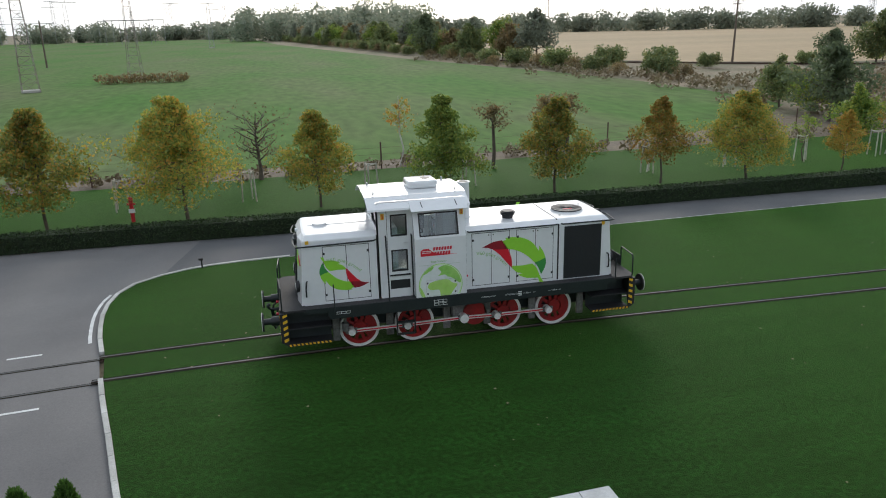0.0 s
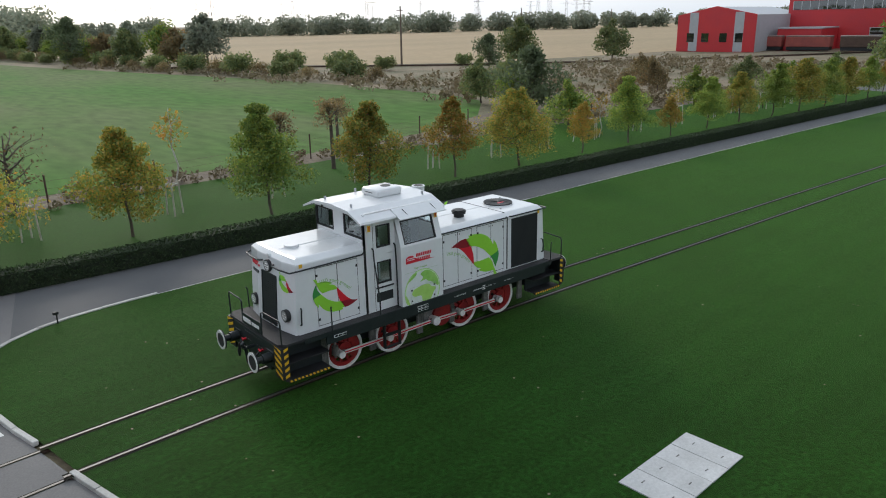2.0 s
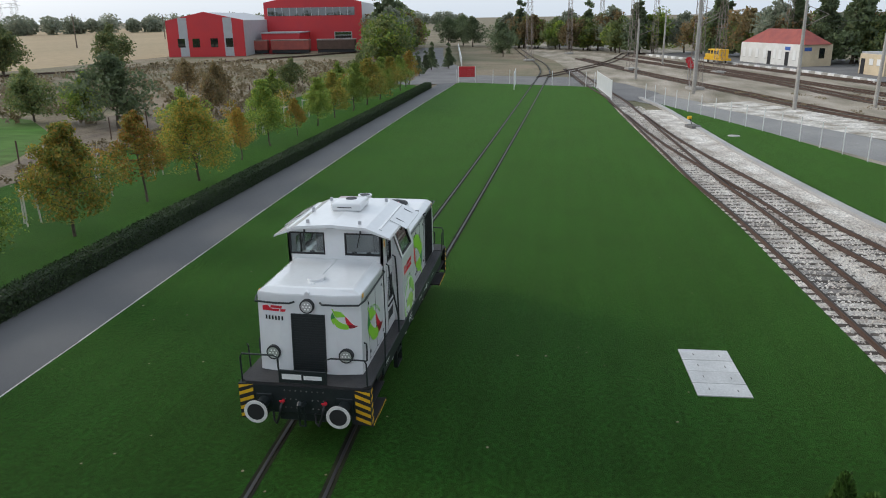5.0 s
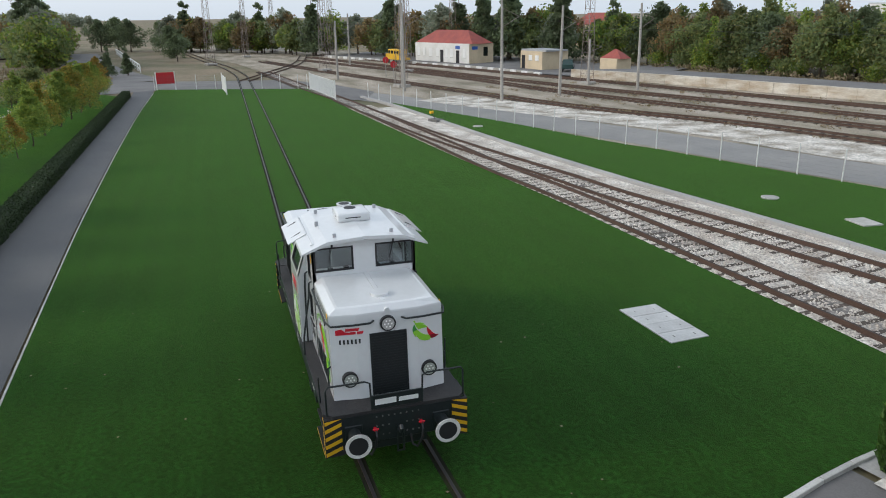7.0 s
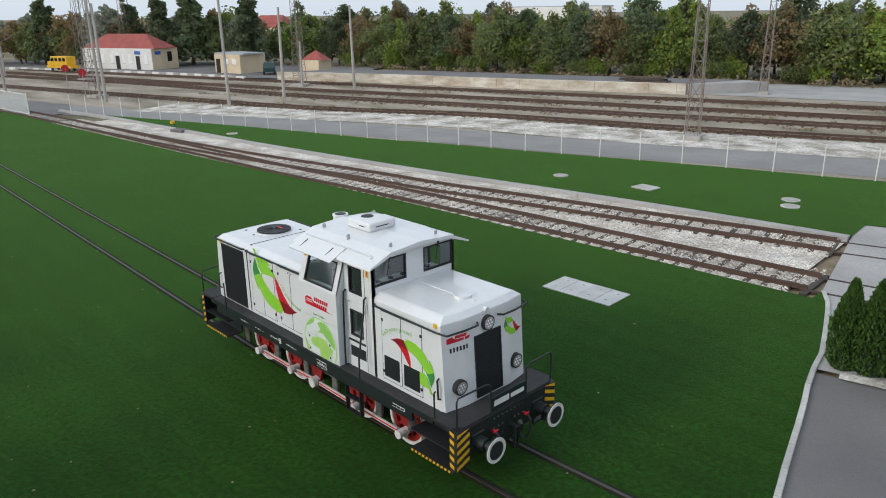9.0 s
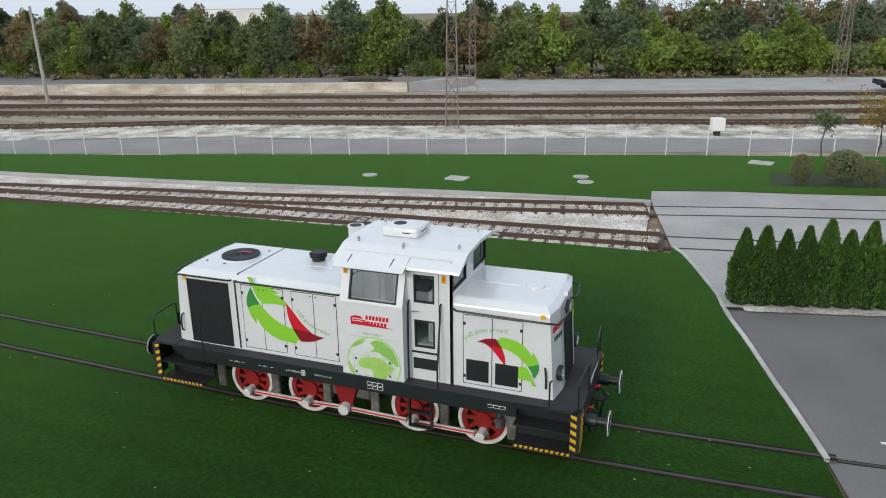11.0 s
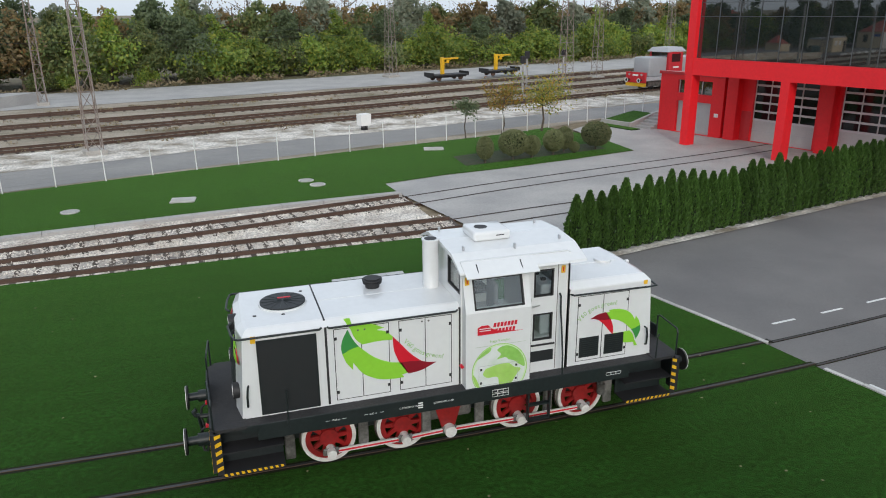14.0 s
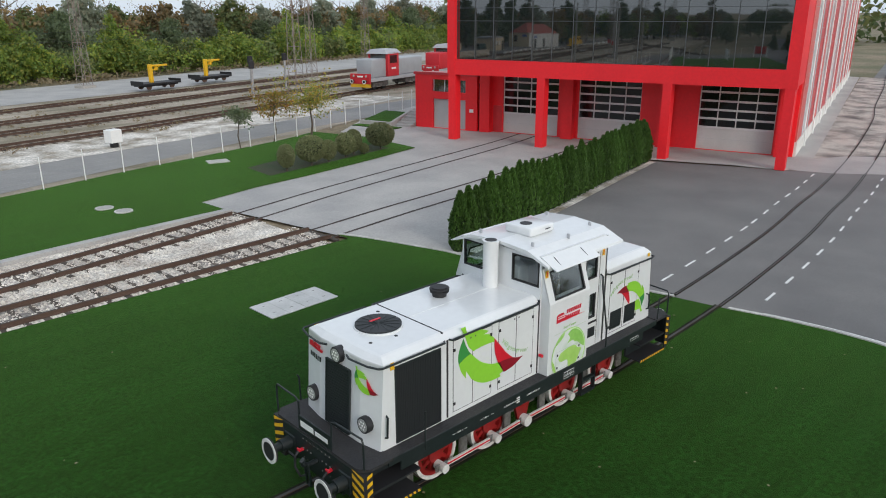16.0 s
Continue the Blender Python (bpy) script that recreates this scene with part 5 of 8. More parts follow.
# graphics
# the leaf emblem: pieces as (offset along, offset up) in metres from its centre; a bend is smoothed between sharp corners
LEAF = (
    ("leaf_green_paint", [[(0.88, 0.80), (0.76, 0.80)], [(0.76, 0.80), (0.72, 0.66)], [(0.72, 0.66), (0.38, 0.63), (0.10, 0.51)], [(0.10, 0.51), (0.26, 0.48)], [(0.26, 0.48), (0.08, 0.43), (-0.06, 0.30)],
                          [(-0.06, 0.30), (-0.05, 0.23)], [(-0.05, 0.23), (0.23, 0.245), (0.54, 0.22)], [(0.54, 0.22), (0.67, 0.36), (0.76, 0.58), (0.88, 0.80)]]),
    ("leaf_green_paint", [[(0.93, 0.07), (0.86, -0.12), (0.74, -0.29)], [(0.74, -0.29), (0.73, -0.14)], [(0.73, -0.14), (0.54, -0.40), (0.26, -0.56), (-0.02, -0.61), (-0.27, -0.61)], [(-0.27, -0.61), (-0.23, -0.55)],
                          [(-0.23, -0.55), (-0.35, -0.52)], [(-0.35, -0.52), (-0.22, -0.28)], [(-0.22, -0.28), (0.03, -0.23), (0.33, -0.07), (0.61, 0.19)], [(0.61, 0.19), (0.77, 0.15), (0.93, 0.07)]]),
    ("dark_green_paint", [[(0.81, 0.57), (0.91, 0.38), (0.95, 0.21), (0.93, 0.07)], [(0.93, 0.07), (0.77, 0.15), (0.61, 0.19)], [(0.61, 0.19), (0.71, 0.34), (0.81, 0.57)]]),
    ("red_vinyl", [[(-0.06, 0.30), (-0.23, 0.10), (-0.43, -0.14), (-0.63, -0.31)], [(-0.63, -0.31), (-0.40, -0.285), (-0.18, -0.28)], [(-0.18, -0.28), (-0.08, 0.0), (-0.06, 0.30)]]),
    ("dark_red_vinyl", [[(-0.18, -0.28), (-0.40, -0.285), (-0.63, -0.31)], [(-0.63, -0.31), (-0.77, -0.36), (-0.94, -0.38)], [(-0.94, -0.38), (-0.64, -0.51), (-0.36, -0.55)], [(-0.36, -0.55), (-0.27, -0.42), (-0.18, -0.28)]]),
)


def leaf_outline(bends):
    out = []
    for bend in bends:
        pts = spline(bend, 0.05) if len(bend) > 2 else [Vector(p) for p in bend]
        out += [(p[0], p[1]) for p in pts[:-1]]
    return out


LEAF = [(key, leaf_outline(bends)) for key, bends in LEAF]


def put_text(txt, size, m, parent, place, name="lettering", shear=0.0):
    """Letters as a thin mesh; place is the pose of the text's start, x along it, y up, z out of the surface."""
    cu = bpy.data.curves.new("text", "FONT")
    cu.body, cu.size, cu.extrude, cu.shear = txt, size, 0.0015, shear
    ob = bpy.data.objects.new("text", cu)
    me = bpy.data.meshes.new_from_object(ob)
    bpy.data.objects.remove(ob)
    me.name = name
    me.materials.clear()
    me.materials.append(m)
    res = new(name, me)
    res.parent = parent
    res.matrix_basis = place
    return res


def arc_text(txt, size, m, parent, path, face):
    """Letters set one by one along a bent line of (u, v), joined into one mesh; face maps (u, v, angle) to a pose."""
    verts, faces = [], []
    line = spline(path, 0.004)
    run = 0.0
    for ch in txt:
        cu = bpy.data.curves.new("text", "FONT")
        cu.body, cu.size, cu.extrude = ch, size, 0.0015
        ob = bpy.data.objects.new("text", cu)
        me = bpy.data.meshes.new_from_object(ob)
        bpy.data.objects.remove(ob)
        wid = max([v.co.x for v in me.vertices], default=size * 0.18) + size * 0.06
        i = min(int(run / 0.004), len(line) - 1)
        j = min(int((run + wid) / 0.004), len(line) - 1)
        d = line[j] - line[i] if j > i else line[-1] - line[-8]
        t = face(line[i][0], line[i][1], math.degrees(math.atan2(d[1], d[0])))
        base = len(verts)
        verts += [t @ v.co for v in me.vertices]
        faces += [tuple(base + k for k in p.vertices) for p in me.polygons]
        run += wid
    if verts:
        link_mesh("slogan", verts, faces, m, parent, "pale green slogan lettering")


def decal_side(s, cx, cz, k, flip, text_path, tsize):
    """The leaf emblem on one side; k scales it and its sign runs it along x, flip turns it upside down."""
    y0, y1 = s * 1.1375, s * 1.1415
    emblem = None
    for key, poly in LEAF:
        ob = part("leaf_piece" if emblem else "leaf_emblem", prism(bmesh.new(), [(cx + k * u, cz + abs(k) * flip * v) for u, v in poly], "y", min(y0, y1), max(y0, y1)), M[key], emblem or loco)
        emblem = emblem or ob
    emblem["label"] = "green and red leaf emblem"

    def face(u, v, ang):
        return pose(u if s < 0 else -u, s * 1.140, v, 90, 0, 0 if s < 0 else 180) @ pose(0, 0, 0, 0, 0, ang)
    arc_text("V60 goes green!", tsize, M["pale_green_ink"], emblem, text_path, face)


decal_side(1, 1.5, 2.45, 1.0, 1, [(-1.235, 2.60), (-1.06, 2.42), (-0.79, 2.24), (-0.42, 2.12)], 0.14)
decal_side(-1, 1.44, 2.26, 0.98, -1, [(0.36, 2.44), (0.69, 2.41), (0.99, 2.25), (1.24, 2.0)], 0.14)
decal_side(1, -3.46, 2.26, -0.66, -1, [(2.60, 2.48), (2.79, 2.65), (3.07, 2.75), (3.52, 2.77)], 0.14)
decal_side(-1, -3.22, 2.23, -0.68, 1, [(-3.66, 2.63), (-3.38, 2.63), (-3.07, 2.50), (-2.74, 2.21)], 0.14)

# land on the globe, in its radii from the centre
LANDS = (("land_light", [(-0.5, 0.13), (-0.6, -0.06), (-0.44, -0.21), (-0.08, -0.24), (0.0, -0.56), (0.2, -0.62), (0.42, -0.54), (0.62, -0.25), (0.77, -0.04), (0.52, 0.06), (0.33, 0.22), (-0.06, 0.23)]),
         ("land_mid", [(-0.12, 0.42), (0.04, 0.60), (-0.1, 0.78), (0.23, 0.90), (0.62, 0.70), (0.86, 0.36), (0.92, 0.02), (0.72, 0.12), (0.5, 0.30), (0.32, 0.36), (0.2, 0.46)]),
         ("land_mid", [(-0.9, 0.46), (-0.66, 0.77), (-0.35, 0.92), (-0.33, 0.78), (-0.6, 0.60)]),
         ("land_light", [(-0.99, 0.04), (-0.84, -0.19), (-0.70, -0.56), (-0.86, -0.5)]))
M["land_light"] = mat("light_green_land_print", (0.42, 0.66, 0.17), 0.35, col2=(0.34, 0.60, 0.12), scale=3, fine=12, var=0.08)
M["land_mid"] = mat("mid_green_land_print", (0.24, 0.52, 0.10), 0.35, col2=(0.33, 0.60, 0.15), scale=3, fine=12, var=0.08)
for s in (1, -1):
    # globe print
    bm, n = bmesh.new(), 64
    c = []
    for k in range(n):
        a = 2 * math.pi * k / n
        c.append((-0.70 + 0.60 * math.cos(a), max(1.79 + 0.60 * math.sin(a), 1.425)))
    gl = part("globe_print", prism(bm, c, "y", s * 1.385, s * 1.3885), M["globe"], loco, "green and white globe print")
    for ra, rb, mk in ((0.60, 0.582, "globe_rim"), (0.582, 0.55, "globe_edge")):
        bm = bmesh.new()
        for k in range(48):
            a0, a1 = 2 * math.pi * k / 48, 2 * math.pi * (k + 1) / 48
            if min(1.79 + ra * math.sin(a0), 1.79 + ra * math.sin(a1)) < 1.425:
                continue
            bm.faces.new([bm.verts.new((-0.70 + r * math.cos(t), s * 1.3893, max(1.426, 1.79 + r * math.sin(t)))) for r, t in ((rb, a0), (ra, a0), (ra, a1), (rb, a1))])
        bmesh.ops.remove_doubles(bm, verts=bm.verts, dist=1e-5)
        part("globe_rim", bm, M[mk], gl)
    for key, bend in LANDS:
        pts = [(p[0], p[1]) for p in spline(bend + bend[:1], 0.06)][:-1]
        pts = [(u * min(1, 0.96 / max(math.hypot(u, v), 0.01)), v * min(1, 0.96 / max(math.hypot(u, v), 0.01))) for u, v in pts]
        pl = [(-0.70 - s * 0.60 * u, max(1.79 + 0.60 * v, 1.43)) for u, v in pts]
        part("continent", prism(bmesh.new(), pl, "y", s * 1.3885, s * 1.391), M[key], gl)
    part("hatch_gap", wall((-1.10, s * 1.3925, 1.50), (1, 0, 0), (0, 0, 1), (0, s, 0), 0.85, 0.44, [(0.006, 0.844, 0.006, 0.434)], 0.002), M["clad_grey"], gl)
    # company mark as plain shapes
    m0 = 1 if s > 0 else -1
    ctr = -0.72
    logo = part("company_mark", prism(bmesh.new(), [(ctr + m0 * 0.50, 2.62), (ctr + m0 * 0.50, 2.78), (ctr + m0 * 0.42, 2.82), (ctr + m0 * 0.28, 2.82), (ctr + m0 * 0.20, 2.74), (ctr + m0 * 0.08, 2.68), (ctr - m0 * 0.02, 2.665), (ctr - m0 * 0.48, 2.62)], "y", s * 1.384, s * 1.388), M["red_vinyl"], loco, "red company mark")
    for k in range(7):
        u = ctr + m0 * (0.17 - 0.075 * k)
        part("mark_bar", prism(bmesh.new(), [(u, 2.76), (u - m0 * 0.052, 2.76), (u - m0 * 0.068, 2.85), (u - m0 * 0.016, 2.85)], "y", s * 1.384, s * 1.388), M["red_vinyl"], logo)
        u -= m0 * 0.14
        if k < 6:
            part("mark_bar", prism(bmesh.new(), [(u + m0 * 0.11, 2.635), (u + m0 * 0.058, 2.635), (u + m0 * 0.042, 2.725), (u + m0 * 0.094, 2.725)], "y", s * 1.3885, s * 1.391), M["red_vinyl"], logo)
    for zz in (2.70, 2.745):
        part("mark_stripe", B(min(ctr + m0 * 0.46, ctr + m0 * 0.22), max(ctr + m0 * 0.46, ctr + m0 * 0.22), min(s * 1.388, s * 1.390), max(s * 1.388, s * 1.390), zz, zz + 0.018), LW, logo)
    put_text("Stage V engine", 0.075, M["pale_green_ink"], bay, pose(ctr + m0 * 0.24, s * 1.384, 2.43, 90, 0, 180 if s > 0 else 0))
    part("slogan_bar", B(ctr - 0.55, ctr + 0.55, min(s * 1.383, s * 1.386), max(s * 1.383, s * 1.386), 2.36, 2.370), M["grey_ink"], loco)
    for txt, x in (("⊢10.88 m⊣", 2.80), ("5.60 m", 2.06), ("СЛУЖЕБНА МАСА", 1.46), ("СПИРАЧКА K-GP", 0.76)):
        xx = x if s > 0 else x - 0.36
        txt = txt.strip("⊢⊣")
        put_text(txt, 0.052, M["steel_white"], loco, pose(xx - (0.05 if s > 0 else 0), s * 1.411, 1.29, 90, 0, 180 if s > 0 else 0), "stencil")
        if "m" in txt:
            for u in (xx + 0.02 if s > 0 else xx - 0.06, xx - 0.30 if s > 0 else xx + 0.24):
                part("dimension_line", B(u - 0.035, u + 0.035, min(s * 1.41, s * 1.413), max(s * 1.41, s * 1.413), 1.302, 1.310), M["steel_white"], loco)
    for k in range(3):
        xx = 0.98 if s > 0 else 1.52
        part("data_bar", B(xx - 0.05, xx + 0.05, min(s * 1.41, s * 1.413), max(s * 1.41, s * 1.413), 1.345 - 0.05 * k, 1.372 - 0.05 * k), M["steel_white"], loco)

for e in (-1, 1):
    # end emblems; the end face leans back by about five degrees
    def end_piece(name, poly, m, parent, out=0.004):
        bm = bmesh.new()
        lo = [bm.verts.new((e * (4.475 + out - 0.12 * (z - 1.47) / 1.74 - 0.09 * max(0, abs(y) - 0.62) / 0.51), y, z)) for y, z in poly]
        hi = [bm.verts.new((v.co.x - e * 0.01, v.co.y, v.co.z)) for v in lo]
        bm.faces.new(lo)
        bm.faces.new(list(reversed(hi)))
        for i in range(len(lo)):
            bm.faces.new((lo[i], lo[(i + 1) % len(lo)], hi[(i + 1) % len(lo)], hi[i]))
        return part(name, bm, m, parent)
    r = -e        # picture's right, seen from outside, in y (-1 end: right is -y)
    emb = None
    for key, poly in LEAF:
        ob = end_piece("leaf_piece" if emb else "leaf_emblem", [((-1 if e < 0 else 1) * (0.78 - 0.30 * u), 2.70 + 0.32 * v) for u, v in poly], M[key], emb or loco)
        emb = emb or ob
    q = -e
    mk = end_piece("company_mark", [(q * 1.02, 2.84), (q * 1.02, 2.94), (q * 0.90, 2.96), (q * 0.84, 2.90), (q * 0.55, 2.84)], M["red_vinyl"], loco)
    end_piece("mark_bar", [(q * 0.84, 2.91), (q * 0.58, 2.91), (q * 0.56, 2.965), (q * 0.82, 2.965)], M["red_vinyl"], mk)
    end_piece("mark_bar", [(q * 0.76, 2.845), (q * 0.50, 2.845), (q * 0.48, 2.895), (q * 0.74, 2.895)], M["red_vinyl"], mk, 0.006)
    for k in range(6):
        end_piece("number_bar", [(q * (0.96 - 0.075 * k), 2.65), (q * (0.925 - 0.075 * k), 2.65), (q * (0.925 - 0.075 * k), 2.74), (q * (0.96 - 0.075 * k), 2.74)], LD, mk)

# ---- plants ----
def leaf_quads(rng, centers, radii, n, size, squash=0.8):
    """n leaf blades in clumps round the centres: verts and faces."""
    idx = rng.integers(0, len(centers), n)
    d = rng.normal(size=(n, 3))
    d /= np.linalg.norm(d, axis=1, keepdims=True)
    r = rng.random(n) ** 0.45
    c = centers[idx] + d * (radii[idx] * r)[:, None] * np.array([1, 1, squash])
    a = rng.normal(size=(n, 3))
    a /= np.linalg.norm(a, axis=1, keepdims=True)
    b = np.cross(a, rng.normal(size=(n, 3)))
    b /= np.linalg.norm(b, axis=1, keepdims=True)
    s = size * (0.6 + 0.8 * rng.random(n))[:, None]
    q = np.stack([c - a * s * 0.7, c - b * s * 0.42, c + a * s * 0.7, c + b * s * 0.42], 1).reshape(-1, 3)
    f = np.arange(4 * n).reshape(-1, 4)
    return q, f


def limb_mesh(bm, p, q, r0, r1, rng, n=6):
    p, q = Vector(p), Vector(q)
    mid = (p + q) / 2 + Vector(rng.normal(size=3)) * (q - p).length * 0.05
    rod(bm, p, mid, r0, n, (r0 + r1) / 2)
    rod(bm, mid, q, (r0 + r1) / 2, n, r1)


def tree(name, label, h, trunk_h, w, leaf, n, size, seed, bark="bark", shape="oval", limbs=9, category="tree", clumps=26, trunk_r=None, puff=0.42):
    rng = np.random.default_rng(seed)
    t = thing(name, label, category)
    bm = bmesh.new()
    tr = trunk_r or 0.018 * h
    top = Vector((rng.normal() * 0.03 * h, rng.normal() * 0.03 * h, h * 0.88))
    fork = Vector((top.x * 0.3, top.y * 0.3, trunk_h))
    limb_mesh(bm, (0, 0, -0.08), fork, tr * 1.25, tr * 0.9, rng, 8)
    limb_mesh(bm, fork, top, tr * 0.9, tr * 0.2, rng, 7)
    cen, rad = [], []
    for k in range(limbs):
        f = (k + rng.random()) / limbs
        z0 = trunk_h + ((h * 0.8 - trunk_h) * f * 0.85 if shape != "maple" else (h * 0.9 - trunk_h) * f)
        base = fork.lerp(top, (z0 - trunk_h) / max(h * 0.88 - trunk_h, 0.1))
        a = 2.4 * k + rng.random()
        prof = {"oval": math.sin(math.pi * min(0.93, 0.30 + 0.66 * f)), "cone": 1.0 - 0.82 * f, "dome": math.sqrt(max(0.05, 1 - f * f * 0.8)), "fan": 0.55 + 0.5 * f, "maple": 0.82 + 1.5 * f if f < 0.12 else (1 - (f - 0.12) / 0.95) ** 0.9}[shape]
        ln = w / 2 * prof * (0.75 + 0.35 * rng.random())
        end = base + Vector((math.cos(a) * ln, math.sin(a) * ln, ln * {"cone": 0.05, "maple": 0.16}.get(shape, 0.35) + (0.04 if shape == "maple" else 0.1) * h * rng.random()))
        limb_mesh(bm, base, end, tr * 0.45, tr * 0.10, rng, 5)
        for j in range(2):
            e2 = base.lerp(end, 0.55 + 0.2 * j) + Vector(rng.normal(size=3)) * ln * 0.35
            limb_mesh(bm, base.lerp(end, 0.45 + 0.15 * j), e2, tr * 0.2, tr * 0.06, rng, 4)
            cen.append(e2)
            rad.append(ln * puff + 0.05 * w)
        cen.append(end)
        rad.append(ln * (puff - 0.02) + 0.05 * w)
    for k in range(clumps // 4):
        f = rng.random()
        cen.append(fork.lerp(top, 0.2 + (0.85 if shape != "maple" else 0.82) * f) + Vector(rng.normal(size=3)) * w * 0.07)
        rad.append(w * (0.24 - (0.13 if shape != "maple" else 0.18) * f))
    part("trunk", bm, M[bark], t)
    if n:
        q, f = leaf_quads(rng, np.array([list(c) for c in cen]), np.array(rad), n, size)
        q[:, 2] = np.maximum(q[:, 2], trunk_h * 0.75)
        link_mesh("crown", q, f, M[leaf], t)
    return t


def plant(proto, x, y, s=1.0, yaw=None, sz=None, z=-0.02):
    yaw = random.uniform(0, 360) if yaw is None else yaw
    m = pose(x, y, z, 0, 0, yaw)
    ob = copy_thing(proto, m)
    ob.matrix_basis = m @ Matrix.Diagonal((s, s, sz or s, 1))
    return ob


AUT = "young maple with yellowing green and orange autumn leaves"
protos = [tree("maple_tree", "large young maple with rusty orange and green autumn leaves", 5.9, 1.3, 5.0, "leaf_mix", 19000, 0.10, 3, limbs=34, clumps=44, shape="maple", trunk_r=0.075, puff=0.30),
          tree("maple_tree", AUT, 5.2, 1.2, 3.5, "leaf_mix", 12500, 0.095, 5, limbs=26, clumps=36, shape="maple", trunk_r=0.06, puff=0.31),
          tree("maple_tree", "young maple with fresh green leaves turning yellow on top", 5.3, 1.2, 3.5, "leaf_green", 13500, 0.095, 8, limbs=26, clumps=36, shape="maple", trunk_r=0.06, puff=0.31),
          tree("maple_tree", "young maple with thin golden orange autumn leaves", 5.0, 1.3, 3.0, "leaf_gold", 7000, 0.095, 11, limbs=24, clumps=30, shape="maple", trunk_r=0.055, puff=0.28)]
ROW = [(-21.3, 15.6, 1, 1.05), (-15.0, 15.4, 1, 1.12), (-9.0, 15.6, 0, 1.0), (-2.8, 16.0, 1, 0.97), (3.4, 15.2, 2, 1.02), (9.1, 15.3, 1, 1.0), (15.2, 15.5, 3, 0.98), (20.2, 15.2, 0, 0.84), (26.4, 15.4, 3, 0.72), (31.8, 15.6, 2, 0.92),
       (36.6, 15.3, 3, 0.62), (41.8, 15.4, 2, 0.8), (47.0, 15.5, 1, 0.85), (52.0, 15.2, 2, 0.9), (57.0, 15.1, 0, 0.85), (62.0, 15.0, 2, 0.9), (66.3, 14.7, 1, 0.92), (72.0, 14.8, 2, 0.85), (77.0, 15.2, 3, 0.8), (81.0, 15.6, 3, 0.95)]
for x, y, k, s in ROW:
    plant(protos[k], x, y, s)
slim = [tree("sapling", "thin staked sapling with sparse yellow leaves", 3.6, 1.5, 1.5, "leaf_gold", 420, 0.09, 21, limbs=8, clumps=14, trunk_r=0.035, bark="bark_pale"),
        tree("sapling", "thin staked sapling with sparse green leaves", 3.7, 1.5, 1.8, "leaf_green", 650, 0.09, 23, limbs=8, clumps=16, trunk_r=0.035)]
SAP = [(16.0, 18.5, 0, 0.9), (26.2, 18.3, 1, 0.9), (29.5, 18.8, 0, 0.8), (32.5, 18.8, 0, 1.05), (37.0, 18.6, 1, 1.0), (42.6, 18.6, 0, 1.0), (52.0, 18.6, 1, 1.1), (57.0, 18.5, 1, 1.1), (62.5, 18.5, 0, 1.1), (68, 18.6, 1, 1.1), (74, 18.8, 1, 1.1)]
for x, y, k, s in SAP:
    plant(slim[k], x, y, s)
bare = tree("bare_tree", "old nearly bare fruit tree with a few olive leaves", 4.4, 1.0, 3.6, "leaf_brown", 420, 0.10, 31, limbs=16, shape="fan", trunk_r=0.11)
plant(bare, -5.7, 23.9, 1.0)
plant(bare, -20.0, 24.6, 0.9)
pollard = tree("pollard_tree", "stubby pollarded tree with a small brown green head", 4.2, 2.6, 2.0, "leaf_brown", 900, 0.10, 33, limbs=8, trunk_r=0.10)
plant(pollard, 8.0, 22.6, 1.0)
plant(pollard, 11.6, 22.8, 1.1)
plant(pollard, 14.4, 26.7, 1.0)
plant(slim[0], 2.9, 26.0, 1.35)
woodland = [tree("woodland_tree", "broad woodland tree with dull green autumn leaves", 10.0, 1.2, 8.0, "leaf_wood", 5000, 0.36, 41, limbs=15, clumps=50),
            tree("woodland_tree", "tall woodland tree with dark green leaves", 11.5, 1.5, 7.0, "leaf_dark", 5000, 0.36, 43, limbs=15, clumps=50),
            tree("woodland_tree", "woodland tree with browned autumn leaves", 10.5, 1.5, 7.0, "leaf_brown", 3600, 0.33, 45, limbs=15, clumps=46),
            tree("woodland_tree", "woodland tree with yellow green leaves", 9.0, 1.0, 7.5, "leaf_green", 4800, 0.34, 47, limbs=15, clumps=50)]
shrubs = [tree("shrub", "dense green sumac shrub with drooping leaves", 4.6, 0.2, 6.5, "leaf_green", 3800, 0.32, 51, limbs=14, shape="dome", category="shrub", clumps=40),
          tree("shrub", "dense dark green scrub thicket", 4.0, 0.2, 6.0, "leaf_wood", 3200, 0.33, 53, limbs=14, shape="dome", category="shrub", clumps=40),
          tree("shrub", "low dry brown scrub thicket", 2.6, 0.1, 4.5, "leaf_brown", 1500, 0.2, 55, limbs=12, shape="dome", category="shrub", clumps=30)]
woods_far = [tree("woodland_tree", "broad woodland tree with dull green autumn leaves", 10.0, 1.2, 8.0, "leaf_wood", 4600, 0.42, 42, limbs=12, clumps=50),
             # this one wears the haze-paled leaf colour, not the dark green
             tree("woodland_tree", "tall woodland tree with dark green leaves", 11.5, 1.5, 7.0, "leaf_hazed", 4600, 0.42, 44, limbs=12, clumps=50),
             tree("woodland_tree", "woodland tree with browned autumn leaves", 10.5, 1.5, 7.0, "leaf_brown", 3600, 0.40, 46, limbs=12, clumps=46),
             tree("woodland_tree", "woodland tree with yellow green leaves", 9.0, 1.0, 7.5, "leaf_green", 4400, 0.42, 48, limbs=12, clumps=50)]
conifer = tree("conifer", "dark green conifer with drooping boughs", 14.0, 1.0, 6.0, "leaf_dark", 4000, 0.46, 61, limbs=26, shape="cone", category="tree", clumps=50)
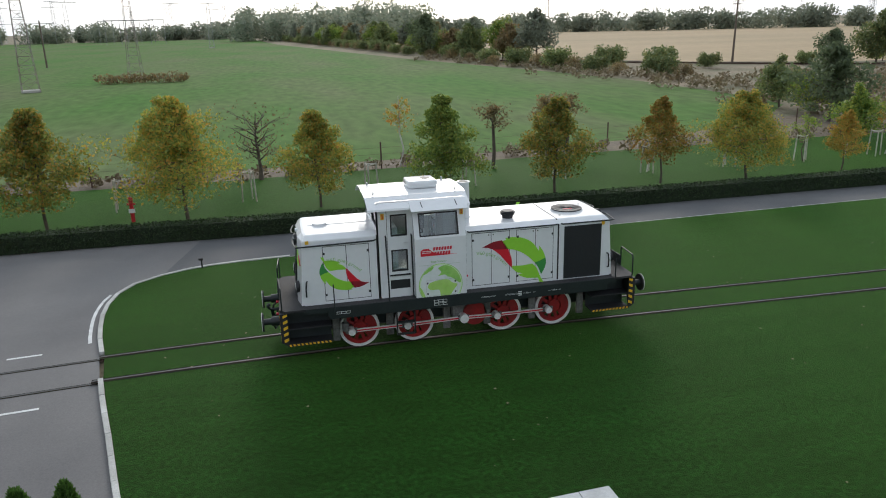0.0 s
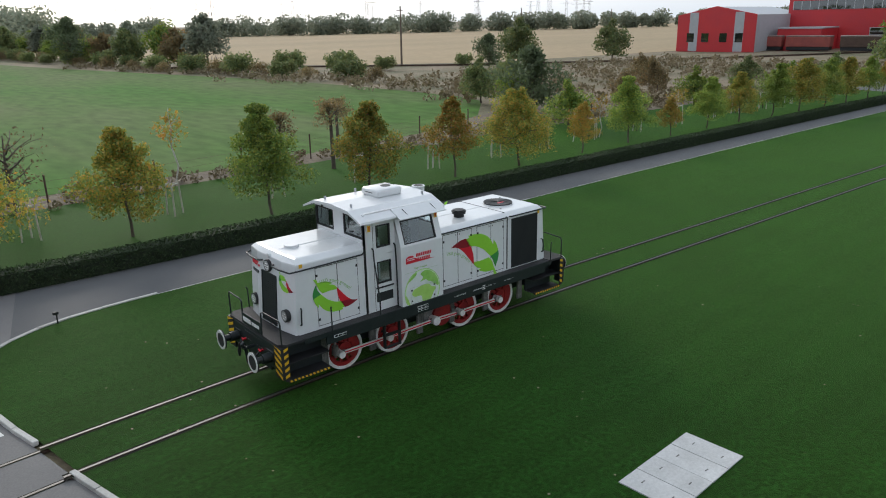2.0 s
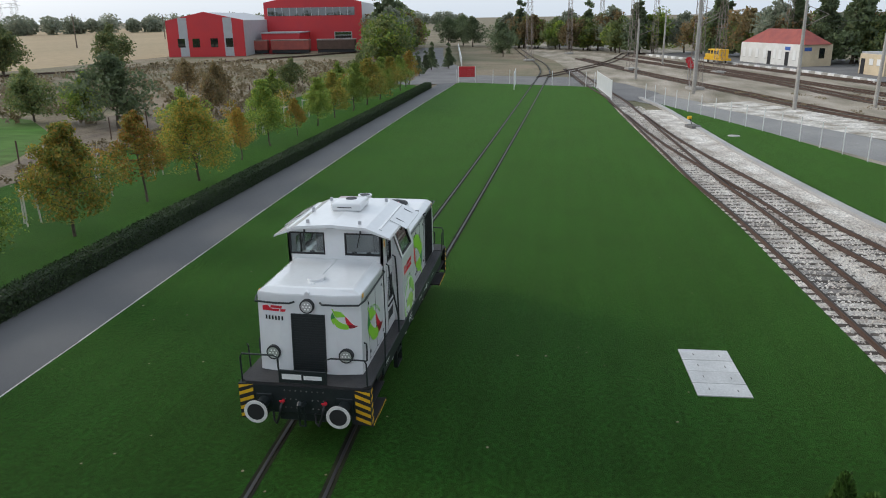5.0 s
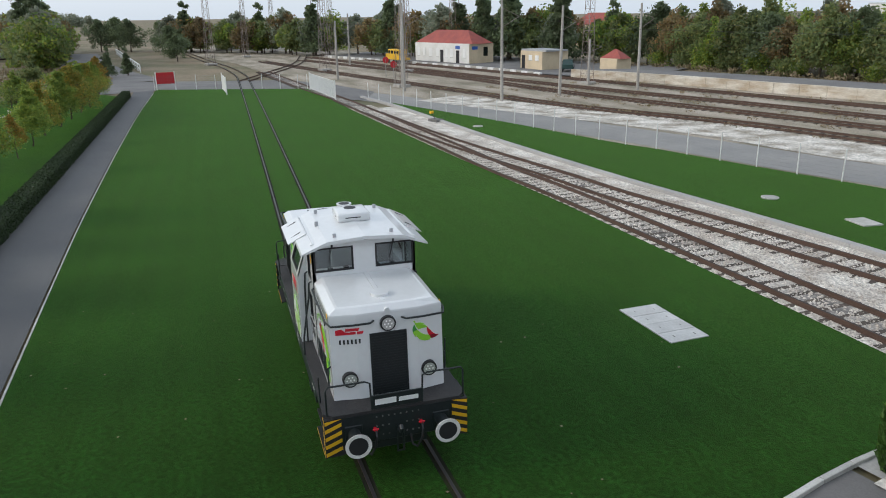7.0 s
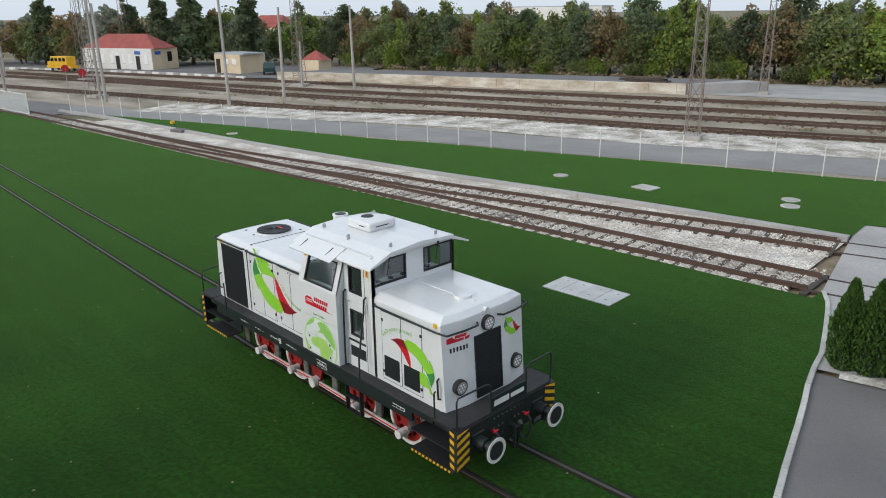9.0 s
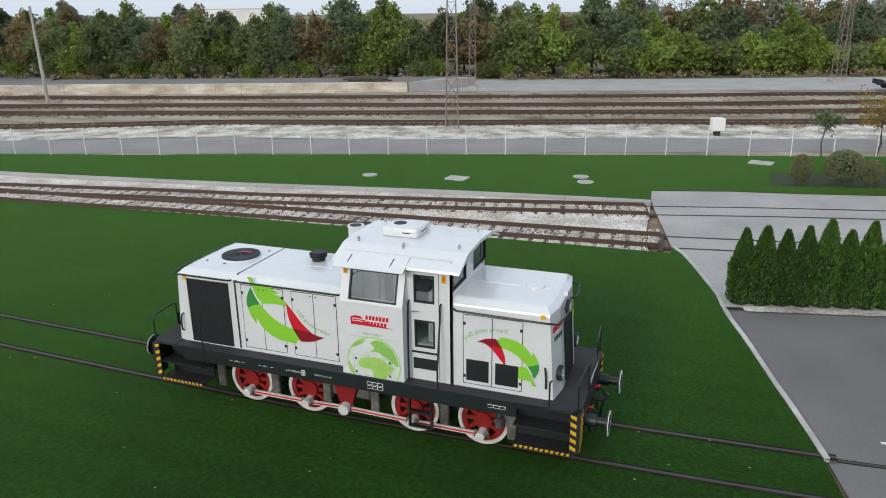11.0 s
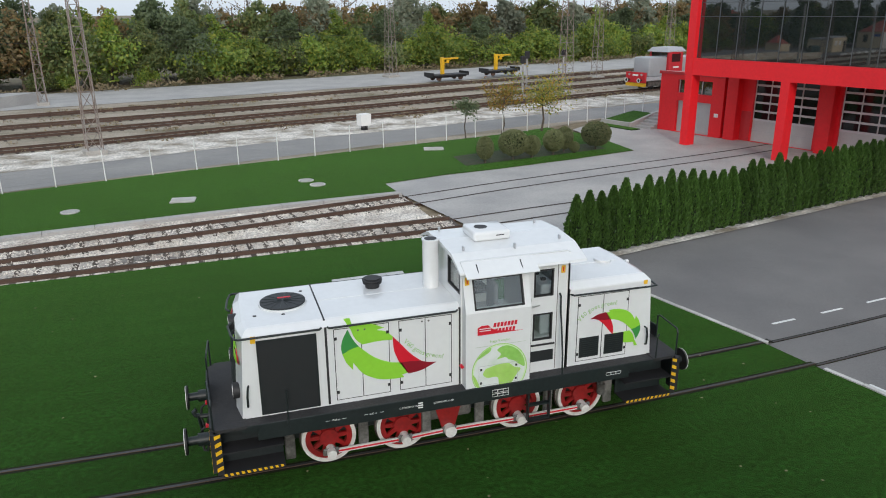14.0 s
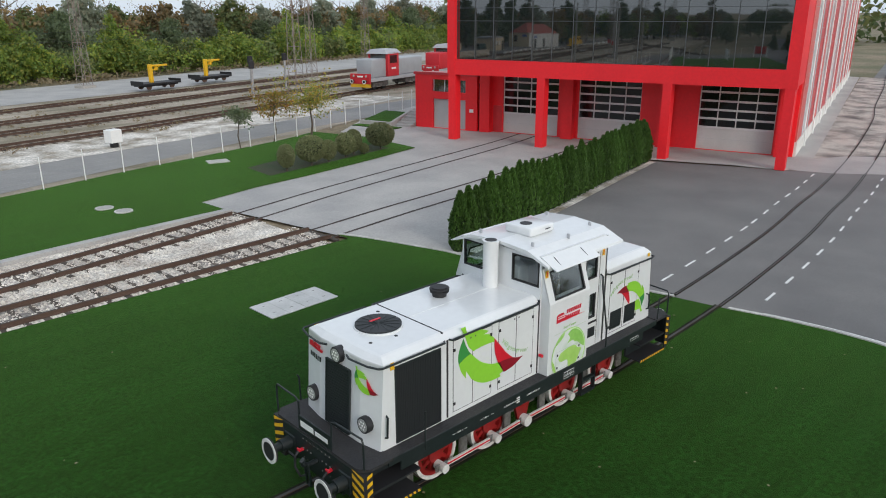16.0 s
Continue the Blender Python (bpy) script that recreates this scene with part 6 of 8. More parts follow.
bare_big = tree("bare_tree", "tall leafless grey woodland tree", 11.0, 2.0, 6.0, "leaf_brown", 260, 0.2, 63, limbs=22, shape="fan", trunk_r=0.16)
# trees between the field and the far line
for x, y, k, s in [(40, 32.7, 1, 0.62), (43, 43, 0, 0.5), (42.5, 37.5, 3, 0.48), (82, 82.5, 1, 0.62), (97, 90, 0, 0.92), (104, 96, 3, 0.6), (116, 81, 0, 0.85), (34.5, 23.5, 3, 0.42), (72, 43, 2, 0.42), (65, 61, 0, 0.38),
                   (37, 180, 1, 1.1), (60, 33, 2, 0.45), (75, 30, 0, 0.4), (70, 22.2, 3, 0.4), (82.5, 23, 0, 0.42), (48, 28, 2, 0.4), (54, 24, 3, 0.42)]:
    plant(woodland[k], x, y, s)
wood_line = spline([(100, -66), (86, -71), (54, -77), (30, -83), (3.5, -91.5), (-27, -103), (-62, -111), (-100, -122), (-140, -135)], 4.6)
for i, p in enumerate(wood_line):
    sh = 0 if p[0] < 5 else (1 if i % 3 else 3)
    if p[0] < 6:
        plant(shrubs[0 if i % 4 else 1], p[0] + random.uniform(-1, 1), p[1] - 1 + random.uniform(-1, 1), random.uniform(0.9, 1.2), sz=random.uniform(0.85, 1.15))
    else:
        plant(woodland[(0, 1, 2, 0, 3)[i % 5]], p[0] + random.uniform(-1, 1), p[1] - 1.5, random.uniform(0.72, 0.98))
        plant(shrubs[i % 2], p[0] + random.uniform(-2, 2), p[1] + 0.6, random.uniform(0.4, 0.6))
    q = Vector((p[0] - 1.5, p[1] - 6.5))
    plant(shrubs[i % 2] if p[0] < 0 and i % 2 else woodland[(1, 0, 3, 2)[i % 4]], q[0] + random.uniform(-2, 2), q[1] + random.uniform(-1.5, 1.5), random.uniform(0.75, 1.0) if p[0] < 6 else random.uniform(0.85, 1.1))
    q = Vector((p[0] - 3, p[1] - 14))
    if p[0] < 8:
        plant(woods_far[(2, 1, 2, 0)[i % 4]], q[0] + random.uniform(-2, 2), q[1] + random.uniform(-2, 2), random.uniform(0.95, 1.25))
        plant(bare_big, q[0] + random.uniform(-2, 2), q[1] - 3, random.uniform(1.0, 1.3))
    elif i % 2:
        plant(woods_far[i % 4], q[0] + random.uniform(-2, 2), q[1], random.uniform(0.95, 1.15))
# woods behind the station and at the end of the road
for i in range(52):
    a = i / 51
    x = 200 - 95 * a + random.uniform(-5, 5)
    y = 12 - 82 * a + random.uniform(-4, 4) - (0 if a > 0.25 else 10 * (0.25 - a))
    if 16 < y < 34:
        continue
    plant(conifer if i % 9 == 4 else woods_far[i % 4], x, y, random.uniform(0.8, 1.1))
for i in range(58):
    x = random.uniform(125, 210)
    y = random.uniform(0.13 * x + 13, -13.5 + 0.300 * (x + 15.9))
    plant(conifer if i % 7 == 0 else woods_far[(0, 1, 2, 3)[i % 4]], x, y, random.uniform(0.85, 1.15))
for x, y, s in ((103.7, 17.5, 0.26), (112.5, 15.0, 0.33), (109, 17.5, 0.35), (95.6, 17.0, 0.28), (152, 36.5, 1.1), (116, -52, 1.25), (104, -57, 1.1), (126, -46, 1.0), (144, -36, 1.1)):
    plant(conifer, x, y, s)
for x, y, s in ((205, 22, 0.85), (210, 30, 0.85), (206, 14, 0.8), (214, 26, 0.9), (165, 10, 0.7), (150, 8.5, 0.55)):
    plant(woodland[1], x, y, s)
# shrub belt beside the crop field
belt = spline([(52, 76), (49, 92), (47, 104), (40, 140), (34, 200), (22, 300), (5, 470)], 7.0)
for i, p in enumerate(belt):
    plant(shrubs[(2, 1, 2, 1)[i % 4]], p[0] + random.uniform(-1, 3), p[1], random.uniform(0.6, 0.95))
    if i > 8:
        plant(woods_far[i % 4], p[0] + random.uniform(4, 14), p[1], random.uniform(0.7, 1.1))
for x, y, s in ((62, 100, 0.9), (58, 112, 0.9), (70, 98, 0.6), (88, 96, 0.55), (54, 84, 0.5)):
    plant(shrubs[1], x, y, s)


def stuff_clumps(name, label, pts, h, w, leaf, n, size, seed):
    """Far or uncountable growth in one mesh."""
    rng = np.random.default_rng(seed)
    cen = np.array([[x, y, h * (0.35 + 0.3 * rng.random())] for x, y in pts])
    rad = np.array([w * (0.6 + 0.6 * rng.random()) for _ in pts])
    q, f = leaf_quads(rng, cen, rad, n, size, h / w * 0.75)
    q[:, 2] = np.maximum(q[:, 2], -0.1)
    return tagged(link_mesh(name, q, f, M[leaf]), label, "woodland", kind="stuff")


rng = np.random.default_rng(5)
# the next three belts carry haze in their pale leaf colour
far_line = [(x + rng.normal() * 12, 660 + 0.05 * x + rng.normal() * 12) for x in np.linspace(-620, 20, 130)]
stuff_clumps("far_woods", "band of trees along the far field edge, haze put into the leaf colour", far_line, 11, 9, "leaf_hazed", 60000, 1.5, 6)
stuff_clumps("far_woods", "distant belt of trees beyond the stubble, paled in colour for haze", [(40 + 900 * a + rng.normal() * 8, 600 - 470 * a + rng.normal() * 8) for a in np.linspace(0, 1, 170)], 11, 9, "leaf_hazed", 80000, 1.5, 7)
stuff_clumps("far_woods", "tall clump of trees at the end of the field, paled in colour for haze", [(-20 + 110 * a + rng.normal() * 8, 520 - 60 * a + rng.normal() * 20) for a in np.linspace(0, 1, 50)], 17, 10, "leaf_hazed", 40000, 1.3, 8)
stuff_clumps("far_woods", "distant woods closing the view past the depot", [(-160 - 240 * a + rng.normal() * 8, -140 + 260 * a + rng.normal() * 8) for a in np.linspace(0, 1, 60)], 12, 9, "leaf_wood", 6000, 1.8, 9)
stuff_clumps("bramble_patch", "brown bramble patch round the foot of a pylon", [(-33 + 14 * a, 117 + rng.normal()) for a in np.linspace(0, 1, 22)], 1.3, 1.5, "leaf_brown", 1600, 0.3, 10)
weeds = [(p[0] + rng.normal() * 2.0, p[1] + rng.normal() * 1.0) for p in spline([(-60, 25.4), (-30, 25.0), (-8, 25.0), (14, 26.4), (30, 27), (60, 27), (78, 27)], 0.5)]
stuff_clumps("dry_weeds", "dry brown weeds along the field fence", weeds, 0.5, 0.5, "dry_stem", 9000, 0.16, 11)
weeds = [(rng.uniform(48, 130), rng.uniform(28, 78)) for _ in range(420)] + [(p[0] + rng.normal() * 3, p[1] + rng.normal() * 3) for p in spline([(47, 40), (50, 60), (49, 78), (47, 100), (36, 170)], 0.8)]
stuff_clumps("dry_weeds", "tall dry weeds on the waste ground", weeds, 0.9, 1.3, "dry_stem", 16000, 0.35, 12)
weeds = [(x, y) for x, y in [(rng.uniform(-60, 70), 0) for _ in range(300)] for y in [0.29 * x - rng.choice([45.5, 50.2, 56, 62.5, 68]) + rng.normal() * 0.7]]
stuff_clumps("yard_weeds", "low weeds growing between the station tracks", weeds, 0.14, 0.7, "dry_stem", 6000, 0.12, 13)
weeds = [(p[0] + rng.normal() * 1.2, p[1] + 4.0 + rng.normal() * 0.8) for p in wood_line for _ in range(3)]
stuff_clumps("dry_weeds", "rank dry grass at the edge of the wood", weeds, 0.7, 1.4, "dry_stem", 7000, 0.25, 14)


# clipped hedge beside the road
def hedge():
    rg = np.random.default_rng(70)
    t = thing("hedge", "long low clipped dark green hedge beside the road", "hedge")
    line = spline([(-62, 12.5), (-30, 12.4), (-12, 12.35), (-6, 12.15), (5, 12.0), (40, 12.0), (76, 12.05)], 1.0)
    pts = np.array([[p[0], p[1]] for p in line])
    n = 105000
    i = rg.integers(0, len(pts) - 1, n)
    f = rg.random(n)[:, None]
    c = pts[i] * (1 - f) + pts[i + 1] * f
    side = rg.integers(0, 3, n)
    yy = np.where(side == 0, -0.40, np.where(side == 1, 0.40, rg.uniform(-0.40, 0.40, n))) + rg.normal(size=n) * 0.03
    zz = np.where(side == 2, 0.68, rg.uniform(-0.02, 0.68, n)) + rg.normal(size=n) * 0.025
    c3 = np.stack([c[:, 0], c[:, 1] + yy, zz], 1)
    a = rg.normal(size=(n, 3))
    a /= np.linalg.norm(a, axis=1, keepdims=True)
    b = np.cross(a, rg.normal(size=(n, 3)))
    b /= np.linalg.norm(b, axis=1, keepdims=True)
    s = 0.040 * (0.6 + 0.8 * rg.random(n))[:, None]
    q = np.stack([c3 - a * s, c3 - b * s * 0.6, c3 + a * s, c3 + b * s * 0.6], 1).reshape(-1, 3)
    link_mesh("foliage", q, np.arange(4 * n).reshape(-1, 4), M["hedge"], t)
    # added solid filler; its dark colour stands for the hedge's shaded inside
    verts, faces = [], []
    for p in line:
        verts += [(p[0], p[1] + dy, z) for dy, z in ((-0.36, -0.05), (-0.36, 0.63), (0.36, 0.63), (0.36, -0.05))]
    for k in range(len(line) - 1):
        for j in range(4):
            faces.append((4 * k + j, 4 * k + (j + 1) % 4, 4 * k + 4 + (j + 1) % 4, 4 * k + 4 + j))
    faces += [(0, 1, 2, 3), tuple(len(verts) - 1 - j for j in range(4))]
    link_mesh("twig_core", verts, faces, M["inner_dark"], t)


# dark green of the added fillers, the plants' inner shade put into colour
M["inner_dark"] = mat("dark_inside_filler", (0.022, 0.040, 0.013), 0.9, scale=6, fine=40, var=0.4, bump=1.0, bscale=40)
hedge()


# row of thuja columns
def thuja():
    rg = np.random.default_rng(80)
    t = thing("thuja", "narrow dark green thuja in a close screening row", "hedge plant", "thujas in the screening row")
    n = 5000
    z = rg.random(n) ** 0.8 * 2.6
    r = 0.385 * np.minimum(1, (2.68 - z) / 1.35) ** 0.85 * np.minimum(1, 0.75 + z)
    a = rg.random(n) * 2 * np.pi
    rr = r * (0.75 + 0.3 * rg.random(n)) * (1 + 0.12 * np.sin(5 * a))
    c = np.stack([rr * np.cos(a), rr * np.sin(a), z], 1)
    up = np.stack([np.cos(a) * 0.3, np.sin(a) * 0.3, np.ones(n)], 1) + rg.normal(size=(n, 3)) * 0.25
    up /= np.linalg.norm(up, axis=1, keepdims=True)
    b = np.cross(up, rg.normal(size=(n, 3)))
    b /= np.linalg.norm(b, axis=1, keepdims=True)
    s = 0.075 * (0.6 + 0.8 * rg.random(n))[:, None]
    q = np.stack([c - up * s * 0.6, c - b * s * 0.33, c + up * s * 1.1, c + b * s * 0.33], 1).reshape(-1, 3)
    link_mesh("foliage", q, np.arange(4 * n).reshape(-1, 4), M["cypress"], t)
    # added tapered filler, coloured dark for the shade behind the sprays
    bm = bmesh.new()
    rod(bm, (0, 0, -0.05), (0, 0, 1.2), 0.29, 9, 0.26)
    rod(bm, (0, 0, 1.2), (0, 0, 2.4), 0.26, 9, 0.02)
    part("stem_core", bm, M["inner_dark"], t)
    return t


th = thuja()
th.matrix_basis = pose(-8.05, -9.35, -0.03) @ Matrix.Diagonal((1, 1, 0.9, 1))
TH_LINE = spline([(-8.05, -9.35), (-11.8, -10.2), (-16.5, -11.2), (-22, -12.5), (-29.0, -14.1)], 0.60)
for p in TH_LINE[1:]:
    m = pose(p[0], p[1], -0.03, 0, 0, random.uniform(0, 360))
    ob = copy_thing(th, m)
    k = random.uniform(0.88, 1.05)
    ob.matrix_basis = m @ Matrix.Diagonal((random.uniform(0.95, 1.15), random.uniform(0.95, 1.15), k, 1))
ribbon("pebble_strip", offset(TH_LINE, -0.38), offset(TH_LINE, -0.78), -0.022, M["gravel_white"], "strip of white pebbles under the thujas", "gravel")


def round_bush(x, y, h, w, leaf="leaf_bush", n=6000):
    rg = np.random.default_rng(int(abs(x * 100)))
    t = thing("round_bush", "clipped round grey green garden bush", "bush", "bushes in the planting bed", at=(x, y, 0))
    d = rg.normal(size=(n, 3))
    d /= np.linalg.norm(d, axis=1, keepdims=True)
    c = d * np.array([w / 2, w / 2, h * 0.42]) * (0.85 + 0.2 * rg.random(n))[:, None] + np.array([0, 0, h * 0.56])
    a = rg.normal(size=(n, 3))
    a /= np.linalg.norm(a, axis=1, keepdims=True)
    b = np.cross(a, rg.normal(size=(n, 3)))
    b /= np.linalg.norm(b, axis=1, keepdims=True)
    s = 0.055 * (0.6 + 0.8 * rg.random(n))[:, None]
    q = np.stack([c - a * s, c - b * s * 0.5, c + a * s, c + b * s * 0.5], 1).reshape(-1, 3)
    link_mesh("foliage", q, np.arange(4 * n).reshape(-1, 4), M[leaf], t)
    # added ball of filler, coloured dark for the shade within the bush
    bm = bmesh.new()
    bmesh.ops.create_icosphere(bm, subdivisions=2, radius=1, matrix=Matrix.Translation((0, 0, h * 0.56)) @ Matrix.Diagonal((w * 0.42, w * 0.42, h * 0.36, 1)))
    part("twig_core", bm, M["inner_dark"], t)
    part("stem", rod(bmesh.new(), (0, 0, -0.05), (0, 0, h * 0.4), 0.05, 6), M["bark"], t)


for x, y, h, w in ((-11.2, -26.9, 1.6, 1.0), (-13.2, -27.3, 1.85, 1.8), (-14.5, -27.4, 1.4, 1.0), (-16.2, -27.9, 1.6, 1.3), (-17.2, -28.4, 1.65, 1.1), (-17.75, -28.0, 0.7, 0.6), (-19.6, -28.6, 1.85, 1.9)):
    round_bush(x, y, h, w)
# grass bed; the bush shadows are painted as its dark colour
sheet("planting_bed", [(-9.8, -26.4), (-20.4, -28.6), (-20.4, -30.6), (-16, -31.2), (-10.0, -29.4)], 0.006, M["shaded_bed"], "grassy planting bed with the bushes' shade put into its colour", "bed")
g1 = tree("garden_tree", "small dark green garden tree", 2.9, 1.6, 1.9, "leaf_dark", 900, 0.12, 91, limbs=8, trunk_r=0.04)
plant(g1, -13.2, -36.0, 1.0)
g2 = tree("garden_tree", "garden tree with sparse golden leaves", 3.7, 1.7, 3.2, "leaf_gold", 1500, 0.11, 92, limbs=9, shape="fan", trunk_r=0.06)
plant(g2, -16.2, -36.6, 1.0)
g3 = tree("garden_tree", "spreading garden tree with yellow green leaves", 3.9, 1.8, 4.4, "leaf_mix", 2600, 0.11, 93, limbs=10, shape="fan", trunk_r=0.07)
plant(g3, -19.6, -36.9, 1.0)
for proto in protos + slim + woodland + woods_far + shrubs + [bare, pollard, conifer, bare_big, g1, g2, g3]:
    for c in list(proto.children):
        bpy.data.objects.remove(c)
    bpy.data.objects.remove(proto)


# fallen leaves on the grass
def fallen():
    rg = np.random.default_rng(99)
    n = 380
    x, y = rg.uniform(-9, 70, n), rg.uniform(-12, 8, n)
    ang = rg.random(n) * 6.28
    s = rg.uniform(0.018, 0.04, n)
    q = np.stack([np.stack([x + s * np.cos(ang + k * 1.57), y + s * np.sin(ang + k * 1.57), 0.012 + 0.01 * rg.random(n)], 1) for k in range(4)], 1).reshape(-1, 3)
    tagged(link_mesh("fallen_leaves", q, np.arange(4 * n).reshape(-1, 4), M["dry_stem"]), "dry fallen leaves scattered on the lawn", "leaves", kind="stuff")


fallen()

# ---- depot building ----
DO = Vector((-26.1, -28.35, 0))
DEPOT_YAW = math.degrees(math.atan2(0.961, -0.275))       # local x runs along the front, local -y into the building... y out of it
depot = thing("depot_building", "bright red depot with dark glazed upper storey and grey sectional doors", "building", at=DO, yaw=DEPOT_YAW)


def dpart(name, bm, m, parent=None, label=""):
    return part(name, bm, m, parent or depot, label)


# in local axes x is along the front, +y goes into the building
for u in (0.04, 6.9, 15.3, 22.2):
    dpart("column", B(u - 0.28, u + 0.28, -0.05, 0.75, -0.05, 4.7, 0.01), M["red"])
dpart("corner_column", B(-0.30, 0.28, -0.08, 0.62, 4.7, 11.5), M["red"])
dpart("corner_column", B(21.85, 22.55, -0.08, 0.62, 4.7, 11.5), M["red"])
dpart("beam", B(-0.30, 22.55, -0.06, 0.7, 4.62, 5.68), M["red"])
dpart("soffit", B(-0.2, 22.45, 0.7, 5.3, 4.65, 4.8), M["red"])
dpart("upper_body", B(-0.2, 22.45, 0.62, 30, 4.8, 11.4), M["red"])
dpart("roof_edge", B(-0.35, 22.6, -0.1, 0.62, 11.1, 11.6), M["red"])
# solid block behind the panes, unlit storey put into its black colour
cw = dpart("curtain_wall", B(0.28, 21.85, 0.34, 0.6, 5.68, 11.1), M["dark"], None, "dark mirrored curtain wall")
nu = 15
for i in range(nu):
    for z0, z1 in ((5.70, 8.25), (8.28, 9.10), (9.13, 10.3), (10.33, 11.08)):
        a, b = 0.30 + i * 21.53 / nu, 0.30 + (i + 1) * 21.53 / nu - 0.04
        g = dpart("pane", B(a, b, 0.30, 0.335, z0, z1), M["curtain"], cw)
        g.matrix_basis = Matrix.Translation((0, 0, 0)) @ Matrix.Rotation(random.uniform(-0.0015, 0.0015), 4, "X")
for i in range(nu + 1):
    a = 0.28 + i * 21.53 / nu
    dpart("mullion", B(a - 0.025, a + 0.02, 0.26, 0.33, 5.68, 11.1), M["dark_alu"], cw)
for z in (8.25, 9.10, 10.30):
    dpart("transom", B(0.28, 21.85, 0.27, 0.33, z, z + 0.035), M["dark_alu"], cw)
# ground floor wall with doors
front = dpart("door_wall", wall((-0.5, 4.7, -0.05), (1, 0, 0), (0, 0, 1), (0, -1, 0), 22.9, 4.8, [(2.35, 6.85, 0.05, 4.5), (8.4, 12.95, 0.05, 4.5), (16.85, 21.65, 0.05, 4.5)], 0.3), M["red"])
for u in (0.55, 7.25, 14.2, 21.75):
    dpart("pilaster", B(u - 0.42, u + 0.42, 4.1, 4.7, -0.05, 4.7), M["red"], front)
dpart("service_door", B(1.05, 1.78, 4.66, 4.69, 0.0, 2.0), M["red_clad"], front)
for a, w in ((1.85, 4.5), (7.9, 4.55), (16.35, 4.8)):
    d = dpart("sectional_door", B(a, a + w, 4.86, 4.92, 0.0, 1.42), M["door_panel"], None, "pale grey sectional door with a glazed grid above")
    for k in (0.02, 0.72):
        dpart("panel_joint", B(a, a + w, 4.853, 4.86, k, k + 0.015), M["clad_grey"], d)
    for r in range(6):
        z0 = 1.48 + r * 0.58
        dpart("rail", B(a, a + w, 4.83, 4.92, z0 - 0.065, z0 + 0.065), M["alu"], d)
        for c in range(4):
            x0 = a + 0.03 + c * (w - 0.03) / 4
            if r < 5:
                dpart("pane", B(x0 + 0.03, x0 + (w - 0.03) / 4 - 0.03, 4.885, 4.90, z0 + 0.065, z0 + 0.515), M["door_glass"], d)
    for c in range(5):
        x0 = a + c * (w - 0.06) / 4
        dpart("stile", B(x0, x0 + 0.06, 4.84, 4.92, 1.42, 4.5), M["alu"], d)
# added box behind the doors; the hall's darkness is its colour
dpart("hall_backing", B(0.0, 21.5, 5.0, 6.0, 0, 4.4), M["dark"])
dpart("door_sill", B(15.2, 22.6, 0.2, 4.6, -0.06, -0.02), M["concrete"])
# side wall with coloured cladding
sidew = dpart("side_wall", B(22.2, 22.5, 4.9, 75, 0.9, 11.2), M["clad_pink"], None, "long clad side wall with red and grey stripes")
dpart("plinth", B(22.25, 22.56, 4.9, 75, -0.05, 0.9), M["wall_white"], sidew)
v = 5.2
k = 0
while v < 72:
    w = (2.6, 1.3, 0.6, 0.9, 0.5, 1.1, 4.4)[k % 7]
    key = ("clad_pink", "clad_light", "clad_pink", "clad_grey", "red_clad", "clad_grey", "red_clad")[k % 7]
    if key != "clad_pink":
        dpart("cladding_panel", B(22.5, 22.52, v, v + w, 0.9, 11.2), M[key], sidew)
    v += w
    k += 1
for v in np.arange(8.6, 70, 6.3):
    dpart("downpipe", pipe(bmesh.new(), [(22.6, v, 11.0), (22.6, v, 1.2), (22.7, v, 1.0), (22.72, v, 0.1)], 0.06, 8), M["steel_white"], sidew)
for r in range(60):
    z = 0.95 + r * 0.17
    if r % 4 == 0:
        dpart("cladding_joint", B(22.52, 22.526, 5, 74, z, z + 0.012), M["clad_grey"], sidew)
dpart("roof", B(-0.2, 22.5, 30, 75, 10.9, 11.3), M["roof_grey"])
dpart("rear_wall", B(-0.2, 0.1, 5.0, 75, 0, 11.2), M["red_clad"])
# annex
ax = thing("annex", "low red annex with a grey door beside the depot", "building", at=DO, yaw=DEPOT_YAW)
part("wall", wall((-5.7, 4.1, -0.05), (1, 0, 0), (0, 0, 1), (0, -1, 0), 5.6, 4.2, [(1.6, 4.6, 0.05, 2.35), (1.6, 4.6, 2.9, 3.85)], 0.3), M["red"], ax)
part("side_wall", B(-5.7, -5.4, 4.4, 14, -0.05, 3.7), M["red"], ax)
part("roof", prism(bmesh.new(), [(4.0, 4.15), (14, 3.6), (14, 3.75), (4.0, 4.35)], "x", -5.8, 0.0), M["red_clad"], ax)
dd = part("door", B(-4.1, -1.1, 4.32, 4.38, 0, 2.3), M["door_grey"], ax)
wn_ = part("window", B(-4.1, -1.1, 4.32, 4.36, 2.85, 3.8), M["curtain"], ax)
for u in (-4.1, -3.1, -2.1, -1.15):
    part("window_frame", B(u, u + 0.06, 4.26, 4.34, 2.85, 3.8), M["alu"], wn_)
part("wall_box", B(-0.7, -0.4, 4.02, 4.1, 1.4, 1.65), M["steel_white"], ax)
# added box again, coloured black for the unlit annex room
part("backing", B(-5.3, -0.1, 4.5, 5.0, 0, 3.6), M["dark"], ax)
# steps and planter beside the annex
steps = thing("garden_steps", "pale concrete steps beside a grassed planter", "steps", at=DO, yaw=DEPOT_YAW)
for i in range(6):
    part("tread", B(-7.3, -5.75, 3.4 + 0.45 * i, 7.0, -0.05 + 0.17 * i, 0.13 + 0.17 * i, 0.01), M["concrete"], steps)
planter = thing("planter_wall", "low concrete planter wall holding a sloped lawn", "planter", at=DO, yaw=DEPOT_YAW)
